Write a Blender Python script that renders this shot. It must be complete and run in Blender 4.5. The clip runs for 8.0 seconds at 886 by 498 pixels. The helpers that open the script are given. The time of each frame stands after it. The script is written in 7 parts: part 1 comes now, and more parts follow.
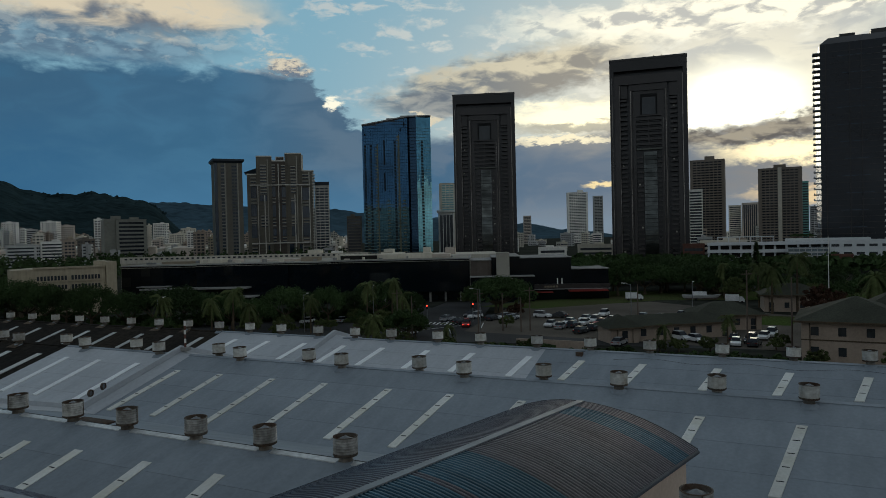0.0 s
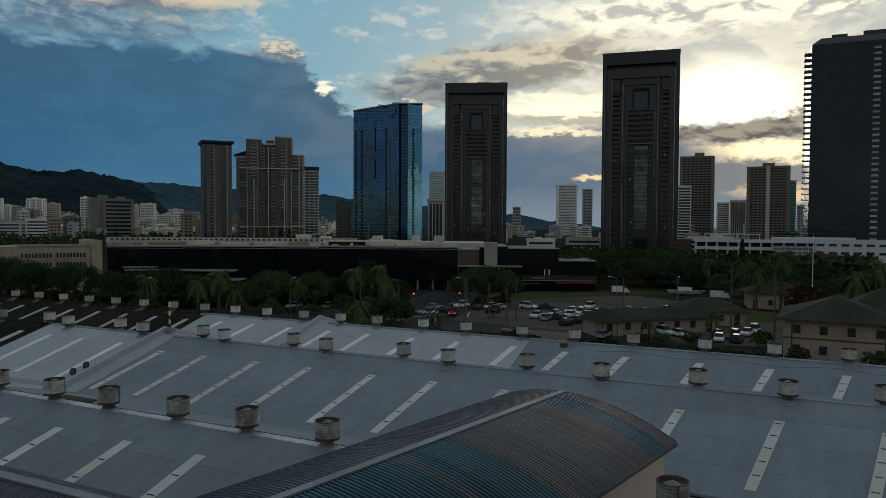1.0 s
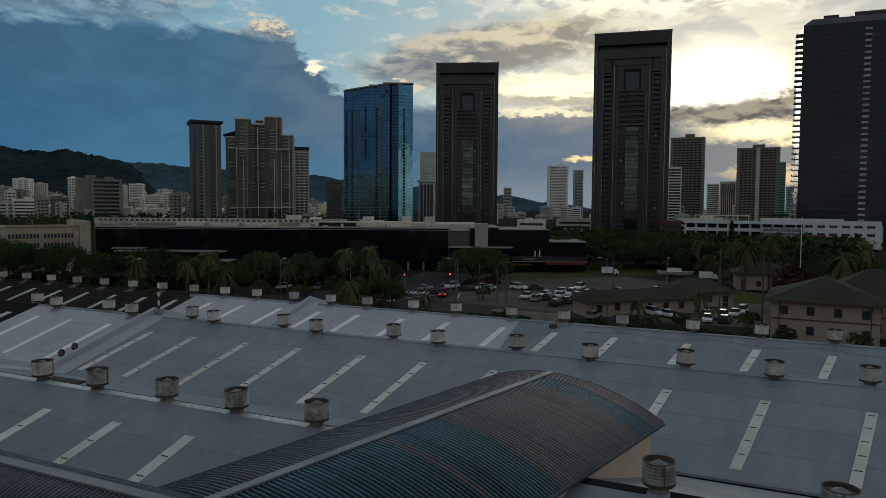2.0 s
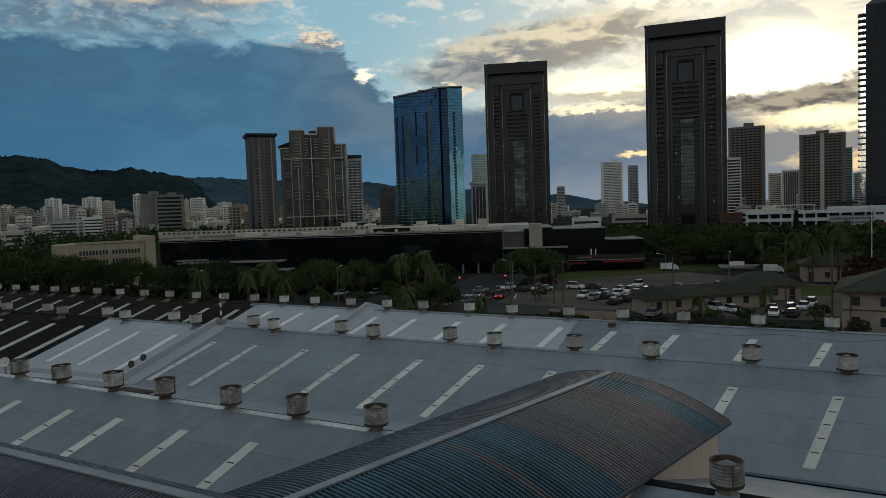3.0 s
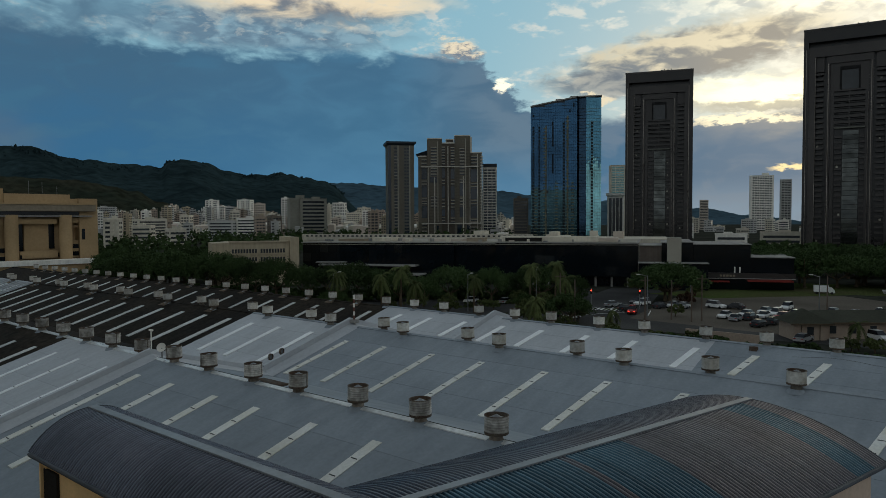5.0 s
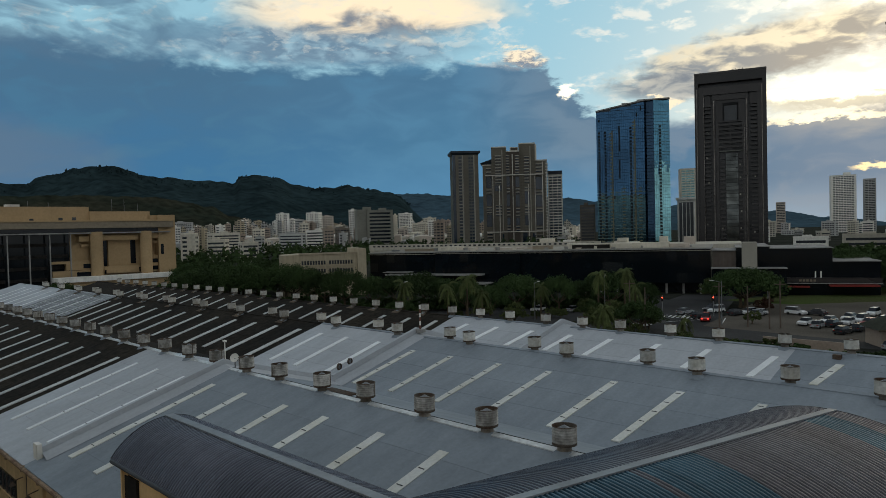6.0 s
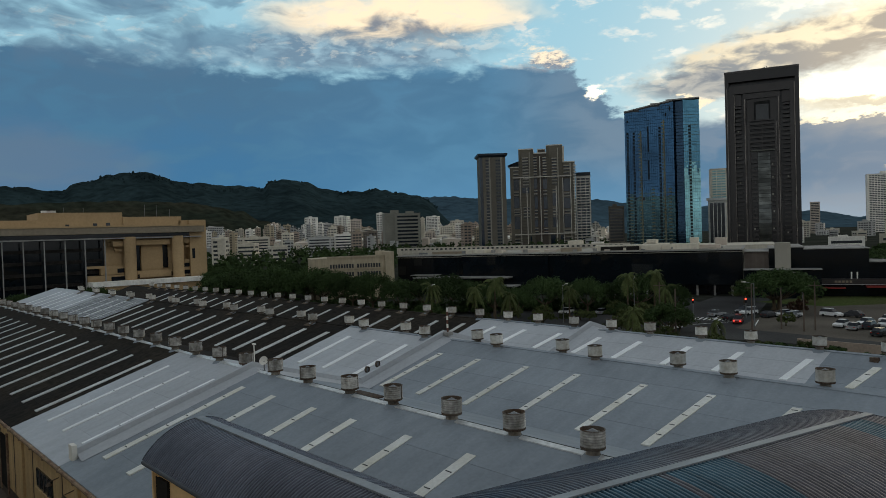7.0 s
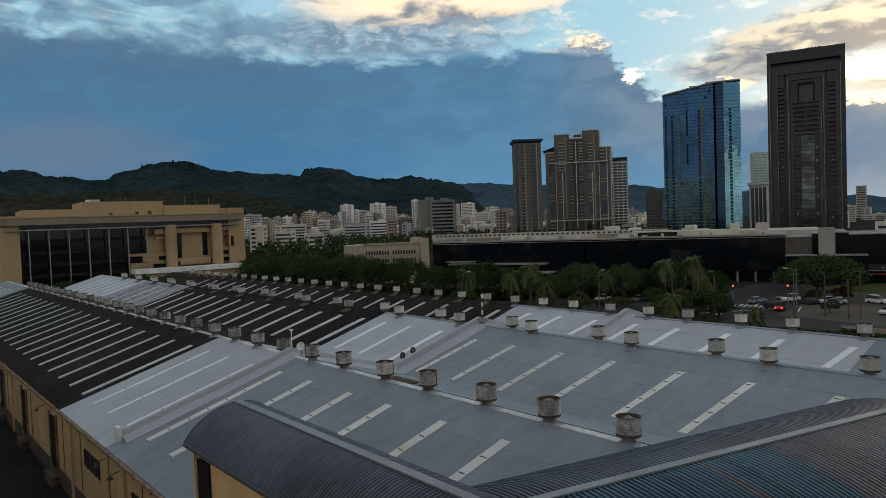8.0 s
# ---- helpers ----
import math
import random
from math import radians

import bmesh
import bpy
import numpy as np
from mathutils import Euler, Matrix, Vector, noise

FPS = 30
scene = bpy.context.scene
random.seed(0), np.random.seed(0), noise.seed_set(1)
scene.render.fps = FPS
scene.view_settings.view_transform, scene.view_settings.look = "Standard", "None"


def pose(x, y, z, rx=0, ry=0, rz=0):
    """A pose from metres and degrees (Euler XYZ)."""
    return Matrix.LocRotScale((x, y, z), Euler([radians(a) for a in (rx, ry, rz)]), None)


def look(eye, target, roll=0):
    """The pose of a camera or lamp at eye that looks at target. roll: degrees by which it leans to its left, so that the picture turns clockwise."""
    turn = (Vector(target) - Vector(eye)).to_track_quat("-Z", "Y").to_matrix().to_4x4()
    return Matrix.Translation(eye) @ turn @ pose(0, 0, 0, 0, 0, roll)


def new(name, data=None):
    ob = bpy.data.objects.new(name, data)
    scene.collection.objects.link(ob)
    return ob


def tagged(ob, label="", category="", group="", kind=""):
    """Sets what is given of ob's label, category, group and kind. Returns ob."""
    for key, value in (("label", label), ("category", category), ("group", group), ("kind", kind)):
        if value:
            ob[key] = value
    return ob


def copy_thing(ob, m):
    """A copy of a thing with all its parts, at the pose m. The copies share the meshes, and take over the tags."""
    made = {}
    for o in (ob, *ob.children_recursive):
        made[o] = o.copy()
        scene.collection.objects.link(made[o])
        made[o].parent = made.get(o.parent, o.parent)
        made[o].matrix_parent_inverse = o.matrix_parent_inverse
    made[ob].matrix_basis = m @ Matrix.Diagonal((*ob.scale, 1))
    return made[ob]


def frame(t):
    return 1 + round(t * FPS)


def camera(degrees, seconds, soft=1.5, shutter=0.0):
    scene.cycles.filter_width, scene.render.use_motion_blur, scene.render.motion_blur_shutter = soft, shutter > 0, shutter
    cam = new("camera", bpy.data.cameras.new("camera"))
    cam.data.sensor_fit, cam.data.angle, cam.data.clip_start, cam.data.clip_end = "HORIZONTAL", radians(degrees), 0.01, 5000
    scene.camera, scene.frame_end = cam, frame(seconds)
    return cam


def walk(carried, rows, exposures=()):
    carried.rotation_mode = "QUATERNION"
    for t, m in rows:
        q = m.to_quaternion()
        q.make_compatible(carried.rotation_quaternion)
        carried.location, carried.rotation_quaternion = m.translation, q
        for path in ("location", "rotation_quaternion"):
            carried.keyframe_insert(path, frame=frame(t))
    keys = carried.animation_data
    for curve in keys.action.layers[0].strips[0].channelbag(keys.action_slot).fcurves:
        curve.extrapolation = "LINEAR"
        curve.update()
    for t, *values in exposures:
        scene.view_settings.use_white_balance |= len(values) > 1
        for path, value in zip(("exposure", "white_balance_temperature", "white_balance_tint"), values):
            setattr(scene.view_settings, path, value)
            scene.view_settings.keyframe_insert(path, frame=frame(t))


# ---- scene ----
cam = camera(64.0, 8.0, soft=0.85)
EYE = 21.0
# seconds, metres from the first eye, degrees of yaw, pitch, roll
ROWS = [
    (0.0, 0.00, 0.00, 0.00, 26.75, -1.07, 1.37),
    (0.5, 0.05, -0.01, -0.02, 26.64, -1.06, 0.60),
    (1.0, 0.09, -0.02, -0.04, 25.87, -1.99, -0.29),
    (1.5, 0.11, 0.01, -0.02, 25.07, -3.22, -0.40),
    (1.7, 0.12, 0.03, -0.02, 24.92, -3.43, -0.55),
    (2.8, 0.16, 0.15, -0.03, 27.73, -3.55, 1.72),
    (3.0, 0.17, 0.17, -0.03, 29.41, -3.26, 1.96),
    (3.5, 0.20, 0.21, -0.05, 31.67, -2.58, 2.46),
    (4.0, 0.24, 0.24, -0.06, 33.02, -2.38, 1.61),
    (4.5, 0.28, 0.29, -0.07, 35.05, -2.44, 0.31),
    (5.0, 0.29, 0.39, -0.07, 40.15, -2.32, 0.27),
    (5.2, 0.30, 0.42, -0.07, 41.98, -2.38, 0.08),
    (6.3, 0.32, 0.56, -0.07, 46.24, -1.20, 1.85),
    (6.5, 0.33, 0.58, -0.07, 46.73, -1.11, 1.96),
    (7.0, 0.34, 0.61, -0.08, 47.67, -1.22, 1.82),
    (7.5, 0.35, 0.63, -0.09, 49.20, -1.56, 1.95),
    (8.0, 0.37, 0.64, -0.09, 50.50, -2.20, 2.09),
]
EXPOSURES = [(0.0, 0.0, 6230, 5), (1.5, -0.01, 6400, 5), (3.0, 0.22, 6550, 6), (3.5, 0.16, 6500, 5), (4.0, 0.10, 6450, 4), (4.5, 0.14, 6500, 4), (5.0, 0.26, 6550, 5), (6.5, 0.64, 6750, 8), (7.5, 0.64, 6800, 9), (8.0, 0.72, 6850, 11)]
walk(cam, [(t, pose(x, y, EYE + z, 90 + pitch, roll, yaw)) for t, x, y, z, yaw, pitch, roll in ROWS], EXPOSURES)

# ---- sky and sun: an evening sky, the sun low behind broken cloud ----
SUN_AZ, SUN_EL = 4.0, 9.0  # degrees to the left of +y, and above the horizon
world = bpy.data.worlds.new("world")
scene.world = world
world.use_nodes = True
wn, wl = world.node_tree.nodes, world.node_tree.links
wn.clear()


def plug(node, i, v):
    if isinstance(v, bpy.types.NodeSocket):
        wl.new(v, node.inputs[i])
    elif v is not None:
        node.inputs[i].default_value = v


def wm(op, a, b=None, c=None):
    n = wn.new("ShaderNodeMath")
    n.operation = op
    for i, v in enumerate((a, b, c)):
        plug(n, i, v)
    return n.outputs[0]


def wmap(v, a, b, c=0.0, d=1.0):
    n = wn.new("ShaderNodeMapRange")
    n.interpolation_type = "SMOOTHSTEP"
    for i, s in enumerate((v, a, b, c, d)):
        plug(n, i, s)
    return n.outputs[0]


def wmix(f, a, b, mode="MIX"):
    n = wn.new("ShaderNodeMix")
    n.data_type, n.blend_type, n.clamp_factor = "RGBA", mode, True
    plug(n, 0, f)
    for i, c in ((6, a), (7, b)):
        plug(n, i, c if isinstance(c, bpy.types.NodeSocket) else (*c, 1))
    return n.outputs[2]


def wnoise(vec, scale, detail=6.0, rough=0.55, dist=0.0):
    n = wn.new("ShaderNodeTexNoise")
    wl.new(vec, n.inputs["Vector"])
    n.inputs["Scale"].default_value, n.inputs["Detail"].default_value = scale, detail
    n.inputs["Roughness"].default_value, n.inputs["Distortion"].default_value = rough, dist
    return n.outputs["Fac"]


way = wn.new("ShaderNodeTexCoord").outputs["Generated"]
split = wn.new("ShaderNodeSeparateXYZ")
wl.new(way, split.inputs[0])
dx, dy, dz = split.outputs
az = wm("MULTIPLY", wm("ARCTAN2", wm("MULTIPLY", dx, -1.0), dy), 57.29578)
el = wm("MULTIPLY", wm("ARCSINE", dz), 57.29578)
squash = wn.new("ShaderNodeVectorMath")
squash.operation = "MULTIPLY"
wl.new(way, squash.inputs[0])
squash.inputs[1].default_value = (1, 1, 2.4)
flat = squash.outputs[0]
big = wnoise(flat, 5.0, 3.0)
mid = wnoise(flat, 13.0, 8.0, 0.6)
fine = wnoise(flat, 34.0, 8.0, 0.62, 0.4)
warp_a = wm("ADD", az, wm("ADD", wm("MULTIPLY_ADD", big, 9.0, -4.5), wm("MULTIPLY_ADD", mid, 7.0, -3.5)))
warp_e = wm("ADD", el, wm("ADD", wm("MULTIPLY_ADD", mid, 3.6, -1.8), wm("MULTIPLY_ADD", fine, 2.6, -1.3)))


def puff(a0, e0, ra, re, edge=0.3, a=None, e=None):
    """A soft-edged cloud body round a bearing and height, in degrees."""
    u = wm("DIVIDE", wm("SUBTRACT", warp_a if a is None else a, a0), ra)
    v = wm("DIVIDE", wm("SUBTRACT", warp_e if e is None else e, e0), re)
    return wmap(wm("SQRT", wm("ADD", wm("MULTIPLY", u, u), wm("MULTIPLY", v, v))), 1 + edge, 1 - edge)


tight_a = wm("ADD", az, wm("ADD", wm("MULTIPLY_ADD", mid, 4.0, -2.0), wm("MULTIPLY_ADD", fine, 3.0, -1.5)))
tight_e = wm("ADD", el, wm("ADD", wm("MULTIPLY_ADD", mid, 1.8, -0.9), wm("MULTIPLY_ADD", fine, 1.8, -0.9)))
curl = wnoise(flat, 70.0, 8.0, 0.65, 0.3)
rough_e = wm("ADD", tight_e, wm("MULTIPLY_ADD", curl, 1.2, -0.6))


def small(a0, e0, ra, re, edge=0.4):
    return puff(a0, e0, ra, re, edge, tight_a, rough_e)


sky = wn.new("ShaderNodeTexSky")
sky.sky_type, sky.sun_disc = "NISHITA", False
sky.sun_elevation, sky.sun_rotation = radians(SUN_EL), radians(-SUN_AZ)
clear = wmix(1.0, sky.outputs[0], (0.085, 0.085, 0.085), "MULTIPLY")
away = wm("SQRT", wm("ADD", wm("POWER", wm("SUBTRACT", az, SUN_AZ), 2.0), wm("POWER", wm("MULTIPLY", wm("SUBTRACT", el, SUN_EL), 1.5), 2.0)))
glow = wmap(away, 36.0, 4.0)
soft = wnoise(flat, 15.0, 6.0, 0.50, 0.5)
lump = wnoise(flat, 27.0, 7.0, 0.52, 0.35)
clear = wmix(0.85, clear, wmix(glow, (0.22, 0.41, 0.52), (0.60, 0.59, 0.54)))
col = wmix(wmap(away, 9.5, 2.5), clear, (0.98, 0.90, 0.70))
# high broken cloud, lit warm, brighter towards the sun
high = wm("MULTIPLY", wmap(lump, 0.48, 0.61), wm("MULTIPLY", wmap(mid, 0.44, 0.58), wm("MULTIPLY", wmap(az, 47, 40), wmap(away, 4.5, 9.0))))
lit = wmix(glow, (0.55, 0.56, 0.54), (0.95, 0.88, 0.74))
col = wmix(wm("MULTIPLY", high, 0.8), col, lit)
veil = wm("MULTIPLY", wmap(soft, 0.46, 0.60), wm("MULTIPLY", wmap(el, 10.5, 13.5), wmap(az, 16.0, 8.0)))
col = wmix(wm("MULTIPLY", veil, 0.7), col, (0.52, 0.51, 0.49))
over = puff(3.0, 15.9, 15.0, 1.5, 0.4)
col = wmix(over, col, wmix(wmap(lump, 0.40, 0.54), (0.58, 0.55, 0.50), (1.15, 1.04, 0.82)))
sunny = wmap(wm("MULTIPLY_ADD", soft, 1.6, wm("SUBTRACT", away, 0.8)), 6.3, 1.2)
col = wmix(sunny, col, (2.0, 1.85, 1.48))
# tawny cloud between the towers, grey beneath, and the bright sky under it
tilt_e = wm("ADD", tight_e, wm("MULTIPLY", wm("SUBTRACT", az, 20.0), 0.14))
tawny = puff(21.0, 12.5, 9.5, 1.85, 0.35, tight_a, tilt_e)
heap = wmap(wm("ADD", lump, wm("MULTIPLY", wm("SUBTRACT", tilt_e, 12.3), 0.085)), 0.45, 0.68)
belly = wmix(wmap(az, 17.0, 26.0), (0.31, 0.275, 0.235), (0.19, 0.20, 0.215))
col = wmix(wm("MULTIPLY", tawny, 0.94), col, wmix(heap, belly, wmix(glow, (0.48, 0.43, 0.34), (0.84, 0.71, 0.49))))
col = wmix(wm("MULTIPLY", puff(26.6, 10.5, 5.0, 0.95, 0.45, tight_a, tight_e), 0.85), col, wmix(wmap(lump, 0.42, 0.60), (0.15, 0.17, 0.20), (0.32, 0.32, 0.31)))
col = wmix(puff(15.8, 9.2, 5.0, 1.05, 0.5, tight_a, tight_e), col, (1.45, 1.26, 0.84))
col = wmix(wm("MULTIPLY", puff(15.5, 8.25, 5.0, 0.36, 0.5, tight_a, tight_e), 0.8), col, (0.42, 0.38, 0.31))
# grey bank low along the sky, with gold gaps
low_top = wm("ADD", 7.6, wm("ADD", wm("MULTIPLY_ADD", soft, 2.6, -1.3), wm("MULTIPLY_ADD", lump, 1.6, -0.8)))
low = wm("MULTIPLY", wmap(wm("SUBTRACT", low_top, el), -0.3, 0.6), wmap(az, 45.0, 37.0))
tone = wmix(wmap(az, 0.0, 14.0), (0.27, 0.25, 0.235), (0.135, 0.178, 0.240))
tone = wmix(wmap(az, 15.0, 31.0), tone, (0.055, 0.130, 0.220))
tone = wmix(wm("MULTIPLY", wmap(el, 3.6, 0.5), wmap(az, 32.0, 18.0)), tone, (0.20, 0.25, 0.31))
tone = wmix(wm("MULTIPLY", wmap(soft, 0.42, 0.62), 0.40), tone, (0.20, 0.225, 0.265))
edge = wm("MULTIPLY", wmap(wm("SUBTRACT", low_top, el), 2.2, 0.1), wmap(az, 22.0, 16.0))
tone = wmix(wm("MULTIPLY", edge, 0.75), tone, (0.38, 0.345, 0.30))
col = wmix(low, col, tone)
ridge_e = wm("ADD", tight_e, wm("MULTIPLY", az, 0.11))
col = wmix(puff(1.5, 7.45, 9.0, 0.62, 0.4, tight_a, ridge_e), col, wmix(wmap(lump, 0.42, 0.60), (0.145, 0.13, 0.12), (0.40, 0.34, 0.26)))
col = wmix(small(17.2, 7.4, 3.9, 0.26, 0.6), col, (1.05, 0.90, 0.62))
col = wmix(small(14.1, 3.8, 1.3, 0.26, 0.6), col, (1.0, 0.76, 0.40))
col = wmix(small(0.4, 5.6, 4.4, 0.8, 0.6), col, (1.5, 1.22, 0.72))
col = wmix(small(0.0, 2.4, 3.0, 0.5, 0.7), col, (0.85, 0.62, 0.36))
# warm cumulus over the dark bank and the shade beneath it
mild_a = wm("ADD", az, wm("ADD", wm("MULTIPLY_ADD", big, 8.0, -4.0), wm("MULTIPLY_ADD", soft, 5.0, -2.5)))
mild_e = wm("ADD", el, wm("ADD", wm("MULTIPLY_ADD", soft, 2.2, -1.1), wm("ADD", wm("MULTIPLY_ADD", lump, 1.2, -0.6), wm("MULTIPLY_ADD", curl, 0.5, -0.25))))
under = puff(56.0, 14.5, 10.5, 1.5, 0.5, mild_a, mild_e)
col = wmix(wm("MULTIPLY", under, 0.8), col, wmix(wmap(lump, 0.42, 0.62), (0.085, 0.13, 0.20), (0.20, 0.30, 0.38)))
cream = puff(50.5, 17.0, 9.0, 1.75, 0.4, mild_a, mild_e)
col = wmix(cream, col, wmix(wmap(wm("ADD", soft, wm("MULTIPLY", wm("SUBTRACT", mild_e, 15.6), 0.13)), 0.36, 0.68), (0.155, 0.175, 0.21), (0.72, 0.60, 0.44)))
wisps = wm("MULTIPLY", wmap(fine, 0.52, 0.66), wm("MULTIPLY", wmap(az, 39, 44), wmap(el, 12.6, 14.0)))
col = wmix(wm("MULTIPLY", wisps, 0.35), col, (0.52, 0.53, 0.50))
streaks = wm("MULTIPLY", wmap(soft, 0.44, 0.60), wm("MULTIPLY", wmap(az, 56, 64), wmap(el, 12.0, 13.5)))
col = wmix(wm("MULTIPLY", streaks, 0.7), col, (0.085, 0.165, 0.25))
# the dark blue rain bank over the hills, its edge heaped
edge_a = wm("ADD", az, wm("ADD", wm("MULTIPLY_ADD", lump, 3.0, -1.5), wm("MULTIPLY_ADD", curl, 1.8, -0.9)))
top = wm("ADD", wm("ADD", wmap(edge_a, 31.8, 38.6, 8.4, 13.1), wmap(az, 60.0, 78.0, 0.0, 0.9)), wm("ADD", wm("MULTIPLY_ADD", soft, 2.2, -1.1), wm("ADD", wm("MULTIPLY_ADD", lump, 1.5, -0.75), wm("MULTIPLY_ADD", curl, 0.8, -0.4))))
bank = wm("MULTIPLY", wmap(wm("SUBTRACT", top, el), -0.35, 0.8), wmap(edge_a, 25.5, 31.0))
shade = wmix(wmap(wm("ADD", el, wm("MULTIPLY_ADD", soft, 6.0, -3.0)), 4.5, 12.0), (0.036, 0.117, 0.226), (0.046, 0.110, 0.188))
shade = wmix(wm("MULTIPLY", puff(43.0, 6.5, 9.0, 3.5, 0.6), 0.5), shade, (0.050, 0.138, 0.225))
shade = wmix(wm("MULTIPLY", wmap(soft, 0.45, 0.68), 0.55), shade, (0.045, 0.131, 0.224))
shade = wmix(wm("MULTIPLY", wmap(az, 66.0, 46.0), 0.5), shade, wmix(wmap(soft, 0.30, 0.70), (0.052, 0.135, 0.232), (0.070, 0.176, 0.292)))
shade = wmix(wm("MULTIPLY", wmap(az, 45.0, 34.0), 0.75), shade, wmix(wmap(soft, 0.38, 0.62), (0.082, 0.135, 0.200), (0.125, 0.172, 0.228)))
shade = wmix(wm("MULTIPLY", wm("MULTIPLY", wmap(el, 7.0, 2.0), wmap(az, 60.0, 48.0)), 0.7), shade, (0.068, 0.180, 0.306))
col = wmix(bank, col, shade)
col = wmix(wm("MULTIPLY", wm("MULTIPLY", wmap(wnoise(flat, 9.0, 5.0, 0.5, 0.6), 0.42, 0.62), 0.75), wm("MULTIPLY", wmap(az, 60, 70), wmap(el, 11.5, 13.5))), col, (0.060, 0.115, 0.185))
col = wmix(wm("MULTIPLY", puff(78.5, 5.8, 7.0, 2.3, 0.6, mild_a, mild_e), 0.5), col, (0.100, 0.128, 0.168))
# sunlit heads at the bank's edge
col = wmix(small(38.9, 13.4, 1.8, 0.7), col, wmix(wmap(wm("ADD", curl, wm("MULTIPLY", wm("SUBTRACT", el, 13.3), 0.2)), 0.40, 0.62), (0.16, 0.19, 0.24), (0.70, 0.60, 0.46)))
col = wmix(small(35.0, 10.35, 0.75, 0.55), col, wmix(wmap(wm("ADD", curl, wm("MULTIPLY", wm("SUBTRACT", el, 10.2), 0.25)), 0.36, 0.58), (0.20, 0.25, 0.31), (1.05, 0.96, 0.76)))
col = wmix(small(28.2, 9.4, 1.2, 0.35), col, (0.72, 0.62, 0.46))
# above the view: the same evening cover, grey-blue with lighter breaks
cover = wmix(wmap(mid, 0.40, 0.62), (0.138, 0.168, 0.202), (0.300, 0.345, 0.396))
rim = wmix(wmap(mid, 0.40, 0.62), (0.235, 0.235, 0.235), (0.48, 0.47, 0.455))
cover = wmix(wmap(el, 48.0, 18.0), cover, rim)
behind = wmap(wm("ABSOLUTE", wm("SUBTRACT", az, 40.0)), 62.0, 95.0)
far_side = wmix(wmap(mid, 0.40, 0.62), (0.235, 0.270, 0.315), (0.49, 0.525, 0.55))
col = wmix(wmap(el, 19.0, 30.0), col, cover)
col = wmix(behind, col, wmix(wmap(el, 40.0, 12.0), cover, far_side))
col = wmix(wmap(el, -0.5, -3.0), col, (0.10, 0.11, 0.12))
back = wn.new("ShaderNodeBackground")
wl.new(col, back.inputs[0])
back.inputs[1].default_value = 1.0
out = wn.new("ShaderNodeOutputWorld")
wl.new(back.outputs[0], out.inputs[0])

sun = new("sun", bpy.data.lights.new("sun", "SUN"))
sun.data.energy, sun.data.angle, sun.data.color = 0.25, radians(20), (1.0, 0.88, 0.70)
sun_way = Vector((-math.sin(radians(SUN_AZ)) * math.cos(radians(SUN_EL)), math.cos(radians(SUN_AZ)) * math.cos(radians(SUN_EL)), math.sin(radians(SUN_EL))))
sun.matrix_world = look(sun_way * 100 + Vector((0, 0, 50)), (0, 0, 50))

# ---- materials ----


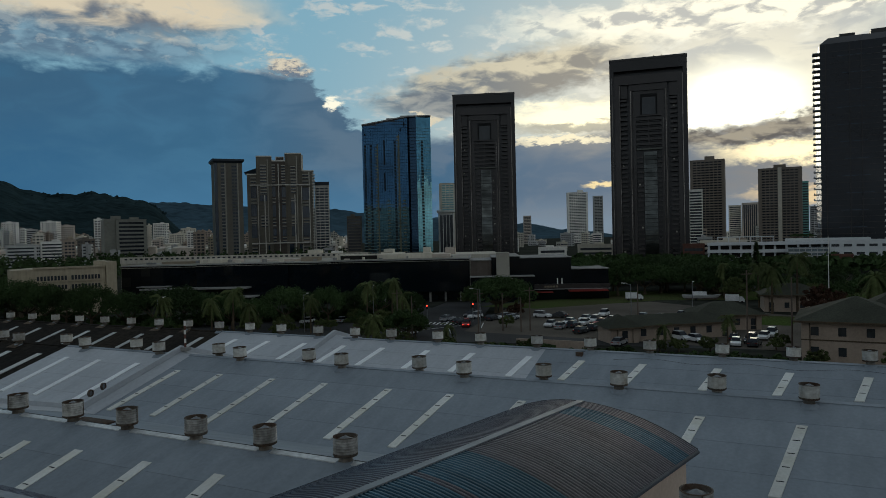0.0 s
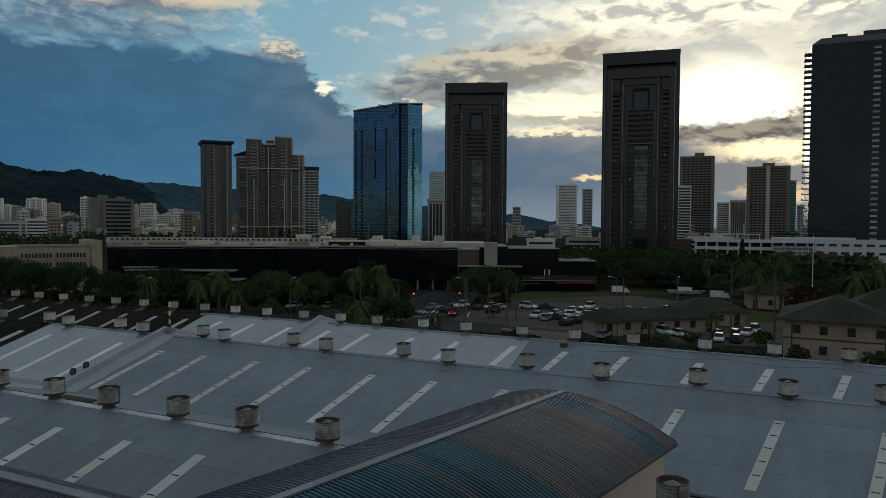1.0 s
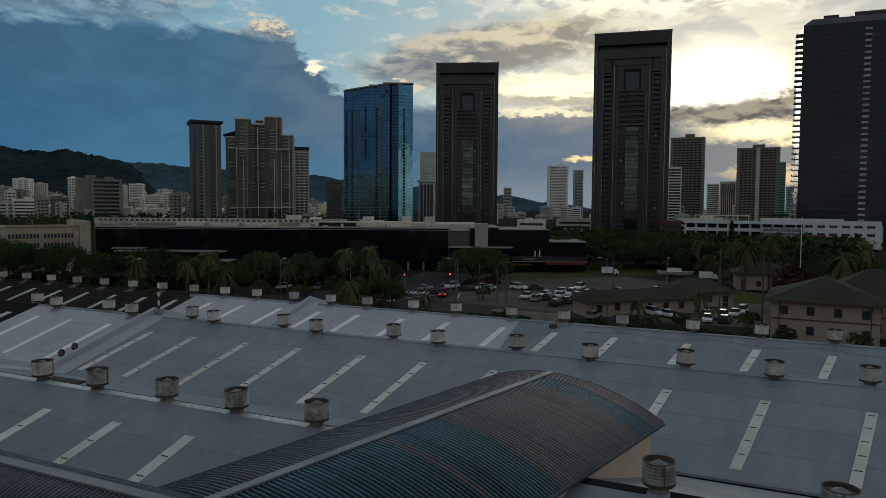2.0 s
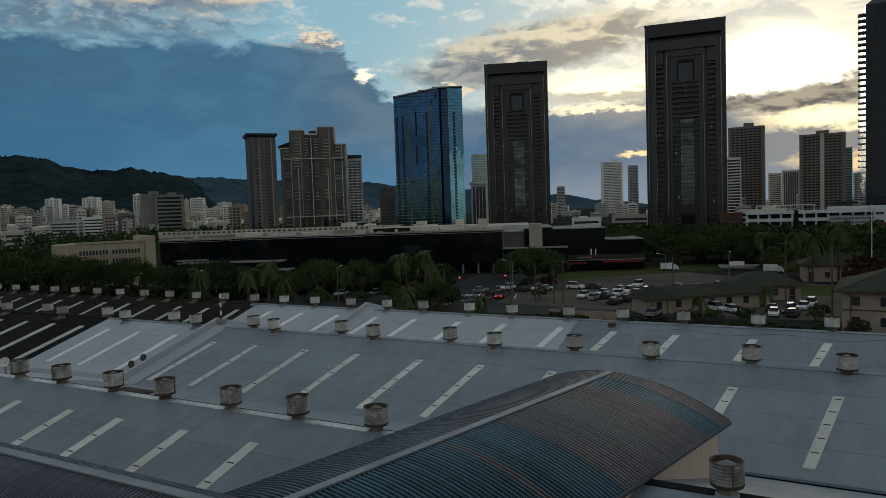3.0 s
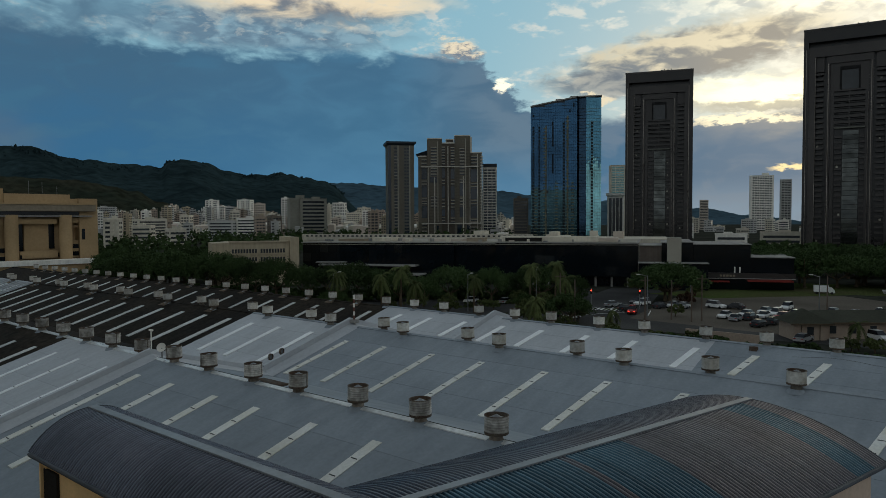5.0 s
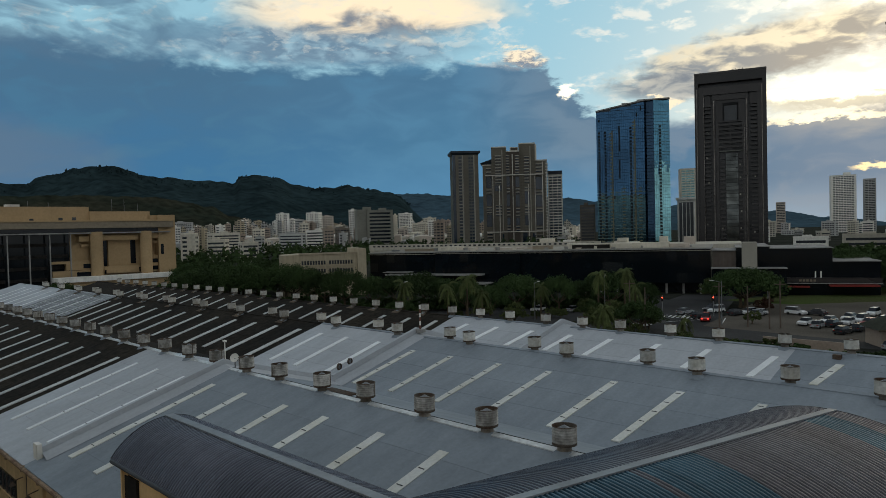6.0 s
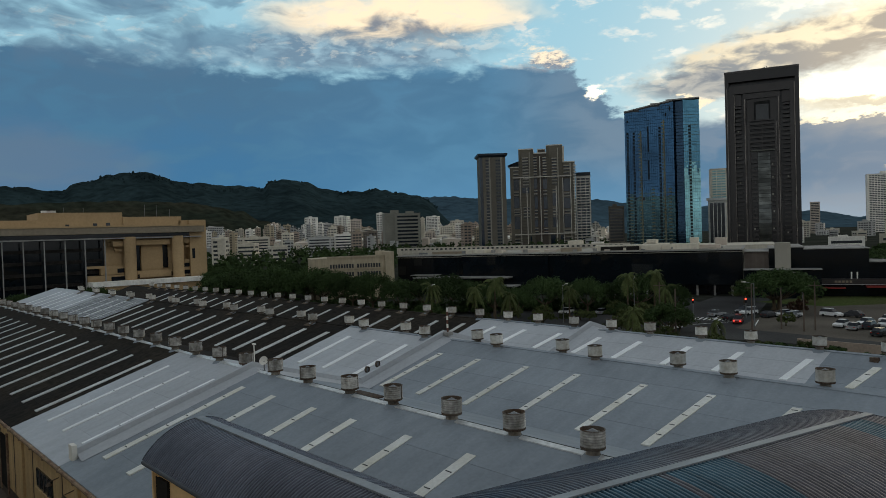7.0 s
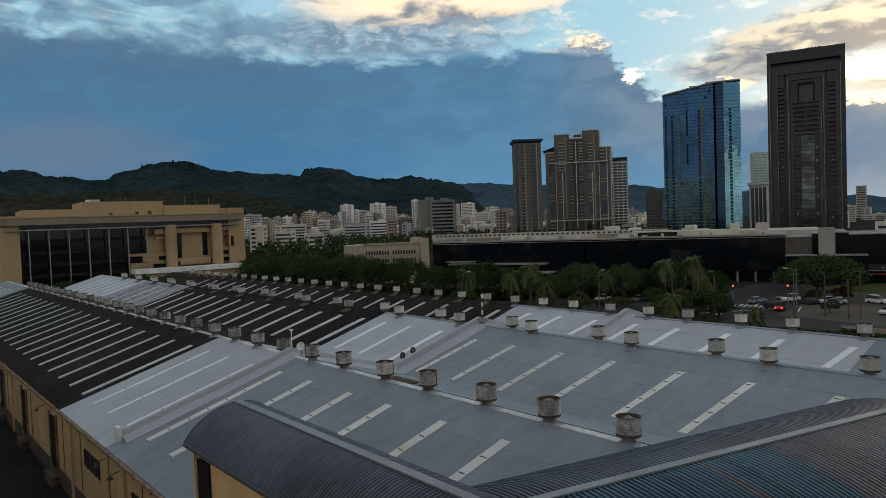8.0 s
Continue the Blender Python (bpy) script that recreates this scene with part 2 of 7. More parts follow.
def mat(name, base, rough=0.7, metal=0.0, big=(0.35, 0.25), small=(9.0, 0.2), bump=0.0, tint=None, vary=0.0, streak=0.0, spec=None, run=0.0):
    """A surface with broad stains (scale, amount), fine grain (scale, amount), relief, a second stain colour, piece-to-piece change and run-off streaks, upright or down a slope."""
    m = bpy.data.materials.new(name)
    m.use_nodes = True
    n, l = m.node_tree.nodes, m.node_tree.links
    b = n["Principled BSDF"]
    b.inputs["Roughness"].default_value, b.inputs["Metallic"].default_value = rough, metal
    b.inputs["Specular IOR Level"].default_value = spec if spec is not None else (0.5 if rough < 0.3 else 0.3 if rough < 0.7 else 0.1)
    pos = n.new("ShaderNodeNewGeometry").outputs["Position"]

    def noise_at(scale, detail, stretch=(1, 1, 1)):
        v = n.new("ShaderNodeVectorMath")
        v.operation = "MULTIPLY"
        l.new(pos, v.inputs[0])
        v.inputs[1].default_value = stretch
        t = n.new("ShaderNodeTexNoise")
        l.new(v.outputs[0], t.inputs["Vector"])
        t.inputs["Scale"].default_value, t.inputs["Detail"].default_value = scale, detail
        return t.outputs["Fac"]

    def ramp(v, a, b2, c, d):
        r = n.new("ShaderNodeMapRange")
        l.new(v, r.inputs[0])
        for i, s in enumerate((a, b2, c, d)):
            r.inputs[i + 1].default_value = s
        return r.outputs[0]

    def mix(f, a, b2, mode="MIX"):
        x = n.new("ShaderNodeMix")
        x.data_type, x.blend_type = "RGBA", mode
        for i, s in ((0, f), (6, a), (7, b2)):
            if isinstance(s, bpy.types.NodeSocket):
                l.new(s, x.inputs[i])
            else:
                x.inputs[i].default_value = s if i == 0 else (*s, 1)
        return x.outputs[2]

    def grey(v):
        c = n.new("ShaderNodeCombineColor")
        for i in range(3):
            l.new(v, c.inputs[i])
        return c.outputs[0]

    stain = noise_at(big[0], 6)
    grain = noise_at(small[0], 4)
    c = mix(ramp(stain, 0.35, 0.7, 0, 1), base, tint if tint else [v * (1 - big[1]) for v in base])
    c = mix(1.0, c, grey(ramp(grain, 0.3, 0.7, 1 - small[1], 1 + small[1])), "MULTIPLY")
    if streak:
        c = mix(1.0, c, grey(ramp(noise_at(1.6, 5, (1.0, 1.0, 0.06)), 0.35, 0.65, 1 - streak, 1.0)), "MULTIPLY")
    if run:
        c = mix(1.0, c, grey(ramp(noise_at(1.3, 5, (1.0, 0.07, 1.0)), 0.35, 0.7, 1 + run * 0.5, 1 - run)), "MULTIPLY")
    if vary:
        info = n.new("ShaderNodeObjectInfo").outputs["Random"]
        c = mix(1.0, c, grey(ramp(info, 0, 1, 1 - vary, 1 + vary)), "MULTIPLY")
    l.new(c, b.inputs["Base Color"])
    l.new(ramp(stain, 0.3, 0.7, max(rough - 0.08, 0.02), min(rough + 0.1, 1)), b.inputs["Roughness"])
    if bump:
        k = n.new("ShaderNodeBump")
        k.inputs["Strength"].default_value, k.inputs["Distance"].default_value = 0.6, bump
        l.new(grain, k.inputs["Height"])
        l.new(k.outputs[0], b.inputs["Normal"])
    return m


M = {
    "asphalt": mat("asphalt", (0.058, 0.057, 0.056), 0.95, big=(0.06, 0.35), small=(3, 0.3), bump=0.01, spec=0.05),
    "lot": mat("worn_tan_asphalt", (0.115, 0.100, 0.082), 0.95, big=(0.06, 0.35), small=(3, 0.25), bump=0.01, spec=0.05),
    "ground": mat("ground", (0.045, 0.047, 0.038), 0.95, big=(0.02, 0.5), small=(0.4, 0.3), spec=0.0),
    "grass": mat("grass", (0.062, 0.088, 0.026), 0.95, big=(0.05, 0.5), small=(1.5, 0.4), bump=0.05, spec=0.0, tint=(0.07, 0.062, 0.035)),
    "concrete": mat("concrete", (0.34, 0.33, 0.31), 0.85, big=(0.3, 0.3), small=(6, 0.15), streak=0.2),
    "roof_grey": mat("grey_roof_coating", (0.232, 0.262, 0.290), 0.6, big=(0.16, 0.16), small=(5, 0.07), bump=0.006, vary=0.03, run=0.10),
    "roof_light": mat("light_roof_coating", (0.425, 0.44, 0.46), 0.55, big=(0.12, 0.12), small=(4, 0.06), bump=0.006, vary=0.03, run=0.08),
    "roof_dark": mat("tarred_roof", (0.017, 0.0145, 0.012), 0.9, big=(0.14, 0.3), small=(2.2, 0.4), bump=0.02, tint=(0.036, 0.030, 0.023), run=0.2, spec=0.05),
    "roof_metal": mat("worn_corrugated_sheet", (0.22, 0.235, 0.235), 0.5, 0.2, big=(0.2, 0.3), small=(3, 0.2)),
    "skylight": mat("fibreglass_skylight", (0.64, 0.64, 0.60), 0.5, big=(0.5, 0.12), small=(6, 0.08), tint=(0.56, 0.54, 0.46), vary=0.10),
    "skylight_white": mat("white_skylight", (0.80, 0.81, 0.80), 0.4, big=(0.5, 0.1), small=(6, 0.06), vary=0.05),
    "skylight_grey": mat("dusty_skylight", (0.50, 0.50, 0.48), 0.5, big=(0.4, 0.25), small=(5, 0.15), vary=0.15),
    "batten": mat("batten", (0.07, 0.07, 0.07), 0.7),
    "flash": mat("ridge_flashing", (0.62, 0.63, 0.62), 0.35, 0.2, big=(0.6, 0.35), small=(4, 0.2)),
    "saddle": mat("rusty_tan_saddle", (0.17, 0.135, 0.10), 0.85, big=(0.9, 0.5), small=(5, 0.3), tint=(0.09, 0.065, 0.045), vary=0.3),
    "gap": mat("tar_joint", (0.02, 0.02, 0.02), 0.8),
    "drum": mat("weathered_galvanised_drum", (0.54, 0.53, 0.49), 0.55, 0.0, big=(1.2, 0.45), small=(5, 0.2), tint=(0.36, 0.33, 0.27), vary=0.25, streak=0.2),
    "neck": mat("dull_grey_neck", (0.25, 0.23, 0.20), 0.7, big=(1.2, 0.5), small=(5, 0.3), tint=(0.12, 0.10, 0.08), vary=0.35),
    "drum_worn": mat("dirt_streaked_drum", (0.46, 0.45, 0.42), 0.6, 0.0, big=(1.6, 0.55), small=(5, 0.3), tint=(0.18, 0.165, 0.14), vary=0.3, streak=0.4),
    "drum_dark": mat("rusted_neck", (0.10, 0.085, 0.07), 0.85, big=(1.5, 0.4), small=(8, 0.3), tint=(0.075, 0.045, 0.03), vary=0.2),
    "cream": mat("cream_painted_wall", (0.66, 0.465, 0.25), 0.8, big=(0.25, 0.25), small=(5, 0.1), streak=0.18),
    "dado": mat("brown_dado", (0.13, 0.10, 0.085), 0.85, big=(0.3, 0.3), small=(5, 0.15)),
    "rust": mat("rusty_gutter", (0.17, 0.10, 0.07), 0.85, big=(1.0, 0.5), small=(8, 0.4), tint=(0.33, 0.25, 0.17)),
    "dark_open": mat("dark_interior", (0.022, 0.020, 0.018), 0.9),
    "vault": mat("ribbed_vault_sheet", (0.086, 0.086, 0.102), 0.36, 0.85, big=(0.3, 0.25), small=(4, 0.12), tint=(0.094, 0.086, 0.095), vary=0.14, spec=0.25),
    "vault_mauve": mat("slate_vault_sheet", (0.098, 0.102, 0.126), 0.38, 0.6, big=(0.3, 0.25), small=(4, 0.1), vary=0.12, spec=0.25),
    # vault sheet with a bluish sky sheen put into its colour
    "vault_blue": mat("sky_sheen_sheet", (0.042, 0.090, 0.126), 0.38, 0.8, big=(0.3, 0.3), small=(4, 0.1), vary=0.22, spec=0.25),
    "vault_cap": mat("vault_ridge_cap", (0.23, 0.24, 0.25), 0.4, 0.2, big=(0.4, 0.2), small=(5, 0.1)),
    "vault_trim": mat("vault_trim", (0.045, 0.05, 0.06), 0.5),
    "peach": mat("peach_plaster", (0.60, 0.46, 0.36), 0.8, big=(0.4, 0.12), small=(6, 0.06)),
    "ochre": mat("ochre_plaster", (0.74, 0.49, 0.25), 0.8, big=(0.4, 0.15), small=(6, 0.06)),
    # one granite in two tones: the second has light put into its colour
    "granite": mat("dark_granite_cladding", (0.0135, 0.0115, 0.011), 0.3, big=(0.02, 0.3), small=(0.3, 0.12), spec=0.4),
    "granite_lit": mat("lit_brown_granite", (0.032, 0.0265, 0.024), 0.32, big=(0.02, 0.3), small=(0.3, 0.12), vary=0.2, spec=0.4),
    "dark_glass": mat("dark_window_glass", (0.008, 0.011, 0.016), 0.15, big=(0.04, 0.3), small=(0.3, 0.2), spec=0.3),
    "black_glass": mat("black_mirror_glass", (0.005, 0.008, 0.011), 0.07, big=(0.03, 0.3), small=(0.25, 0.2), spec=0.3),
    "pale_glass": mat("pale_reflective_glass", (0.24, 0.29, 0.32), 0.2, 0.6, big=(0.06, 0.3), small=(0.4, 0.2)),
    "smoke_glass": mat("smoky_mirror_glass", (0.010, 0.013, 0.015), 0.12, big=(0.05, 0.5), small=(0.4, 0.4), vary=0.4, spec=0.6),
    "grey_glass": mat("grey_glass_panel", (0.030, 0.034, 0.037), 0.2, big=(0.04, 0.5), small=(0.3, 0.2), spec=0.4),
    # reflected city and bright sky are put into the tones of this glass
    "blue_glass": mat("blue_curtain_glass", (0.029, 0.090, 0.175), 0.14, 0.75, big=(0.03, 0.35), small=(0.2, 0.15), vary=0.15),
    "teal_glass": mat("city_mirror_glass", (0.026, 0.072, 0.090), 0.12, 0.7, big=(0.03, 0.5), small=(0.25, 0.25), vary=0.15),
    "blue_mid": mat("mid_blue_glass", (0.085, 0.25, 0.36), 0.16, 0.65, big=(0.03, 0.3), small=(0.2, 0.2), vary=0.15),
    "blue_lit": mat("lit_teal_glass", (0.32, 0.66, 0.70), 0.18, 0.6, big=(0.03, 0.3), small=(0.2, 0.2), vary=0.15),
    "recess_glass": mat("deep_navy_glass", (0.010, 0.020, 0.034), 0.12, 0.0, big=(0.03, 0.3), small=(0.2, 0.2), vary=0.2, spec=0.5),
    # the blue glass again, darkened in colour for the shade of the recess
    "navy_glass": mat("shaded_curtain_glass", (0.020, 0.050, 0.090), 0.14, 0.75, big=(0.03, 0.35), small=(0.2, 0.15), vary=0.15),
    "slab_navy": mat("navy_slab_edge", (0.045, 0.075, 0.11), 0.5, big=(0.05, 0.3)),
    "strip_glass": mat("reflective_grey_glass", (0.085, 0.09, 0.085), 0.08, 0.85, big=(0.05, 0.6), small=(0.25, 0.4), vary=0.3),
    # metal of the made-up trims that stand in for gleaming glass corners
    "bronze": mat("gleam_trim_metal", (0.19, 0.17, 0.15), 0.28, 1.0, big=(0.03, 0.4), small=(0.2, 0.2)),
    "cap_slate": mat("dark_slate_metal", (0.030, 0.040, 0.052), 0.45, big=(0.05, 0.3), spec=0.3),
    "slab_teal": mat("dull_teal_slab_edge", (0.16, 0.235, 0.23), 0.5, big=(0.05, 0.4), small=(0.3, 0.3)),
    "olive_slab": mat("olive_balcony_concrete", (0.20, 0.19, 0.13), 0.75, big=(0.05, 0.3), vary=0.2),
    # brown concrete with recess shade put into its colour, also used for joints
    "tower_shade": mat("shade_and_joint_brown", (0.10, 0.085, 0.07), 0.8, big=(0.04, 0.25), small=(0.5, 0.1)),
    "white_wall": mat("white_painted_concrete", (0.80, 0.77, 0.70), 0.8, big=(0.05, 0.2), small=(0.6, 0.1), vary=0.12, streak=0.12),
    "beige_wall": mat("beige_concrete", (0.64, 0.585, 0.48), 0.8, big=(0.05, 0.2), small=(0.6, 0.1), vary=0.15, streak=0.12),
    "pink_wall": mat("dusty_pink_concrete", (0.54, 0.465, 0.39), 0.8, big=(0.05, 0.2), small=(0.6, 0.1), vary=0.12),
    "grey_wall": mat("grey_concrete", (0.41, 0.405, 0.385), 0.8, big=(0.05, 0.2), small=(0.6, 0.1), vary=0.15),
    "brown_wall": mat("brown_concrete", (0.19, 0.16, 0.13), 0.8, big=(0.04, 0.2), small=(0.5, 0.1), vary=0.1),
    "office_olive": mat("olive_grey_concrete", (0.225, 0.22, 0.185), 0.8, big=(0.04, 0.2), small=(0.4, 0.1)),
    "brick": mat("red_brown_brick", (0.13, 0.062, 0.046), 0.85, big=(0.1, 0.3), small=(1, 0.2)),
    "teal": mat("teal_panel", (0.16, 0.40, 0.36), 0.6, big=(0.05, 0.2)),
    "window": mat("shaded_window", (0.035, 0.04, 0.045), 0.2, big=(0.1, 0.4), small=(0.8, 0.3)),
    "sandstone": mat("sandstone_panels", (0.43, 0.300, 0.165), 0.8, big=(0.08, 0.15), small=(1.2, 0.08), vary=0.04),
    "shingle": mat("olive_roof_shingles", (0.052, 0.054, 0.040), 0.9, big=(0.15, 0.3), small=(4, 0.25), bump=0.02),
    "stucco": mat("pinkish_stucco", (0.36, 0.285, 0.225), 0.85, big=(0.2, 0.2), small=(3, 0.1)),
    "bark": mat("bark", (0.10, 0.075, 0.05), 0.9, big=(0.8, 0.3), small=(6, 0.3)),
    "leaf": mat("dark_foliage", (0.043, 0.070, 0.024), 0.85, big=(0.2, 0.45), small=(1.2, 0.3), vary=0.3, spec=0.08),
    "leaf_light": mat("olive_foliage", (0.078, 0.096, 0.034), 0.8, big=(0.2, 0.4), small=(1.2, 0.3), vary=0.25, spec=0.08),
    "leaf_red": mat("reddish_foliage", (0.060, 0.032, 0.021), 0.8, big=(0.2, 0.4), small=(1.2, 0.3), spec=0.08),
    # distance haze is put into the next two hill colours, more in the far one
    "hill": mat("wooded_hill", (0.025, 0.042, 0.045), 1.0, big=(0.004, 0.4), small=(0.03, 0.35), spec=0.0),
    "hill_far": mat("haze_tinted_hill", (0.052, 0.088, 0.112), 1.0, big=(0.003, 0.3), small=(0.02, 0.3), spec=0.0),
    "hill_brown": mat("dry_grass_slope", (0.036, 0.035, 0.024), 1.0, big=(0.006, 0.4), small=(0.05, 0.4), spec=0.0, tint=(0.018, 0.026, 0.019)),
    "tower_brown": mat("dark_brown_concrete", (0.158, 0.142, 0.112), 0.8, big=(0.04, 0.25), small=(0.5, 0.1), vary=0.1),
    "tower_sill": mat("dull_tan_sill", (0.36, 0.335, 0.28), 0.8, big=(0.05, 0.2), vary=0.15),
    "tower_grey": mat("grey_olive_concrete", (0.140, 0.142, 0.122), 0.8, big=(0.04, 0.25), small=(0.5, 0.1), vary=0.1),
    "pale_frame": mat("pale_frame", (0.66, 0.62, 0.54), 0.75, big=(0.05, 0.2)),
    "hall_rail": mat("dim_interior_rail", (0.030, 0.027, 0.024), 0.8, big=(0.4, 0.5), small=(1.5, 0.4)),
    "court_slab": mat("tan_grey_slab", (0.27, 0.225, 0.165), 0.85, big=(0.1, 0.2), small=(1.0, 0.1)),
    "deck_white": mat("dull_white_deck", (0.58, 0.59, 0.59), 0.7, big=(0.05, 0.08), small=(0.6, 0.05)),
    # asphalt darkened in colour for the shade of the ship alongside
    "quay": mat("ship_shaded_asphalt", (0.022, 0.022, 0.022), 0.75, big=(0.08, 0.4), small=(3, 0.3), bump=0.01, spec=0.05),
    "annexe_pink": mat("dull_pink_render", (0.20, 0.165, 0.14), 0.85, big=(0.1, 0.3), small=(0.8, 0.12), streak=0.15),
    "wing_wall": mat("tan_office_concrete", (0.44, 0.37, 0.26), 0.8, big=(0.1, 0.2), small=(0.8, 0.1), streak=0.15),
    "metal": mat("galvanised_steel", (0.20, 0.205, 0.205), 0.5, 0.5, big=(0.8, 0.2)),
    "pole_wood": mat("weathered_pole", (0.13, 0.10, 0.08), 0.9),
    "tyre": mat("tyre", (0.02, 0.02, 0.02), 0.9),
    "car_white": mat("white_car_paint", (0.70, 0.70, 0.69), 0.25),
    "car_silver": mat("silver_car_paint", (0.38, 0.39, 0.40), 0.28, 0.4),
    "car_dark": mat("dark_car_paint", (0.03, 0.032, 0.036), 0.22),
    "car_red": mat("red_car_paint", (0.28, 0.022, 0.018), 0.25),
    "paint_line": mat("road_paint", (0.65, 0.65, 0.62), 0.8),
    "red_awning": mat("red_canvas", (0.22, 0.035, 0.028), 0.8),
}


def glowing(name, colour, strength):
    m = mat(name, colour, 0.5)
    b = m.node_tree.nodes["Principled BSDF"]
    b.inputs["Emission Color"].default_value, b.inputs["Emission Strength"].default_value = (*colour, 1), strength
    return m


M["signal"] = glowing("red_signal_lens", (1.0, 0.06, 0.03), 3.0)
M["tail"] = glowing("tail_light", (1.0, 0.05, 0.03), 1.2)


# ---- mesh tools ----


class Geo:
    """Vertices and faces gathered for one mesh."""

    def __init__(self):
        self.v, self.f = [], []

    def add(self, verts, faces, m=None):
        k = len(self.v)
        self.v += [tuple(m @ Vector(p)) for p in verts] if m else [tuple(p) for p in verts]
        self.f += [tuple(i + k for i in f) for f in faces]
        return self

    def box(self, x0, y0, z0, x1, y1, z1, m=None):
        return self.add([(x0, y0, z0), (x1, y0, z0), (x1, y1, z0), (x0, y1, z0), (x0, y0, z1), (x1, y0, z1), (x1, y1, z1), (x0, y1, z1)],
                        [(3, 2, 1, 0), (4, 5, 6, 7), (0, 1, 5, 4), (1, 2, 6, 5), (2, 3, 7, 6), (3, 0, 4, 7)], m)

    def slab(self, a, b, c, d, thick):
        """A plate with the top corners a, b, c, d (anticlockwise from above), going down by thick."""
        low = [(p[0], p[1], p[2] - thick) for p in (a, b, c, d)]
        return self.add([a, b, c, d, *low], [(0, 1, 2, 3), (7, 6, 5, 4), (0, 4, 5, 1), (1, 5, 6, 2), (2, 6, 7, 3), (3, 7, 4, 0)])

    def tube(self, rings, n=16, m=None, cap0=False, cap1=False):
        """A round body from (radius, z) rings."""
        vs, fs = [], []
        for r, z in rings:
            vs += [(r * math.cos(2 * math.pi * i / n), r * math.sin(2 * math.pi * i / n), z) for i in range(n)]
        for k in range(len(rings) - 1):
            for i in range(n):
                j = (i + 1) % n
                fs.append((k * n + i, k * n + j, k * n + n + j, k * n + n + i))
        if cap0:
            fs.append(tuple(range(n - 1, -1, -1)))
        if cap1:
            fs.append(tuple((len(rings) - 1) * n + i for i in range(n)))
        return self.add(vs, fs, m)

    def rod(self, a, b, r, r2=None, n=6):
        a, b = Vector(a), Vector(b)
        m = Matrix.Translation(a) @ (b - a).to_track_quat("Z", "Y").to_matrix().to_4x4()
        return self.tube([(r, 0), (r if r2 is None else r2, (b - a).length)], n, m, True, True)

    def prism(self, poly, z0, z1, m=None):
        n = len(poly)
        return self.add([(x, y, z0) for x, y in poly] + [(x, y, z1) for x, y in poly],
                        [tuple(range(n - 1, -1, -1)), tuple(range(n, 2 * n))] + [(i, (i + 1) % n, n + (i + 1) % n, n + i) for i in range(n)], m)

    def mesh(self, name, material, smooth=False):
        me = bpy.data.meshes.new(name)
        me.from_pydata(self.v, [], self.f)
        me.materials.append(material)
        if smooth:
            me.polygons.foreach_set("use_smooth", [True] * len(me.polygons))
            me.set_sharp_from_angle(angle=radians(40))
        me.update()
        return me


def part(name, geo, material, parent=None, label="", m=None, smooth=False):
    ob = new(name, geo if isinstance(geo, bpy.types.Mesh) else geo.mesh(name, material, smooth))
    if m is not None:
        ob.matrix_basis = m
    ob.parent = parent
    if label:
        tagged(ob, label)
    return ob


def thing(name, label, category, group="", kind="", m=None):
    ob = new(name)
    if m is not None:
        ob.matrix_basis = m
    return tagged(ob, label, category, group, kind)


def bearing(az, d):
    """The place at that bearing (degrees to the left of +y) and distance from the ship's rail."""
    return -d * math.sin(radians(az)), d * math.cos(radians(az))


def facing(az, d, turn=0.0, z=0.0):
    """A pose at that bearing whose -y side looks back to the rail, turned by some degrees."""
    x, y = bearing(az, d)
    return pose(x, y, z, 0, 0, az + turn)


rng = random.Random(7)

# ---- ground ----
g = Geo()
g.add([(-4500, -600, 0), (2500, -600, 0), (2500, 4500, 0), (-4500, 4500, 0)], [(0, 1, 2, 3)])
tagged(part("ground", g, M["ground"]), "dark urban ground running out to the hills", "ground", kind="structure")
g = Geo()
g.box(-260, 2.0, -0.3, 40, 12.9, 0.012)
tagged(part("pavement", g, M["quay"]), "dark asphalt quay apron beside the pier shed", "pavement", kind="structure")

# the ship's side that the view is taken from: unseen, added to block low sky light
tagged(part("ship_side", Geo().box(-170, -24, -0.2, 95, -1.6, 19.2), M["white_wall"]), "plain unseen ship side that shades the quay", "ship", kind="structure")

# ---- the pier shed: three gables side by side ----
PITCH = 0.30
YA, YB, YC = 25.6, 45.1, 62.2
ZA, ZB, ZC = 11.15, 11.1, 10.4
Y_EAVE, Y_V1, Y_V2, Y_BACK = 12.2, 35.35, 54.8, 74.0
X_FIRE, X_DARK, X_L, X_R = -48.8, -62.3, -184.0, 26.0
YA2 = 24.75  # the ridge beyond the hall lies a little forward
shed = thing("pier_shed", "long triple-gabled pier shed with coated grey and tarred roofs", "warehouse")


def za(y, ridge, z):
    return z - PITCH * abs(y - ridge)


def slope(x0, x1, y0, y1, ridge, z, material, courses, lap=0.012):
    """One roof slope in lapped courses that run along the shed."""
    for i in range(courses):
        a, b = y0 + (y1 - y0) * i / courses, y0 + (y1 - y0) * (i + 1) / courses
        up = lap * i if abs(y1 - ridge) < abs(y0 - ridge) else lap * (courses - 1 - i)
        g = Geo()
        g.slab((x0, a, za(a, ridge, z) + up), (x1, a, za(a, ridge, z) + up), (x1, b, za(b, ridge, z) + up), (x0, b, za(b, ridge, z) + up), 0.14)
        part("roof_sheet", g, M[material], shed)


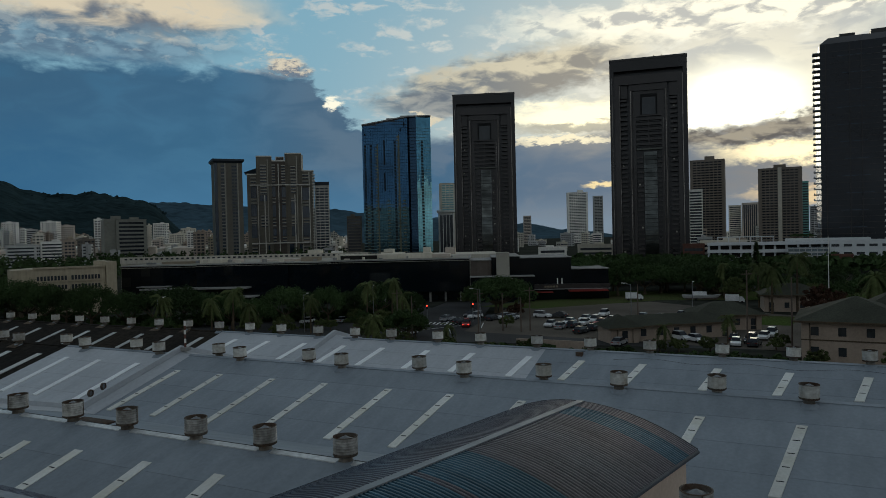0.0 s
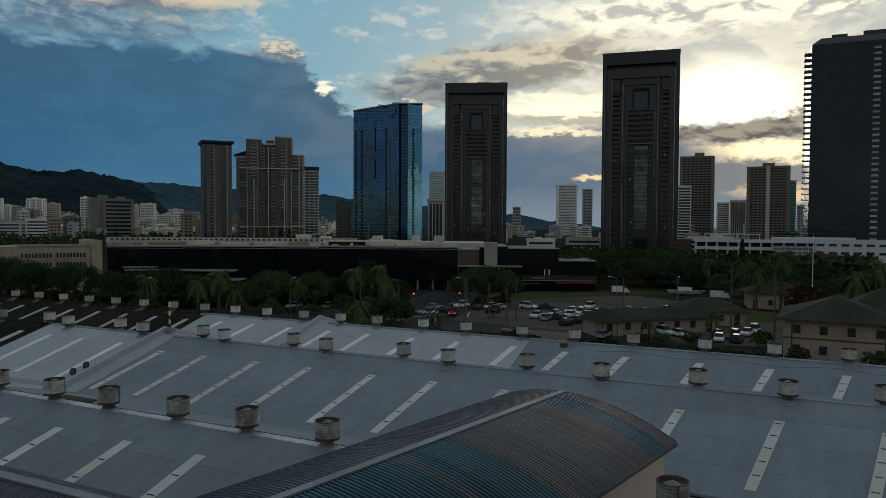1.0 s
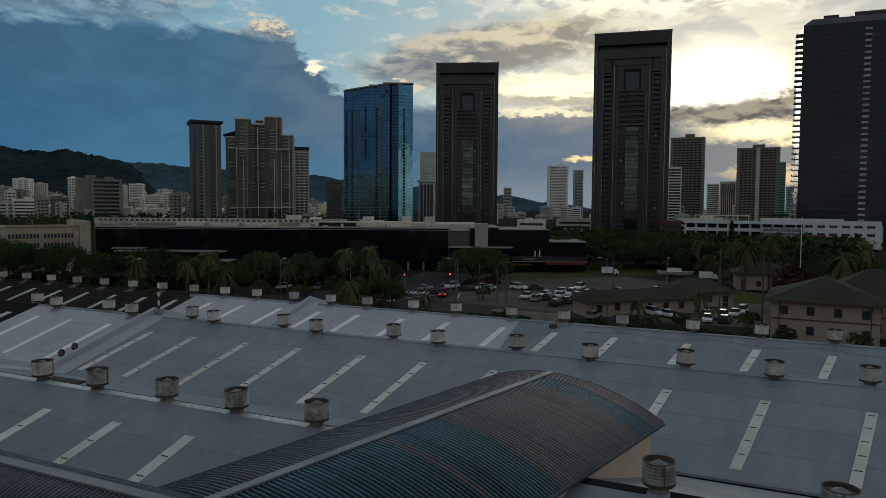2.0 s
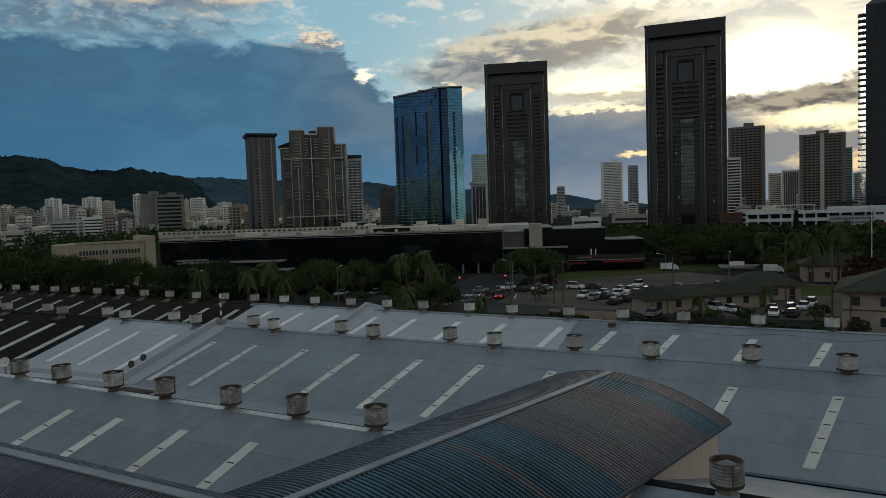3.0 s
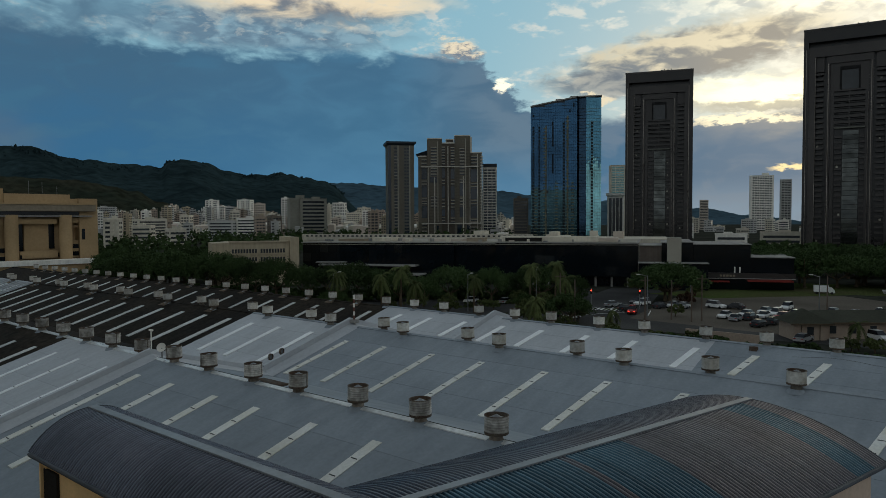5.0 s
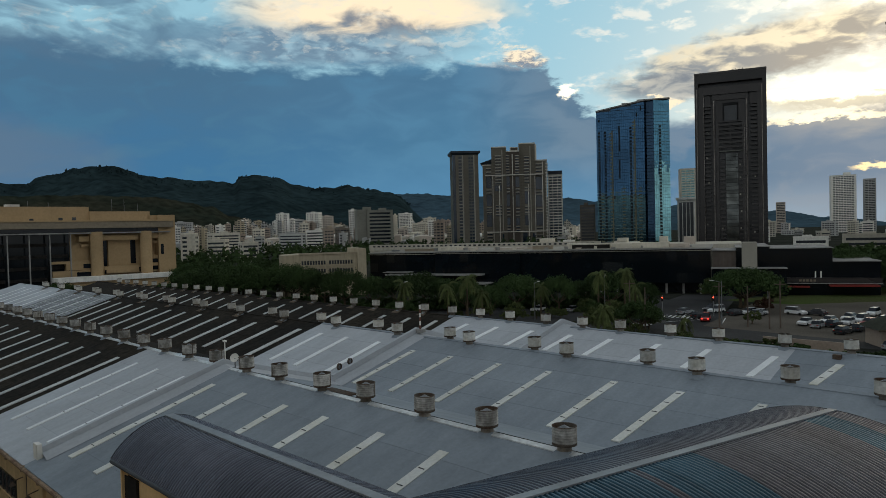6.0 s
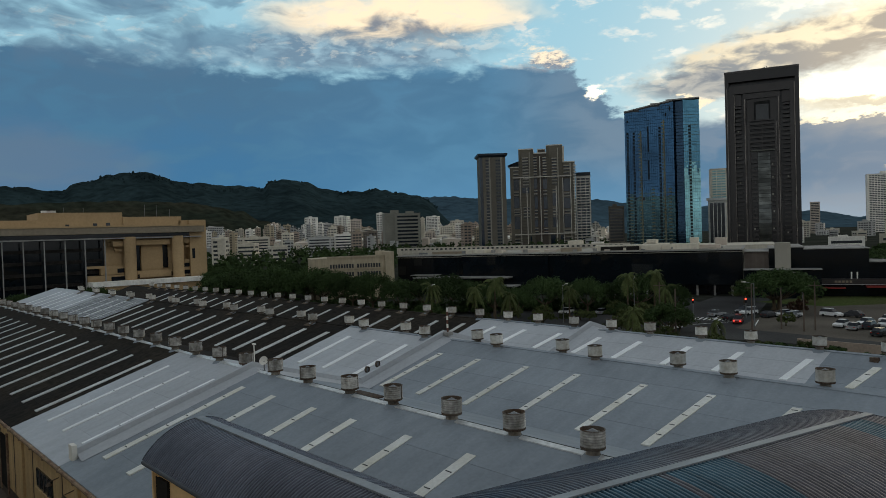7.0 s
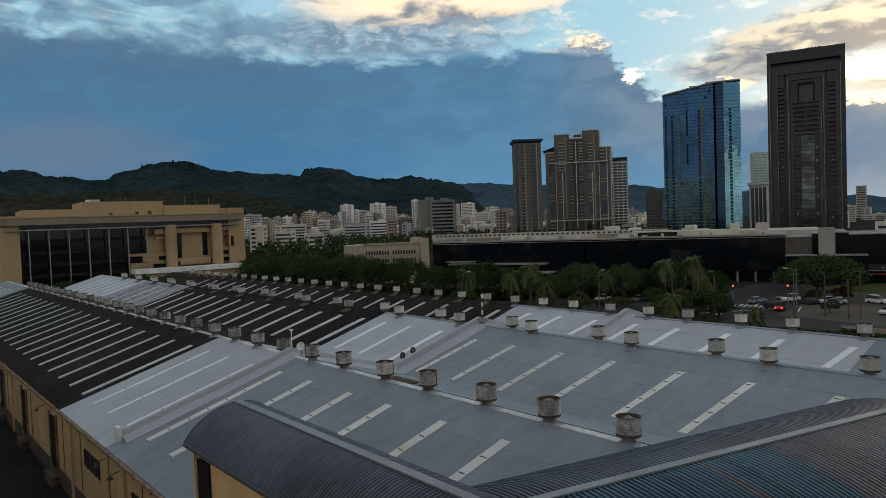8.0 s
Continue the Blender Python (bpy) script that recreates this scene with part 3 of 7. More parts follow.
for x0, x1, kind in ((X_FIRE, -8.0, "roof_grey"), (X_DARK, X_FIRE, "roof_light"), (-155.5, X_DARK, "roof_dark"), (X_L, -155.5, "roof_metal")):
    slope(x0, x1, Y_EAVE, YA, YA, ZA, kind, 5)
    slope(x0, x1, YA, Y_V1, YA, ZA, kind, 3)
slope(-8.0, X_R, Y_EAVE, YA2, YA2, ZA, "roof_grey", 5)
slope(-8.0, X_R, YA2, Y_V1, YA2, ZA, "roof_grey", 3)
for x0, x1, kind in ((X_FIRE, X_R, "roof_grey"), (-64.0, X_FIRE, "roof_light"), (-124.0, -64.0, "roof_dark"), (-148.0, -124.0, "roof_metal"), (X_L, -148.0, "roof_light")):
    slope(x0, x1, Y_V1, YB, YB, ZB, kind, 4)
    slope(x0, x1, YB, Y_V2, YB, ZB, kind, 3)
for x0, x1, kind in ((-21.0, X_R, "roof_grey"), (-60.5, -21.0, "roof_light"), (X_L, -60.5, "roof_dark")):
    slope(x0, x1, Y_V2, YC, YC, ZC, kind, 3)
    slope(x0, x1, YC, Y_BACK, YC, ZC, kind, 3)

# fire walls that stand above the roof
def fire_wall(x, ridge, z, y0, y1, up):
    for a, b in ((y0, ridge), (ridge, y1)):
        g = Geo()
        qa, qb = za(a, ridge, z), za(b, ridge, z)
        g.add([(x - 0.22, a, qa - 0.1), (x + 0.22, a, qa - 0.1), (x + 0.22, b, qb - 0.1), (x - 0.22, b, qb - 0.1),
               (x - 0.16, a, qa + up), (x + 0.16, a, qa + up), (x + 0.16, b, qb + up), (x - 0.16, b, qb + up)],
              [(3, 2, 1, 0), (4, 5, 6, 7), (0, 1, 5, 4), (1, 2, 6, 5), (2, 3, 7, 6), (3, 0, 4, 7)])
        part("fire_wall", g, M["roof_light"], shed, "coated fire wall upstand between the roof bays")
        g = Geo().add([(x + 0.22, a, qa + up * 0.45), (x + 1.25, a, qa + 0.03), (x + 1.25, b, qb + 0.03), (x + 0.22, b, qb + up * 0.45)], [(0, 1, 2, 3)])
        part("wall_fillet", g, M["roof_light"], shed)


fire_wall(X_FIRE, YA, ZA, 13.2, Y_V1, 0.62)
fire_wall(X_FIRE, YB, ZB, Y_V1, Y_V2, 0.8)
fire_wall(-44.6, YC, ZC, Y_V2, Y_BACK, 0.8)
g = Geo().box(X_FIRE - 0.45, 12.9, 7.2, X_FIRE + 0.35, 13.2, 8.3)
part("end_post", g, M["white_wall"], shed, "white end post of the fire wall")

# ridge flashing: a pale strip on the coated bays, a tarred cap on the dark ones
for ridge, z, x0, x1, kind in ((YA, ZA, X_L, -8.0, "flash"), (YA2, ZA, -6.0, X_R, "gap"), (YB, ZB, -64.0, X_R, "roof_grey"), (YB, ZB, -124.0, -64.0, "roof_dark"), (YB, ZB, X_L, -124.0, "roof_light"), (YC, ZC, -60.5, X_R, "roof_grey"), (YC, ZC, X_L, -60.5, "roof_dark")):
    g = Geo().slab((x0, ridge - 0.22, z + 0.03), (x1, ridge - 0.22, z + 0.03), (x1, ridge + 0.1, z + 0.1), (x0, ridge + 0.1, z + 0.1), 0.06)
    part("ridge_flashing", g, M[kind], shed)
# standing seams and cross laps of the dull sheet bay
seam = Geo().slab((-0.05, Y_V1 + 0.3, za(Y_V1 + 0.3, YB, ZB) + 0.11), (0.05, Y_V1 + 0.3, za(Y_V1 + 0.3, YB, ZB) + 0.11), (0.05, YB - 0.4, za(YB - 0.4, YB, ZB) + 0.13), (-0.05, YB - 0.4, za(YB - 0.4, YB, ZB) + 0.13), 0.1).mesh("seam", M["roof_light"])
for i in range(14):
    part("seam", seam, None, shed, m=Matrix.Translation((-125.2 - 1.7 * i, 0, 0)))
for y in (37.6, 39.6, 41.4, 43.2):
    part("cross_lap", Geo().slab((-148, y, za(y, YB, ZB) + 0.10), (-124, y, za(y, YB, ZB) + 0.10), (-124, y + 0.14, za(y + 0.14, YB, ZB) + 0.10), (-148, y + 0.14, za(y + 0.14, YB, ZB) + 0.10), 0.08), M["roof_light"], shed)
# rusty saddles under the ventilators of the dark bays
saddle = Geo().add([(-0.75, -0.9, -0.22), (0.75, -0.9, -0.22), (0.45, 0.0, 0.16), (-0.45, 0.0, 0.16), (-0.75, 0.9, -0.22), (0.75, 0.9, -0.22)], [(0, 1, 2, 3), (3, 2, 5, 4)]).mesh("vent_saddle", M["saddle"])

# walls
g = Geo()
g.box(X_L, 12.6, 0, X_R, 12.9, 6.98)
part("front_wall", g, M["cream"], shed, "cream painted front wall")
part("dado", Geo().box(X_L, 12.55, 0, X_R, 12.598, 1.5), M["dado"], shed)
part("back_wall", Geo().box(X_L, 73.4, 0, X_R, 73.7, 6.7), M["cream"], shed)
for x in (X_L + 0.15, X_R - 0.45):
    g = Geo()
    for yr, zr, ya, yb in ((YA, ZA, 12.9, Y_V1), (YB, ZB, Y_V1, Y_V2), (YC, ZC, Y_V2, 73.4)):
        pts = [(ya, 0), (yb, 0), (yb, za(yb, yr, zr) - 0.16), (yr, zr - 0.16), (ya, za(ya, yr, zr) - 0.16)]
        g.add([(x, p, q) for p, q in pts] + [(x + 0.3, p, q) for p, q in pts], [(4, 3, 2, 1, 0), (5, 6, 7, 8, 9)] + [(i, (i + 1) % 5, 5 + (i + 1) % 5, 5 + i) for i in range(5)])
    part("end_wall", g, M["cream"], shed)

# skylight strips: a pale fibreglass strip with dark cross battens
def skylight_mesh(length, width, material, step, skew):
    g, bars = Geo(), []
    rise = PITCH * length
    g.slab((-width / 2 + skew, 0, 0.075), (width / 2 + skew, 0, 0.075), (width / 2, length, rise + 0.075), (-width / 2, length, rise + 0.075), 0.07)
    y = step
    while step and y < length - 0.2:
        bars.append((skew * (1 - y / length), y, PITCH * y + 0.088))
        y += step
    return g.mesh("skylight", M[material]), bars


def skylights(xs, y0, y1, ridge, z, material, step, width=0.62, skew=None):
    bar = Geo().slab((-width * 0.32, -0.022, 0), (width * 0.32, -0.022, 0), (width * 0.32, 0.022, 0.014), (-width * 0.32, 0.022, 0.014), 0.03).mesh("batten", M["batten"])
    made = {}
    for x in xs:
        k = round(skew(x), 2) if skew else 0.0
        if k not in made:
            made[k] = skylight_mesh(y1 - y0, width, material, step, k)
        me, bars = made[k]
        s = part("skylight", me, None, shed, m=Matrix.Translation((x, y0, za(y0, ridge, z))))
        for b in bars:
            part("batten", bar, None, s, m=Matrix.Translation(b))


skylights([-46.2, -41.9, -36.95, -32.8, -27.9, -23.3, -18.6, 0.3, 5.0, 9.8], 14.1, 23.5, YA, ZA, "skylight", 1.32)
skylights([-50.7, -55.4, -59.5], 14.1, 23.4, YA, ZA, "skylight_white", 2.4, 0.42)
skylights([-63.7 - 4.56 * i for i in range(20)], 14.2, 23.4, YA, ZA, "skylight_grey", 0, 0.66)
skylights([-46.3, -41.6, -36.3, -31.4, -25.9, -21.1, -16.0, -10.6, -5.25, -0.05, 5.0], 36.1, 42.4, YB, ZB, "skylight", 1.2, 0.54, lambda x: -0.55 - 0.65 * (x + 46) / 46)
skylights([-51.8, -56.8, -61.2], 36.8, 43.0, YB, ZB, "skylight_white", 0, 0.6)
skylights([-65.6 - 4.7 * i for i in range(13)], 36.6, 43.2, YB, ZB, "skylight_grey", 0, 0.75)
skylights([-127.0 - 4.7 * i for i in range(11)], 36.6, 43.8, YB, ZB, "skylight_white", 0, 0.5)
skylights([-160.0 - 4.6 * i for i in range(5)], 14.2, 23.4, YA, ZA, "skylight_white", 0, 0.5)
skylights([4.35, -0.85, -6.0, -11.9, -17.1], 56.7, 60.2, YC, ZC, "skylight", 1.1, 0.6, lambda x: -0.85)
skylights([-22.0, -27.6, -32.4, -37.5, -42.2, -47.2, -52.2, -56.8], 56.7, 60.4, YC, ZC, "skylight_white", 0, 0.6, lambda x: -0.65)
skylights([-62.0 - 4.9 * i for i in range(20)], 56.7, 60.4, YC, ZC, "skylight_grey", 0, 0.62)

# ---- roof ventilators ----
def ventilator(worn):
    """A turning drum on a neck: ribbed and blotched with dirt where worn, else nearly plain."""
    label = "dirt-streaked ribbed drum ventilator on a rusty neck on the shed ridge" if worn else "weathered pale drum ventilator on a rusty neck on the shed ridge"
    rib = 0.555 if worn else 0.540
    v = thing("roof_ventilator", label, "ventilator", "ridge ventilators")
    part("collar", Geo().tube([(0.62, -0.16), (0.46, 0.02), (0.34, 0.10)], 16), M["roof_grey"], v, smooth=True)
    part("neck", Geo().tube([(0.32, 0.0), (0.30, 0.36), (0.36, 0.42)], 16), M["neck"], v, smooth=True)
    part("skirt", Geo().tube([(0.48, 0.38), (0.535, 0.34), (0.55, 0.38), (0.545, 0.46), (0.50, 0.38)], 20), M["drum_dark"], v, smooth=True)
    part("drum", Geo().tube([(0.50, 0.44), (0.535, 0.44)] + [p for k in range(6) for p in ((0.535, 0.46 + 0.115 * k), (rib, 0.50 + 0.115 * k), (0.535, 0.54 + 0.115 * k))] + [(0.54, 1.17), (0.51, 1.17), (0.50, 0.44)], 24), M["drum_worn" if worn else "drum"], v, smooth=True)
    part("rim", Geo().tube([(0.542, 1.155), (0.552, 1.16), (0.552, 1.182), (0.50, 1.182), (0.50, 1.0)], 24), M["drum_dark"], v, smooth=True)
    for k in range(2 if worn else 0):
        part("seam_strap", Geo().box(0.534, -0.022, 0.45, 0.562, 0.022, 1.16), M["drum_dark"], v, m=pose(0, 0, 0, 0, 0, 40 + 125 * k))
    part("cap", Geo().tube([(0.46, 0.98), (0.25, 1.08), (0.02, 1.20)], 10, cap1=True), M["metal"], v)
    return v


places = [(x, YA2, ZA) for x in (2.2, -3.2)]
places += [(x, YA, ZA) for x in [-17.95, -22.45, -26.87, -31.8, -36.1, -41.0, -45.35, -49.87] + [-54.5 - 4.58 * i for i in range(23)]]
row_b = [5.2, 0.32, -4.64, -10.34, -15.6, -21.1, -25.15, -31.45, -35.2, -41.6, -44.8, -51.06, -55.0] + [x for k in range(11) for x in (-60.9 - 10.1 * k, -64.9 - 10.1 * k)]
places += [(x, YB + (0.45 if i % 2 == 0 else -0.45), ZB - 0.1) for i, x in enumerate(row_b)]
row_c = [9.8, 4.59, -0.62, -5.88, -11.69, -16.86, -21.9, -27.54, -32.18, -37.51, -42.0, -46.75, -51.79, -56.37, -61.0] + [-66.0 - 4.95 * i for i in range(22)]
places += [(x, YC, ZC) for x in row_c]
drums = {}
for p in places:
    if p[1] != YA and p[0] < -62:
        part("vent_saddle", saddle, None, shed, m=Matrix.Translation((p[0], p[1], p[2] + 0.03)))
    turn = pose(p[0], p[1], p[2], rng.uniform(-1.5, 1.5), rng.uniform(-1.5, 1.5), rng.uniform(0, 360))
    worn = p[1] in (YA, YA2)
    if worn not in drums:
        drums[worn] = ventilator(worn)
        drums[worn].matrix_basis = turn
    else:
        copy_thing(drums[worn], turn)

# ---- the two barrel-vaulted terminal roofs ----
def vault(name, label, m, length, half, rise, eave, pitch, wall_drop, mats, cap_w, plaster="peach", fall=(1.0, 1.0), tone=""):
    """A barrel roof along +y from the origin (its far end at y = length), in ribbed sheets, on plastered walls."""
    t = thing(name, label, "terminal building", m=m)
    r = (half * half + rise * rise) / (2 * rise)
    top = math.asin(half / r)
    n = 18
    prof = ((0.0, -0.14), (0.34, -0.14), (0.36, 0.02), (0.48, 0.06), (0.84, 0.06), (0.98, 0.02), (1.0, -0.14))

    def lean(x):
        return x * (fall[0] if x < 0 else fall[1])

    g = Geo()
    vs, fs = [], []
    for i in range(n + 1):
        a = -top + 2 * top * i / n
        for u, h in prof:
            vs.append((lean((r + h) * math.sin(a)), u * pitch, (r + h) * math.cos(a) - r + rise + eave))
    k = len(prof)
    for i in range(n):
        for j in range(k - 1):
            fs.append((i * k + j, i * k + j + 1, i * k + k + j + 1, i * k + k + j))
    low = [(lean((r - 0.2) * math.sin(-top + 2 * top * i / n)), y, (r - 0.2) * math.cos(-top + 2 * top * i / n) - r + rise + eave) for i in range(n + 1) for y in (0, pitch)]
    b = len(vs)
    vs += low
    fs += [(b + 2 * i, b + 2 * i + 2, b + 2 * i + 3, b + 2 * i + 1) for i in range(n)]
    fs = [tuple(reversed(f)) for f in fs[:n * (k - 1)]] + fs[n * (k - 1):]
    g.add(vs, fs)
    meshes = {}
    count = int(length / pitch)
    for i in range(count):
        key = mats(i * pitch)
        if key not in meshes:
            me = g.mesh("roof_sheet", M[key])
            # the left half takes its own tone, without the painted sheen
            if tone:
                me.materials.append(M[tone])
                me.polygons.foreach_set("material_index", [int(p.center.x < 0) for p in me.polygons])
            meshes[key] = me
        part("roof_sheet", meshes[key], None, t, m=Matrix.Translation((0, i * pitch, 0)))
    end = count * pitch
    part("ridge_cap", Geo().box(-cap_w / 2, 0, rise + eave + 0.03, cap_w / 2, end + 0.03, rise + eave + 0.10), M["vault_cap"], t)
    for y0, y1 in ((-0.06, -0.004), (end + 0.004, end + 0.06)):
        g = Geo()
        for i in range(n):
            a, b2 = -top + 2 * top * i / n, -top + 2 * top * (i + 1) / n
            p = [(lean(q * math.sin(c)), q * math.cos(c) - r + rise + eave) for c in (a, b2) for q in (r - 0.16, r + 0.075)]
            g.add([(p[w][0], y, p[w][1]) for y in (y0, y1) for w in (0, 1, 3, 2)], [(0, 1, 2, 3), (7, 6, 5, 4), (1, 5, 6, 2), (0, 3, 7, 4)])
        part("verge_trim", g, M["vault_trim"], t)
    for s in (-1, 1):
        g = Geo()
        for i in range(3 if fall[0] < 1 and s < 0 else 0):
            a, b2 = s * top * (1.0 - 0.05 * i), s * top * (1.0 - 0.05 * (i + 1))
            g.slab(*[(lean((r + 0.085) * math.sin(c)), y, (r + 0.085) * math.cos(c) - r + rise + eave) for c, y in ((a, 0.0), (b2, 0.0), (b2, end), (a, end))], 0.05)
        if g.v:
            part("eave_flashing", g, M["vault_trim"], t)
        part("gutter", Geo().rod((lean(s * (half + 0.03)), 0, eave - 0.06), (lean(s * (half + 0.03)), end, eave - 0.06), 0.09, n=8), M["vault_trim"], t)
        x0, x1 = sorted((lean(s * (half - 0.55)), lean(s * (half - 0.3))))
        part("side_wall", Geo().box(x0, 0.5, eave - wall_drop, x1, end - 0.5, eave - 0.02), M[plaster], t)
    for y in (0.5, end - 0.75):
        g = Geo()
        pts = [(lean(-half + 0.3), eave - wall_drop), (lean(half - 0.3), eave - wall_drop)] + [(lean((r - 0.14) * math.sin(a)), (r - 0.14) * math.cos(a) - r + rise + eave) for a in [top * 0.93 - 2 * 0.93 * top * i / 12 for i in range(13)]]
        q = len(pts)
        g.add([(x, y, z) for x, z in pts] + [(x, y + 0.25, z) for x, z in pts], [tuple(range(q)), tuple(range(2 * q - 1, q - 1, -1))] + [((i + 1) % q, i, q + i, q + (i + 1) % q) for i in range(q)])
        part("gable_wall", g, M[plaster], t)
    return t


AXIS = -12.4
d1 = Vector((math.sin(radians(-AXIS)), math.cos(radians(-AXIS)), 0))
LEN1 = 20.9
start1 = Vector((-9.5, 33.4, 0)) - d1 * LEN1


# picks the sheets whose colour carries the blue sky sheen
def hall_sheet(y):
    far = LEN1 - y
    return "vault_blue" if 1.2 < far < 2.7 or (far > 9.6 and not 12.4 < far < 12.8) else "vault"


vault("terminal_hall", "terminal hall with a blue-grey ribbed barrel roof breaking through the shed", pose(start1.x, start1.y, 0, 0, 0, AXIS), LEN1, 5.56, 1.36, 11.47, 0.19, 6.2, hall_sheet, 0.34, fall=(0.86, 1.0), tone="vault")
gallery = vault("gangway_hall", "boarding gallery with a dark ribbed barrel roof beside the shed eave", pose(-12.6, 12.2, 0, 0, 0, 90), 14.6, 2.2, 1.15, 12.7, 0.155, 5.0, lambda y: "vault_mauve", 0.34, "ochre", fall=(1.0, 0.84))

# ---- shed front: doors, windows, dock ledges, rusty gutter ----
for x in (-151, -137, -123, -109, -95, -81, -67.2, -39, -25):
    d = part("loading_door", Geo().box(x - 1.15, 12.50, 1.3, x + 1.15, 12.62, 5.6), M["dark_open"], shed, "tall dark open loading door")
    part("jamb", Geo().box(x - 1.5, 12.46, 0.9, x - 1.16, 12.6, 5.9), M["rust"], d)
    part("jamb", Geo().box(x + 1.16, 12.46, 0.9, x + 1.5, 12.6, 5.9), M["rust"], d)
    part("dock_step", Geo().box(x - 1.5, 11.9, 0, x + 1.5, 12.48, 0.8), M["dado"], shed)
for x in (-144, -116, -88, -60.4, -46):
    part("pilaster", Geo().box(x - 0.22, 12.42, 0, x + 0.22, 12.6, 6.6), M["cream"], shed)
for x in (-147, -133.5, -119.5, -105.5, -91.5, -77.5, -63.6, -57.6, -49.8, -42.5):
    part("wall_joint", Geo().box(x - 0.04, 12.56, 1.5, x + 0.04, 12.6, 6.5), M["dado"], shed)
for x0, x1, z0, z1 in ((-56.3, -52.2, 4.0, 5.3), (-98.5, -96.5, 4.2, 5.2), (-44.5, -41.5, 4.0, 5.3)):
    w = part("window", Geo().box(x0, 12.5, z0, x1, 12.64, z1), M["window"], shed)
    for i in range(1, 4):
        x = x0 + (x1 - x0) * i / 4
        part("glazing_bar", Geo().box(x - 0.03, 12.46, z0, x + 0.03, 12.5, z1), M["dado"], w)
    part("sill", Geo().box(x0 - 0.15, 12.4, z0 - 0.18, x1 + 0.15, 12.6, z0 - 0.01), M["cream"], w)
part("gutter", Geo().rod((X_L, 12.12, 6.98), (X_R, 12.12, 6.98), 0.13, n=8), M["rust"], shed, "rusty patched gutter")
part("eave_board", Geo().box(X_L, 12.22, 6.7, X_R, 12.6, 6.97), M["rust"], shed)
hook = Geo().box(-0.11, 11.95, 6.82, 0.11, 12.3, 7.16).mesh("gutter_bracket", M["rust"])
for i in range(34):
    part("gutter_bracket", hook, None, shed, m=Matrix.Translation((-140 + 3.4 * i + rng.uniform(-1.2, 1.2), 0.06, rng.uniform(-0.06, 0.0))))
for x in (-71.0, -50.6, -47.2, -90.5):
    l = part("wall_lamp", Geo().tube([(0.04, 0.12), (0.22, -0.08), (0.20, -0.1)], 10, Matrix.Translation((x, 12.0, 5.6)), True), M["drum_dark"], shed)
    part("lamp_arm", Geo().rod((x, 12.6, 5.9), (x, 12.0, 5.75), 0.03), M["drum_dark"], l)

# dark joint behind the white ridge strip
part("ridge_joint", Geo().slab((X_FIRE, YA + 0.11, ZA + 0.10), (-8, YA + 0.11, ZA + 0.10), (-8, YA + 0.36, ZA + 0.04), (X_FIRE, YA + 0.36, ZA + 0.04), 0.05), M["gap"], shed)

# ---- small things on the roof ----
mast = thing("striped_mast", "short red-and-white banded mast on the fire wall", "mast", m=pose(-48.4, 45.2, 11.75))
for i in range(6):
    part("band", Geo().tube([(0.09, 0.38 * i), (0.09, 0.38 * (i + 1))], 10, None, True, True), M["white_wall" if i % 2 else "brick"], mast)
part("base", Geo().box(-0.35, -0.35, -0.3, 0.35, 0.35, 0.0), M["concrete"], mast)
dish = thing("satellite_dish", "small pale dish antenna beside a thin pole on the ridge", "antenna", m=pose(-47.4, 25.8, 11.2))
part("reflector", Geo().tube([(0.02, 0.0), (0.2, 0.03), (0.32, 0.1), (0.33, 0.13)], 16, pose(0, 0, 0.75, 65, 0, 40), True), M["white_wall"], dish, smooth=True)
part("bracket", Geo().rod((0, 0, -0.1), (0, 0, 0.75), 0.05), M["metal"], dish)
pole = thing("weather_pole", "thin white pole with a small sensor head", "sensor", m=pose(-48.9, 25.8, 11.8))
part("shaft", Geo().rod((0, 0, -0.1), (0, 0, 1.3), 0.04), M["white_wall"], pole)
part("head", Geo().box(-0.22, -0.06, 1.2, 0.22, 0.06, 1.32), M["white_wall"], pole)
for x, y in ((-50.7, 37.5), (-50.6, 38.6)):
    coil = thing("hose_reel", "round dark hose reel leaning by the fire wall", "reel", "hose reels", m=pose(x, y, 11.1 - PITCH * (45.1 - y) + 0.31))
    part("rim", Geo().tube([(0.22, -0.09), (0.29, -0.1), (0.29, 0.1), (0.22, 0.09), (0.22, -0.09)], 18, pose(0, 0, 0, 0, 90, 20)), M["drum_dark"], coil)
    part("disc", Geo().tube([(0.21, -0.03), (0.21, 0.03)], 14, pose(0, 0, 0, 0, 90, 20), True, True), M["metal"], coil)
pan = thing("drip_pan", "rusty sheet pan around a ventilator foot", "pan", m=pose(-35.9, 26.4, 10.98))
part("pan", Geo().box(-1.3, -0.5, -0.06, 1.3, 0.7, 0.04), M["drum_dark"], pan)
cable = thing("roof_cable", "thin dark cable lying loose across the roof", "cable")
pts = [(x, YC - 1.0 - 0.55 * math.sin((x + 4) * 0.42) ** 2, 0) for x in [8 - 0.9 * i for i in range(26)]]
for a, b in zip(pts, pts[1:]):
    part("cable_run", Geo().rod((a[0], a[1], za(a[1], YC, ZC) + 0.07), (b[0], b[1], za(b[1], YC, ZC) + 0.07), 0.009, n=5), M["batten"], cable)
box = thing("junction_box", "small dark junction box on the far slope", "box", m=pose(-17.6, 61.2, za(61.2, YC, ZC)))
part("case", Geo().box(-0.3, -0.2, -0.05, 0.3, 0.2, 0.32), M["drum_dark"], box)

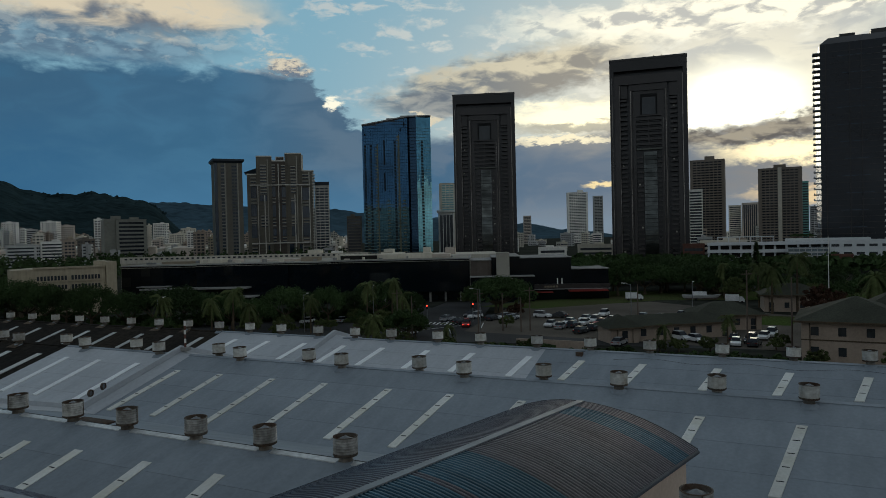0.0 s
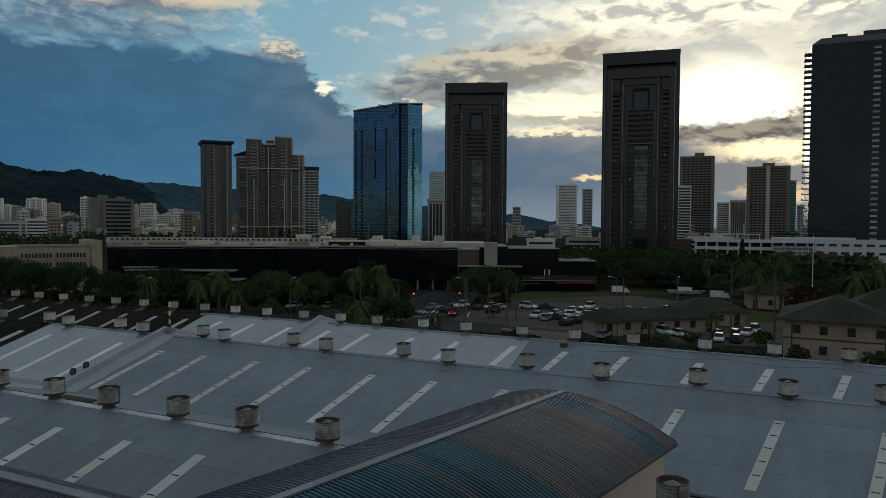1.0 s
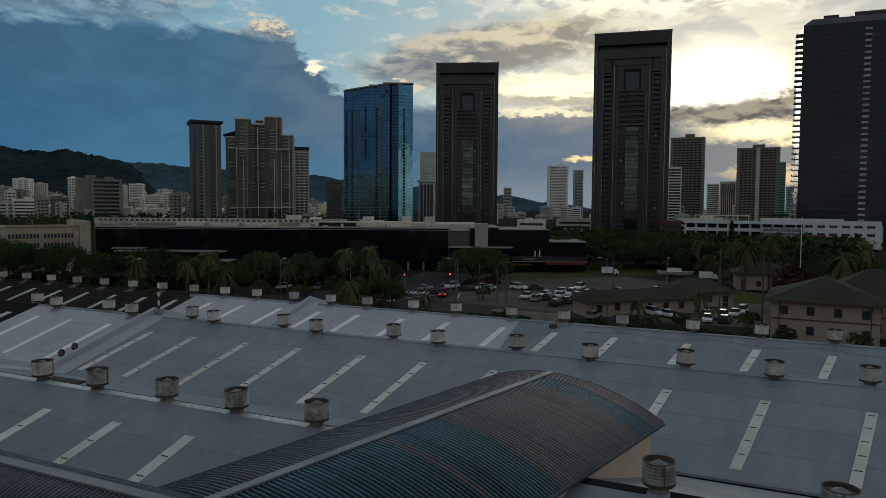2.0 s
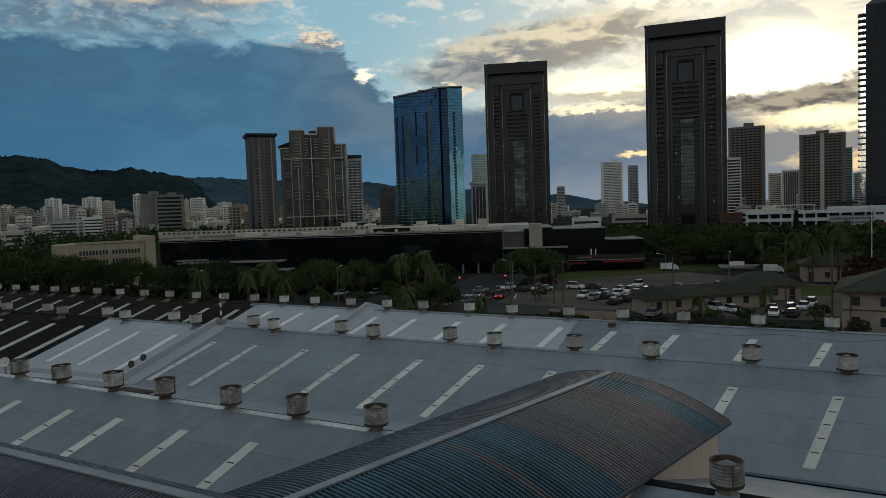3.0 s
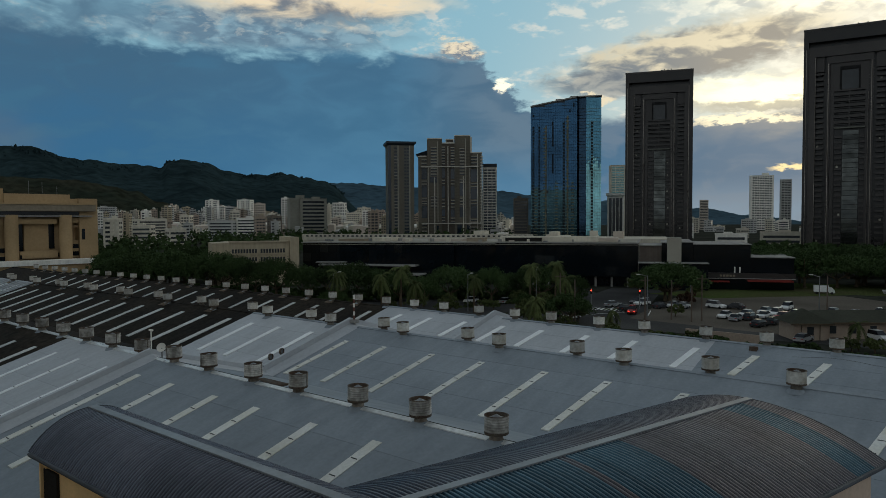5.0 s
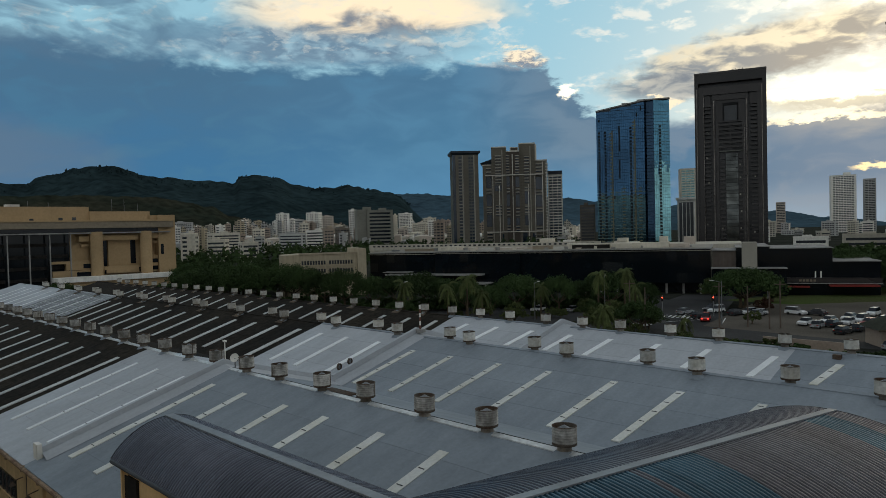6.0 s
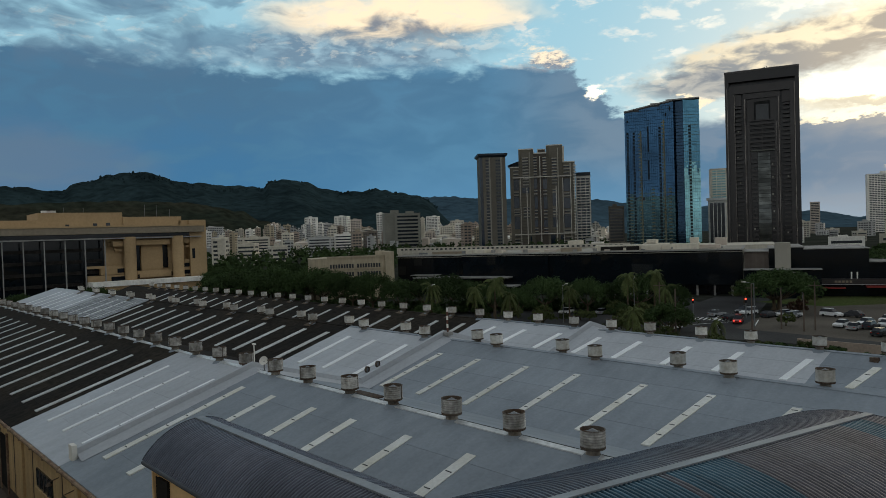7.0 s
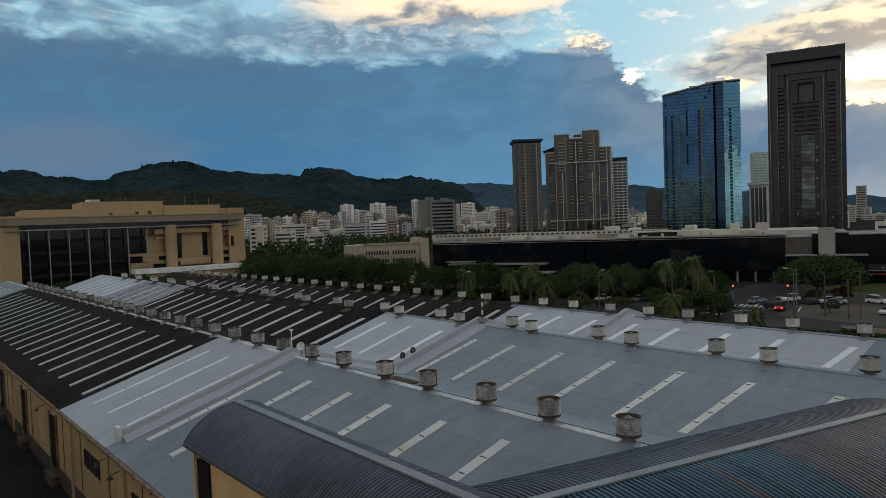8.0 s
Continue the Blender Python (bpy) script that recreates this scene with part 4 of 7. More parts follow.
# balcony recess at the end of the boarding gallery
part("balcony_recess", Geo().box(-2.0, 12.9, 9.4, -1.88, 14.0, 12.2), M["dark_open"], gallery, "dark balcony recess")
for z in (9.5, 9.95, 10.4):
    part("balcony_rail", Geo().box(-2.06, 12.9, z, -2.01, 14.0, z + 0.06), M["metal"], gallery)
part("balcony_post", Geo().box(-2.1, 14.0, 7.7, -1.85, 14.12, 12.4), M["ochre"], gallery)

# ---- towers ----
def half_round(x, y, z0, z1, r, n=6):
    """An upright half-round trim that bulges towards -y."""
    g = Geo()
    ring = [(x - r * math.cos(math.pi * i / n), y - r * math.sin(math.pi * i / n)) for i in range(n + 1)]
    return g.prism(ring, z0, z1)


def granite_tower(az, d, turn, w, h):
    """A dark granite apartment tower with nested frames on its face and columns of balconies."""
    t = thing("apartment_tower", "tall dark granite apartment tower with nested frames and balcony columns", "tower", "granite towers", m=facing(az, d, turn))
    dep = w * 0.92

    def at(u):
        return (u - 0.5) * w

    def up(v):
        return h * (1 - v * 0.955)

    def slab_at(name, u0, u1, v0, v1, y0, y1, m, label=""):
        return part(name, Geo().box(at(u0), y0, 0 if v1 is None else up(v1), at(u1), y1, up(v0)), M[m], t, label)

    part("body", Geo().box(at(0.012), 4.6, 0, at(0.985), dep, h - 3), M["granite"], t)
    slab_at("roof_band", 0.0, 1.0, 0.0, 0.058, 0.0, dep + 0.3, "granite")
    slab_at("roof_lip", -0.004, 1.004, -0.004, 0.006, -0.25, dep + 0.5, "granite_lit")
    part("roof_plant", Geo().box(-w * 0.02, 8, h + 0.6, w * 0.22, 22, h + 2.2), M["granite"], t)
    part("roof_plant", Geo().box(-w * 0.16, 9, h + 0.6, -w * 0.10, 14, h + 1.3), M["granite"], t)
    mast = Geo()
    for k, x in enumerate((0.02, 0.07, 0.11, 0.17)):
        mast.box(w * x, 10, h + 2.2, w * x + (0.5 if k % 2 else 1.6), 10.6, h + 2.9 + 0.5 * (k % 2))
    part("roof_vents", mast, M["granite"], t)
    for u in (0.3, 0.37, 0.45, 0.6):
        slab_at("attic_light", u, u + 0.025, 0.069, 0.077, 3.9, 4.55, "grey_glass")
    # nested frames, each a step further back, the inner ones in the lit tone
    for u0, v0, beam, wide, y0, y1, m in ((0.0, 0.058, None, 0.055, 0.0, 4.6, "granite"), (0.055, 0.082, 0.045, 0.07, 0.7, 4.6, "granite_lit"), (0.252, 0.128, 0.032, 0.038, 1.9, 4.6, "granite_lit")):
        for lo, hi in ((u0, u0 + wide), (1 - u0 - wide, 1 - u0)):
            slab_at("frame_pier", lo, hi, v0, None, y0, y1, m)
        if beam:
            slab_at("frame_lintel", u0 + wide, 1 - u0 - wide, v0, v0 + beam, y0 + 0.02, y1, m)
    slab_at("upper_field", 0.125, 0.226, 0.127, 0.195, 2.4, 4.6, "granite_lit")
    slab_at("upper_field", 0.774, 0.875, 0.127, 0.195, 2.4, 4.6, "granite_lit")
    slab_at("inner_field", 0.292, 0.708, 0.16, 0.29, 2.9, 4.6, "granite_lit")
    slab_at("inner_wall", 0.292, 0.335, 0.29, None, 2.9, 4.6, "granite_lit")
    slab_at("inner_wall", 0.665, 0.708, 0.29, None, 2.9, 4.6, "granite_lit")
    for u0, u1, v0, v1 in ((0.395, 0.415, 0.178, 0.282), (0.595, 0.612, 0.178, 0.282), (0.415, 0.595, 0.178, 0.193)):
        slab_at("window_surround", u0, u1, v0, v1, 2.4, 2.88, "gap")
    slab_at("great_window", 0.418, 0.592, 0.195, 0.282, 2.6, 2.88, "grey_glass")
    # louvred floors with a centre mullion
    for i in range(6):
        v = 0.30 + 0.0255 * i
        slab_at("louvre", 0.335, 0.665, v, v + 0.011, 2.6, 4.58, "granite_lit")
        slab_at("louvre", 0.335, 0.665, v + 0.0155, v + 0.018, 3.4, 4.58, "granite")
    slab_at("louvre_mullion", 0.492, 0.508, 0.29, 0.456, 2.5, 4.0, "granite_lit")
    slab_at("strip_sill", 0.34, 0.67, 0.456, 0.462, 2.2, 4.58, "tower_grey")
    # the tall glass strip, floor by floor
    pane = Geo().box(at(0.432), 3.3, 0.12, at(0.602), 4.5, h * 0.0196).mesh("glass_pane", M["strip_glass"])
    for i in range(26):
        part("glass_pane", pane, None, t, m=Matrix.Translation((0, 0, 2.2 + h * 0.0205 * i)) @ Matrix.Rotation(rng.uniform(-0.006, 0.006), 4, "Z"))
    step = h * 0.0235

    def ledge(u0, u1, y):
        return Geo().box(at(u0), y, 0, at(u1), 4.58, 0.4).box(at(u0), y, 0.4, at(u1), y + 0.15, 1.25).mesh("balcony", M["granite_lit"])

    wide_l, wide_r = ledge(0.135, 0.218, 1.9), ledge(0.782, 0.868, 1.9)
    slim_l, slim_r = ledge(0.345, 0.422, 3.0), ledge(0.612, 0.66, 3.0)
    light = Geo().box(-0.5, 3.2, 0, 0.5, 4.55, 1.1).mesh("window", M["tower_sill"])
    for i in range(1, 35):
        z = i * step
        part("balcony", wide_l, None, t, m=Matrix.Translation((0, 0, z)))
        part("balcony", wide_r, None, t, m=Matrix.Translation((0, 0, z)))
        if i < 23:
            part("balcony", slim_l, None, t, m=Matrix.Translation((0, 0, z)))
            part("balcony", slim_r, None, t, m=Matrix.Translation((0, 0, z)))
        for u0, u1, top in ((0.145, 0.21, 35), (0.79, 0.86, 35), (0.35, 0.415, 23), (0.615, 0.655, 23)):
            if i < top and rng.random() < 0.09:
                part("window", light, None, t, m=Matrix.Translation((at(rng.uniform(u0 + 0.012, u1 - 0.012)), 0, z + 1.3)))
    # half-round metal trims down the edges, added to imitate bright glass reflections
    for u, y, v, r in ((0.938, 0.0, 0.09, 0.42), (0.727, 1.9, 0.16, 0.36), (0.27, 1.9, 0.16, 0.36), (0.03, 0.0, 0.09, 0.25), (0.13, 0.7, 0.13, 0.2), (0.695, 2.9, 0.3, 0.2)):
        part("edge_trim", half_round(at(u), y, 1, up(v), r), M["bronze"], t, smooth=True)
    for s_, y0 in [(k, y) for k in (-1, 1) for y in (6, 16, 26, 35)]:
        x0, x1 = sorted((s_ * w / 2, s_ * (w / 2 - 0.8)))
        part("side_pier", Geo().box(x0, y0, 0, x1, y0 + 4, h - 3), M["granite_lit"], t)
    return t


granite_tower(23.25, 560, -2, 48.6, 131.5)
granite_tower(10.44, 465, -2, 46.8, 129.5)

# the glass tower at the edge of the view, balconies along its corner
t = thing("apartment_tower", "dark blue glass apartment tower with stepped balconies and a pitched parapet", "tower", m=facing(-6.3, 476, 9))
part("body", Geo().box(-41, 0, 0, 41, 40, 127), M["dark_glass"], t)
part("roof_plant", Geo().add([(-41, 0, 127.02), (41, 0, 127.02), (41, 34, 127.02), (-41, 34, 127.02), (-36, 5, 131.5), (41, 5, 131.5), (41, 28, 131.5), (-36, 28, 131.5)], [(0, 1, 5, 4), (1, 2, 6, 5), (2, 3, 7, 6), (3, 0, 4, 7), (4, 5, 6, 7)]), M["granite_lit"], t)
part("roof_plant", Geo().box(-30, 8, 131.5, -22, 20, 133.8).box(-14, 8, 131.5, 2, 22, 134.6), M["granite"], t)
bal = Geo().box(-44.4, 0.3, 0, -41.02, 9, 0.4).box(-44.4, 0.3, 0.4, -44.25, 9, 1.1).mesh("balcony", M["grey_wall"])
line = Geo().box(-40.8, -0.14, 0, 40.8, -0.02, 0.22).mesh("slab_edge", M["granite_lit"])
bright = Geo().box(-31, -0.2, 0, -17, -0.02, 0.3).mesh("spandrel", M["slab_navy"])
nook = Geo().box(-9.5, -0.9, 0, -6.0, -0.02, 0.45).box(-9.5, -0.9, 0.45, -6.0, -0.8, 1.2).mesh("balcony", M["grey_wall"])
nook2 = Geo().box(12.0, -0.9, 0, 15.5, -0.02, 0.45).box(12.0, -0.9, 0.45, 15.5, -0.8, 1.2).mesh("balcony", M["grey_wall"])
for i in range(1, 38):
    z = i * 3.3
    part("balcony", bal, None, t, m=Matrix.Translation((0, 0, z)))
    part("balcony", nook, None, t, m=Matrix.Translation((0, 0, z)))
    part("balcony", nook2, None, t, m=Matrix.Translation((0, 0, z)))
    part("slab_edge", line, None, t, m=Matrix.Translation((0, 0, z)))
    if i % 3 == 0:
        part("spandrel", bright, None, t, m=Matrix.Translation((rng.uniform(-3, 3), 0, z + 0.5)))
for x in (-38, -26, -20, -3, 4, 9, 22, 30):
    part("mullion", Geo().box(x - 0.25, -0.3, 0, x + 0.25, -0.02, 126.5), M["granite"], t)

# the blue glass tower: a broad face, a recess coloured as shadowed and a wing coloured as lit, under a rising roofline
t = thing("apartment_tower", "blue curtain-glass tower with a rising roofline and a wing coloured as lit", "tower", m=facing(30.29, 700, 0))


def rise_at(x):
    return 131.0 + 8.0 * min(1.0, (x + 34) / 50)


def rising(g):
    g.v = [(x, y, (rise_at(x) + (z - 130)) if z > 100 else z) for x, y, z in g.v]
    return g


def face(u):
    return 1.5 - 5.0 * (u + 34) / 44.5


OUTLINE = [(-33.8, 2.0), (10.3, -3.0), (12.5, 2.2), (12.5, 30), (-33.8, 30)]
WING = [(19.02, -2.0), (33.4, 5.9), (33.4, 28), (19.02, 28)]
part("body", rising(Geo().prism(OUTLINE, 0, 130)), M["dark_glass"], t)
part("recess", rising(Geo().prism([(12.52, 1.2), (19, 0.2), (19, 28), (12.52, 28)], 0, 130)), M["navy_glass"], t)
part("wing", rising(Geo().prism(WING, 0, 130)), M["blue_mid"], t)
part("roof_edge", rising(Geo().prism([(-34.3, 1.2), (10.5, -3.9), (33.8, -0.5), (33.8, 29), (-34.3, 30.3)], 130.02, 131.2)), M["concrete"], t)
part("roof_plant", Geo().box(4, 5, 138.2, 16, 16, 140.9).box(-10, 6, 136.6, 4, 14, 138.6), M["concrete"], t)


def curtain(name, p0, p1, z0, z1, cols, floor, material, seed, out_=0.0, ragged=0.0):
    """A wall of glass panes between two plan points, each pane tipped a little, in one mesh."""
    q = random.Random(seed)
    g = Geo()
    a, b = Vector((*p0, 0)), Vector((*p1, 0))
    way_ = (b - a).normalized()
    nrm = Vector((way_.y, -way_.x, 0))
    for k in range(cols):
        x0, x1 = a.lerp(b, (k + 0.04) / cols), a.lerp(b, (k + 0.96) / cols)
        top = rise_at(x0.x) - 1.0 if z1 > 100 else z1
        foot = z0 + (q.uniform(-ragged, ragged) if z0 > 20 else 0)
        top = top + (q.uniform(-ragged, ragged) if z1 < 100 else 0)
        z = math.floor(foot / floor) * floor
        while z < top - 1.0:
            t0, t1, t2, t3 = (out_ + 0.05 + q.uniform(-0.022, 0.022) for _ in range(4))
            hi = min(z + floor - 0.42, top)
            g.add([x0 + nrm * t0 + Vector((0, 0, z)), x1 + nrm * t1 + Vector((0, 0, z)), x1 + nrm * t2 + Vector((0, 0, hi)), x0 + nrm * t3 + Vector((0, 0, hi))], [(0, 1, 2, 3)])
            z += floor
    tagged(part(name, g, M[material], t), kind="stuff")


FLOOR = 3.12
# pane colours carry the reflections: dark teal low on the face, pale low on the wing
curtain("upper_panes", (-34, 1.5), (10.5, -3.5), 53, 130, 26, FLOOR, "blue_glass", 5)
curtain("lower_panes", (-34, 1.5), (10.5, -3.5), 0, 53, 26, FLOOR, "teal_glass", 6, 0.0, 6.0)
curtain("corner_panes", (10.55, -3.5), (12.5, 1.9), 0, 130, 2, FLOOR, "navy_glass", 7)
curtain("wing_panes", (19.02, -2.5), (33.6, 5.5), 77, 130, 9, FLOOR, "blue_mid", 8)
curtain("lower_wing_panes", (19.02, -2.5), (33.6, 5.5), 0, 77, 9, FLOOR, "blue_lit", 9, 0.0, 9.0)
lip = Geo().prism([(-34.1, 1.1), (10.5, -3.9), (10.5, -3.3), (-34.1, 1.7)], 0, 0.4).mesh("slab_edge", M["slab_teal"])
faint = Geo().prism([(-34.1, 1.4), (10.5, -3.6), (10.5, -3.3), (-34.1, 1.7)], 0, 0.2).mesh("slab_edge", M["blue_glass"])
dark_lip = Geo().box(12.6, -0.2, 0, 19, 1.1, 0.4).mesh("slab_edge", M["slab_navy"])
wing_lip = Geo().prism([(19.05, -2.8), (33.7, 5.2), (33.7, 5.9), (19.05, -2.1)], 0, 0.28).mesh("slab_edge", M["slab_teal"])
nook = Geo().box(-0.95, -0.32, 0, 0.95, 0.4, 1.9).mesh("window", M["gap"])
wing_nook = Geo().box(-1.25, -0.32, 0, 1.25, 0.4, 1.9).mesh("window", M["gap"])
rail = Geo().box(-1.5, -0.7, 0, 1.5, 0.3, 0.35).box(-1.5, -0.7, 0.35, 1.5, -0.6, 1.0).mesh("balcony", M["olive_slab"])
for i in range(1, 42):
    z = i * FLOOR
    part("slab_edge", lip if i < 18 else faint, None, t, m=Matrix.Translation((0, 0, z - 0.42)))
    part("slab_edge", dark_lip, None, t, m=Matrix.Translation((0, 0, z - 0.42)))
    part("slab_edge", wing_lip, None, t, m=Matrix.Translation((0, 0, z - 0.42)))
    if 1 < i < 37:
        part("window", wing_nook, None, t, m=pose(24.6, 0.55, z + 0.3, 0, 0, 29))
    for u, top, kind in ((-31.3, 36, nook), (-25.6, 36, nook), (-20.0, 36, rail), (-2.0, 37, nook), (1.2, 39, rail), (-9.0, 19, rail), (6.2, 19, rail), (-29, 17, rail)):
        if i < top:
            part("window" if kind is nook else "balcony", kind, None, t, m=pose(u, face(u), z + (0.3 if kind is nook else -0.3), 0, 0, -6.4))
for u, z0, z1, wide in ((-19.2, 4, 112, 0.55), (1.6, 4, 121, 0.6)):
    part("balcony_pier", Geo().box(u - wide, face(u) - 0.55, z0, u + wide, face(u) + 0.4, z1), M["olive_slab"], t)
for u, z0, z1 in ((-12.6, 92, 116), (-12.6, 66, 84), (7.3, 129, 133), (3.6, 124, 127), (-31.3, 121, 123)):
    part("dark_bay", Geo().box(u - 0.6, face(u) - 0.3, z0, u + 0.6, face(u) + 0.4, z1), M["gap"], t)
for x in (20, 23, 27, 30.5, 33):
    palm_ = Geo()
    for k in range(14):
        a_ = k * 2.4
        palm_.add([(x, -6, 5.2 + 0.2 * (k % 3)), (x + 1.6 * math.cos(a_), -6 + 1.6 * math.sin(a_), 5.0), (x + 0.7 * math.cos(a_ + 0.35), -6 + 0.7 * math.sin(a_ + 0.35), 5.9)], [(0, 1, 2)])
    part("podium_palm", palm_.rod((x, -6, 0), (x, -6, 5.4), 0.2), M["leaf"], t, "small dark palm on the podium")


# ---- other buildings: walls with real window bands, piers and roof plant ----
def building(az, d, w, dep, h, wall, floors=8, style="bands", turn=0.0, plant=True, label="", name="city_building", z0=0.0, glass="window", inset=0.08, rib=3.6):
    t = thing(name, label or "mid-rise concrete city building with rows of windows", "building", m=facing(az, d, turn, z0))
    part("wall", Geo().box(-w / 2, 0, 0, w / 2, dep, h), M[wall], t)
    fh = h / (floors + 0.6)
    u = w * (0.5 - inset)
    p = 0.25 + w * 0.004 if rib > 3 else 0.3
    if style in ("bands", "grid"):
        row = Geo().box(-u, -0.06, 0, u, 0.1, fh * 0.5).mesh("window", M[glass])
        side = [Geo().box(s - 0.08, dep * 0.12, 0, s + 0.08, dep * 0.88, fh * 0.5).mesh("window", M[glass]) for s in (-w / 2, w / 2)]
        for i in range(floors):
            part("window", row, None, t, m=Matrix.Translation((0, 0, fh * (i + 0.55))))
            if d < 900:
                part("side_window", side[0 if az < 26 else 1], None, t, m=Matrix.Translation((0, 0, fh * (i + 0.55))))
    if style in ("grid", "ribs"):
        n = max(3, int(w / (5.0 if style == "grid" else rib)))
        pier = Geo().box(-p, -0.4, 0, p, 0.12, h * 0.985).mesh("pier", M[wall])
        for i in range(n + 1):
            part("pier", pier, None, t, m=Matrix.Translation((-u + 2 * u * i / n, 0, 0)))
        if style == "ribs":
            for i in range(n):
                x0, x1 = -u + 2 * u * i / n + p, -u + 2 * u * (i + 1) / n - p
                part("window", Geo().box(x0, -0.12, fh * 0.6, x1, 0.08, h * 0.96), M[glass], t)
    if style == "slabs":
        part("glazing", Geo().box(-u, -0.05, 0.5, u, 0.1, h - 0.8), M[glass], t)
        ledge = Geo().box(-w / 2, -1.1, 0, w / 2, 0.05, 0.45).box(-w / 2, -1.1, 0.45, w / 2, -0.95, 1.1).mesh("balcony", M[wall])
        for i in range(1, floors + 1):
            part("balcony", ledge, None, t, m=Matrix.Translation((0, 0, fh * i)))
    part("parapet", Geo().box(-w / 2 - 0.15, -0.15, h, w / 2 + 0.15, 0.25, h + 0.8).box(-w / 2 - 0.15, dep - 0.25, h, w / 2 + 0.15, dep + 0.15, h + 0.8).box(-w / 2 - 0.15, 0.25, h, -w / 2 + 0.25, dep - 0.25, h + 0.8).box(w / 2 - 0.25, 0.25, h, w / 2 + 0.15, dep - 0.25, h + 0.8), M[wall], t)
    if plant:
        a = rng.uniform(-0.25, 0.15) * w
        part("roof_plant", Geo().box(a, dep * 0.3, h, a + w * 0.28, dep * 0.6, h + 1.5 + h * 0.04), M[wall], t)
    return t


# slim capped tower and the stepped brown block beside it
t = thing("apartment_tower", "slim olive-grey tower with window columns and a flared dark cap", "tower", m=facing(43.45, 680, 8))
part("wall", Geo().box(-12.2, 0, 0, 12.2, 24, 92.4), M["tower_grey"], t)
part("cap", Geo().add([(-12.2, 0, 92.4), (12.2, 0, 92.4), (12.2, 24, 92.4), (-12.2, 24, 92.4), (-14.2, -2, 94.2), (14.2, -2, 94.2), (14.2, 26, 94.2), (-14.2, 26, 94.2), (-14.2, -2, 96), (14.2, -2, 96), (14.2, 26, 96), (-14.2, 26, 96)],
     [(0, 1, 5, 4), (1, 2, 6, 5), (2, 3, 7, 6), (3, 0, 4, 7), (4, 5, 9, 8), (5, 6, 10, 9), (6, 7, 11, 10), (7, 4, 8, 11), (8, 9, 10, 11)]), M["cap_slate"], t)
part("dark_corner", Geo().box(-12.5, -0.7, 0, -9.8, 0.3, 92.3), M["recess_glass"], t)
for x0, x1, m in ((-9.7, -6.9, "tower_brown"), (-3.6, -2.4, "tower_sill"), (-2.2, 2.6, "tower_brown"), (7.6, 8.6, "tower_sill"), (8.7, 12.3, "tower_brown")):
    part("pier", Geo().box(x0, -0.55, 0, x1, 0.2, 92.2), M[m], t)
bay_a = Geo().box(-6.7, -0.35, 0, -3.8, 0.2, 1.7).mesh("window", M["recess_glass"])
bay_b = Geo().box(2.9, -0.35, 0, 4.9, 0.2, 1.5).box(5.3, -0.35, 0, 7.3, 0.2, 1.5).mesh("window", M["recess_glass"])
sill_a = Geo().box(-6.8, -0.7, 0, -3.7, -0.02, 0.5).mesh("sill", M["tower_sill"])
for i in range(2, 30):
    part("window", bay_a, None, t, m=Matrix.Translation((0, 0, i * 3.05)))
    part("window", bay_b, None, t, m=Matrix.Translation((0, 0, i * 3.05)))
    part("sill", sill_a, None, t, m=Matrix.Translation((0, 0, i * 3.05 - 0.7)))

t = thing("apartment_tower", "stepped brown concrete apartment block with pale gridded frames", "tower", m=facing(39.55, 740, 0))


def bx(u):
    return (u - 385) * 0.1855


def bz(u, v):
    return 109.0 - (v + (u - 385) * 0.052 - 33) * 0.186


def tower_piece(name, u0, u1, v0, v1, y0, y1, m):
    mid_ = (u0 + u1) / 2
    return part(name, Geo().box(bx(u0), y0, bz(mid_, v1) if v1 else 0, bx(u1), y1, bz(mid_, v0)), M[m], t)


# masses: outer blocks, the two main shafts, the recessed centre darkened in colour for shade
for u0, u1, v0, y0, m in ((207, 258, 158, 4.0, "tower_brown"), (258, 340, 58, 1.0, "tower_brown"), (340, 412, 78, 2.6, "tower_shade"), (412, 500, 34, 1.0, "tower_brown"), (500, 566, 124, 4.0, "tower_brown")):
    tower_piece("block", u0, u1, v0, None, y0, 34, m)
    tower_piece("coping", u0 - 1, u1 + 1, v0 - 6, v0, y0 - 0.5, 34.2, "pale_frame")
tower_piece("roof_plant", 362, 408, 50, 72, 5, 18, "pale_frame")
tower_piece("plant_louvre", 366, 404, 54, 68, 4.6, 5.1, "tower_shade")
# the sunny side of the right shaft, its warm light put in as beige
part("side_return", Geo().box(bx(500), 1.0, bz(500, 124), bx(509), 30, bz(500, 36)), M["beige_wall"], t)
part("flared_cap", Geo().add([(bx(206), 3.9, 87.8), (bx(257), 3.9, 87.8), (bx(257), 22, 87.8), (bx(206), 22, 87.8), (bx(194), 0.9, 89.6), (bx(257), 0.9, 93.6), (bx(257), 24, 93.6), (bx(194), 24, 89.6)], [(0, 1, 5, 4), (1, 2, 6, 5), (2, 3, 7, 6), (3, 0, 4, 7), (4, 5, 6, 7)]), M["cap_slate"], t)
# dark glass bays between the balcony stacks
for u0, u1, y0, spans in ((226, 256, 3.7, ((222, 284), (322, 384), (432, 500))), (338, 358, 2.3, ((216, 274), (316, 384), (446, 486))), (390, 412, 2.3, ((216, 274), (316, 384), (446, 486))), (502, 542, 3.7, ((214, 284), (322, 380), (418, 486))), (274, 312, 0.8, ((268, 300),)), (440, 466, 0.8, ((300, 366), (430, 486))), (312, 322, 0.8, ((540, 585),)), (426, 452, 0.8, ((528, 585),)), (480, 500, 0.8, ((528, 585),))):
    for v0, v1 in spans:
        tower_piece("dark_bay", u0, u1, v0, v1, y0, y0 + 0.5, "recess_glass")
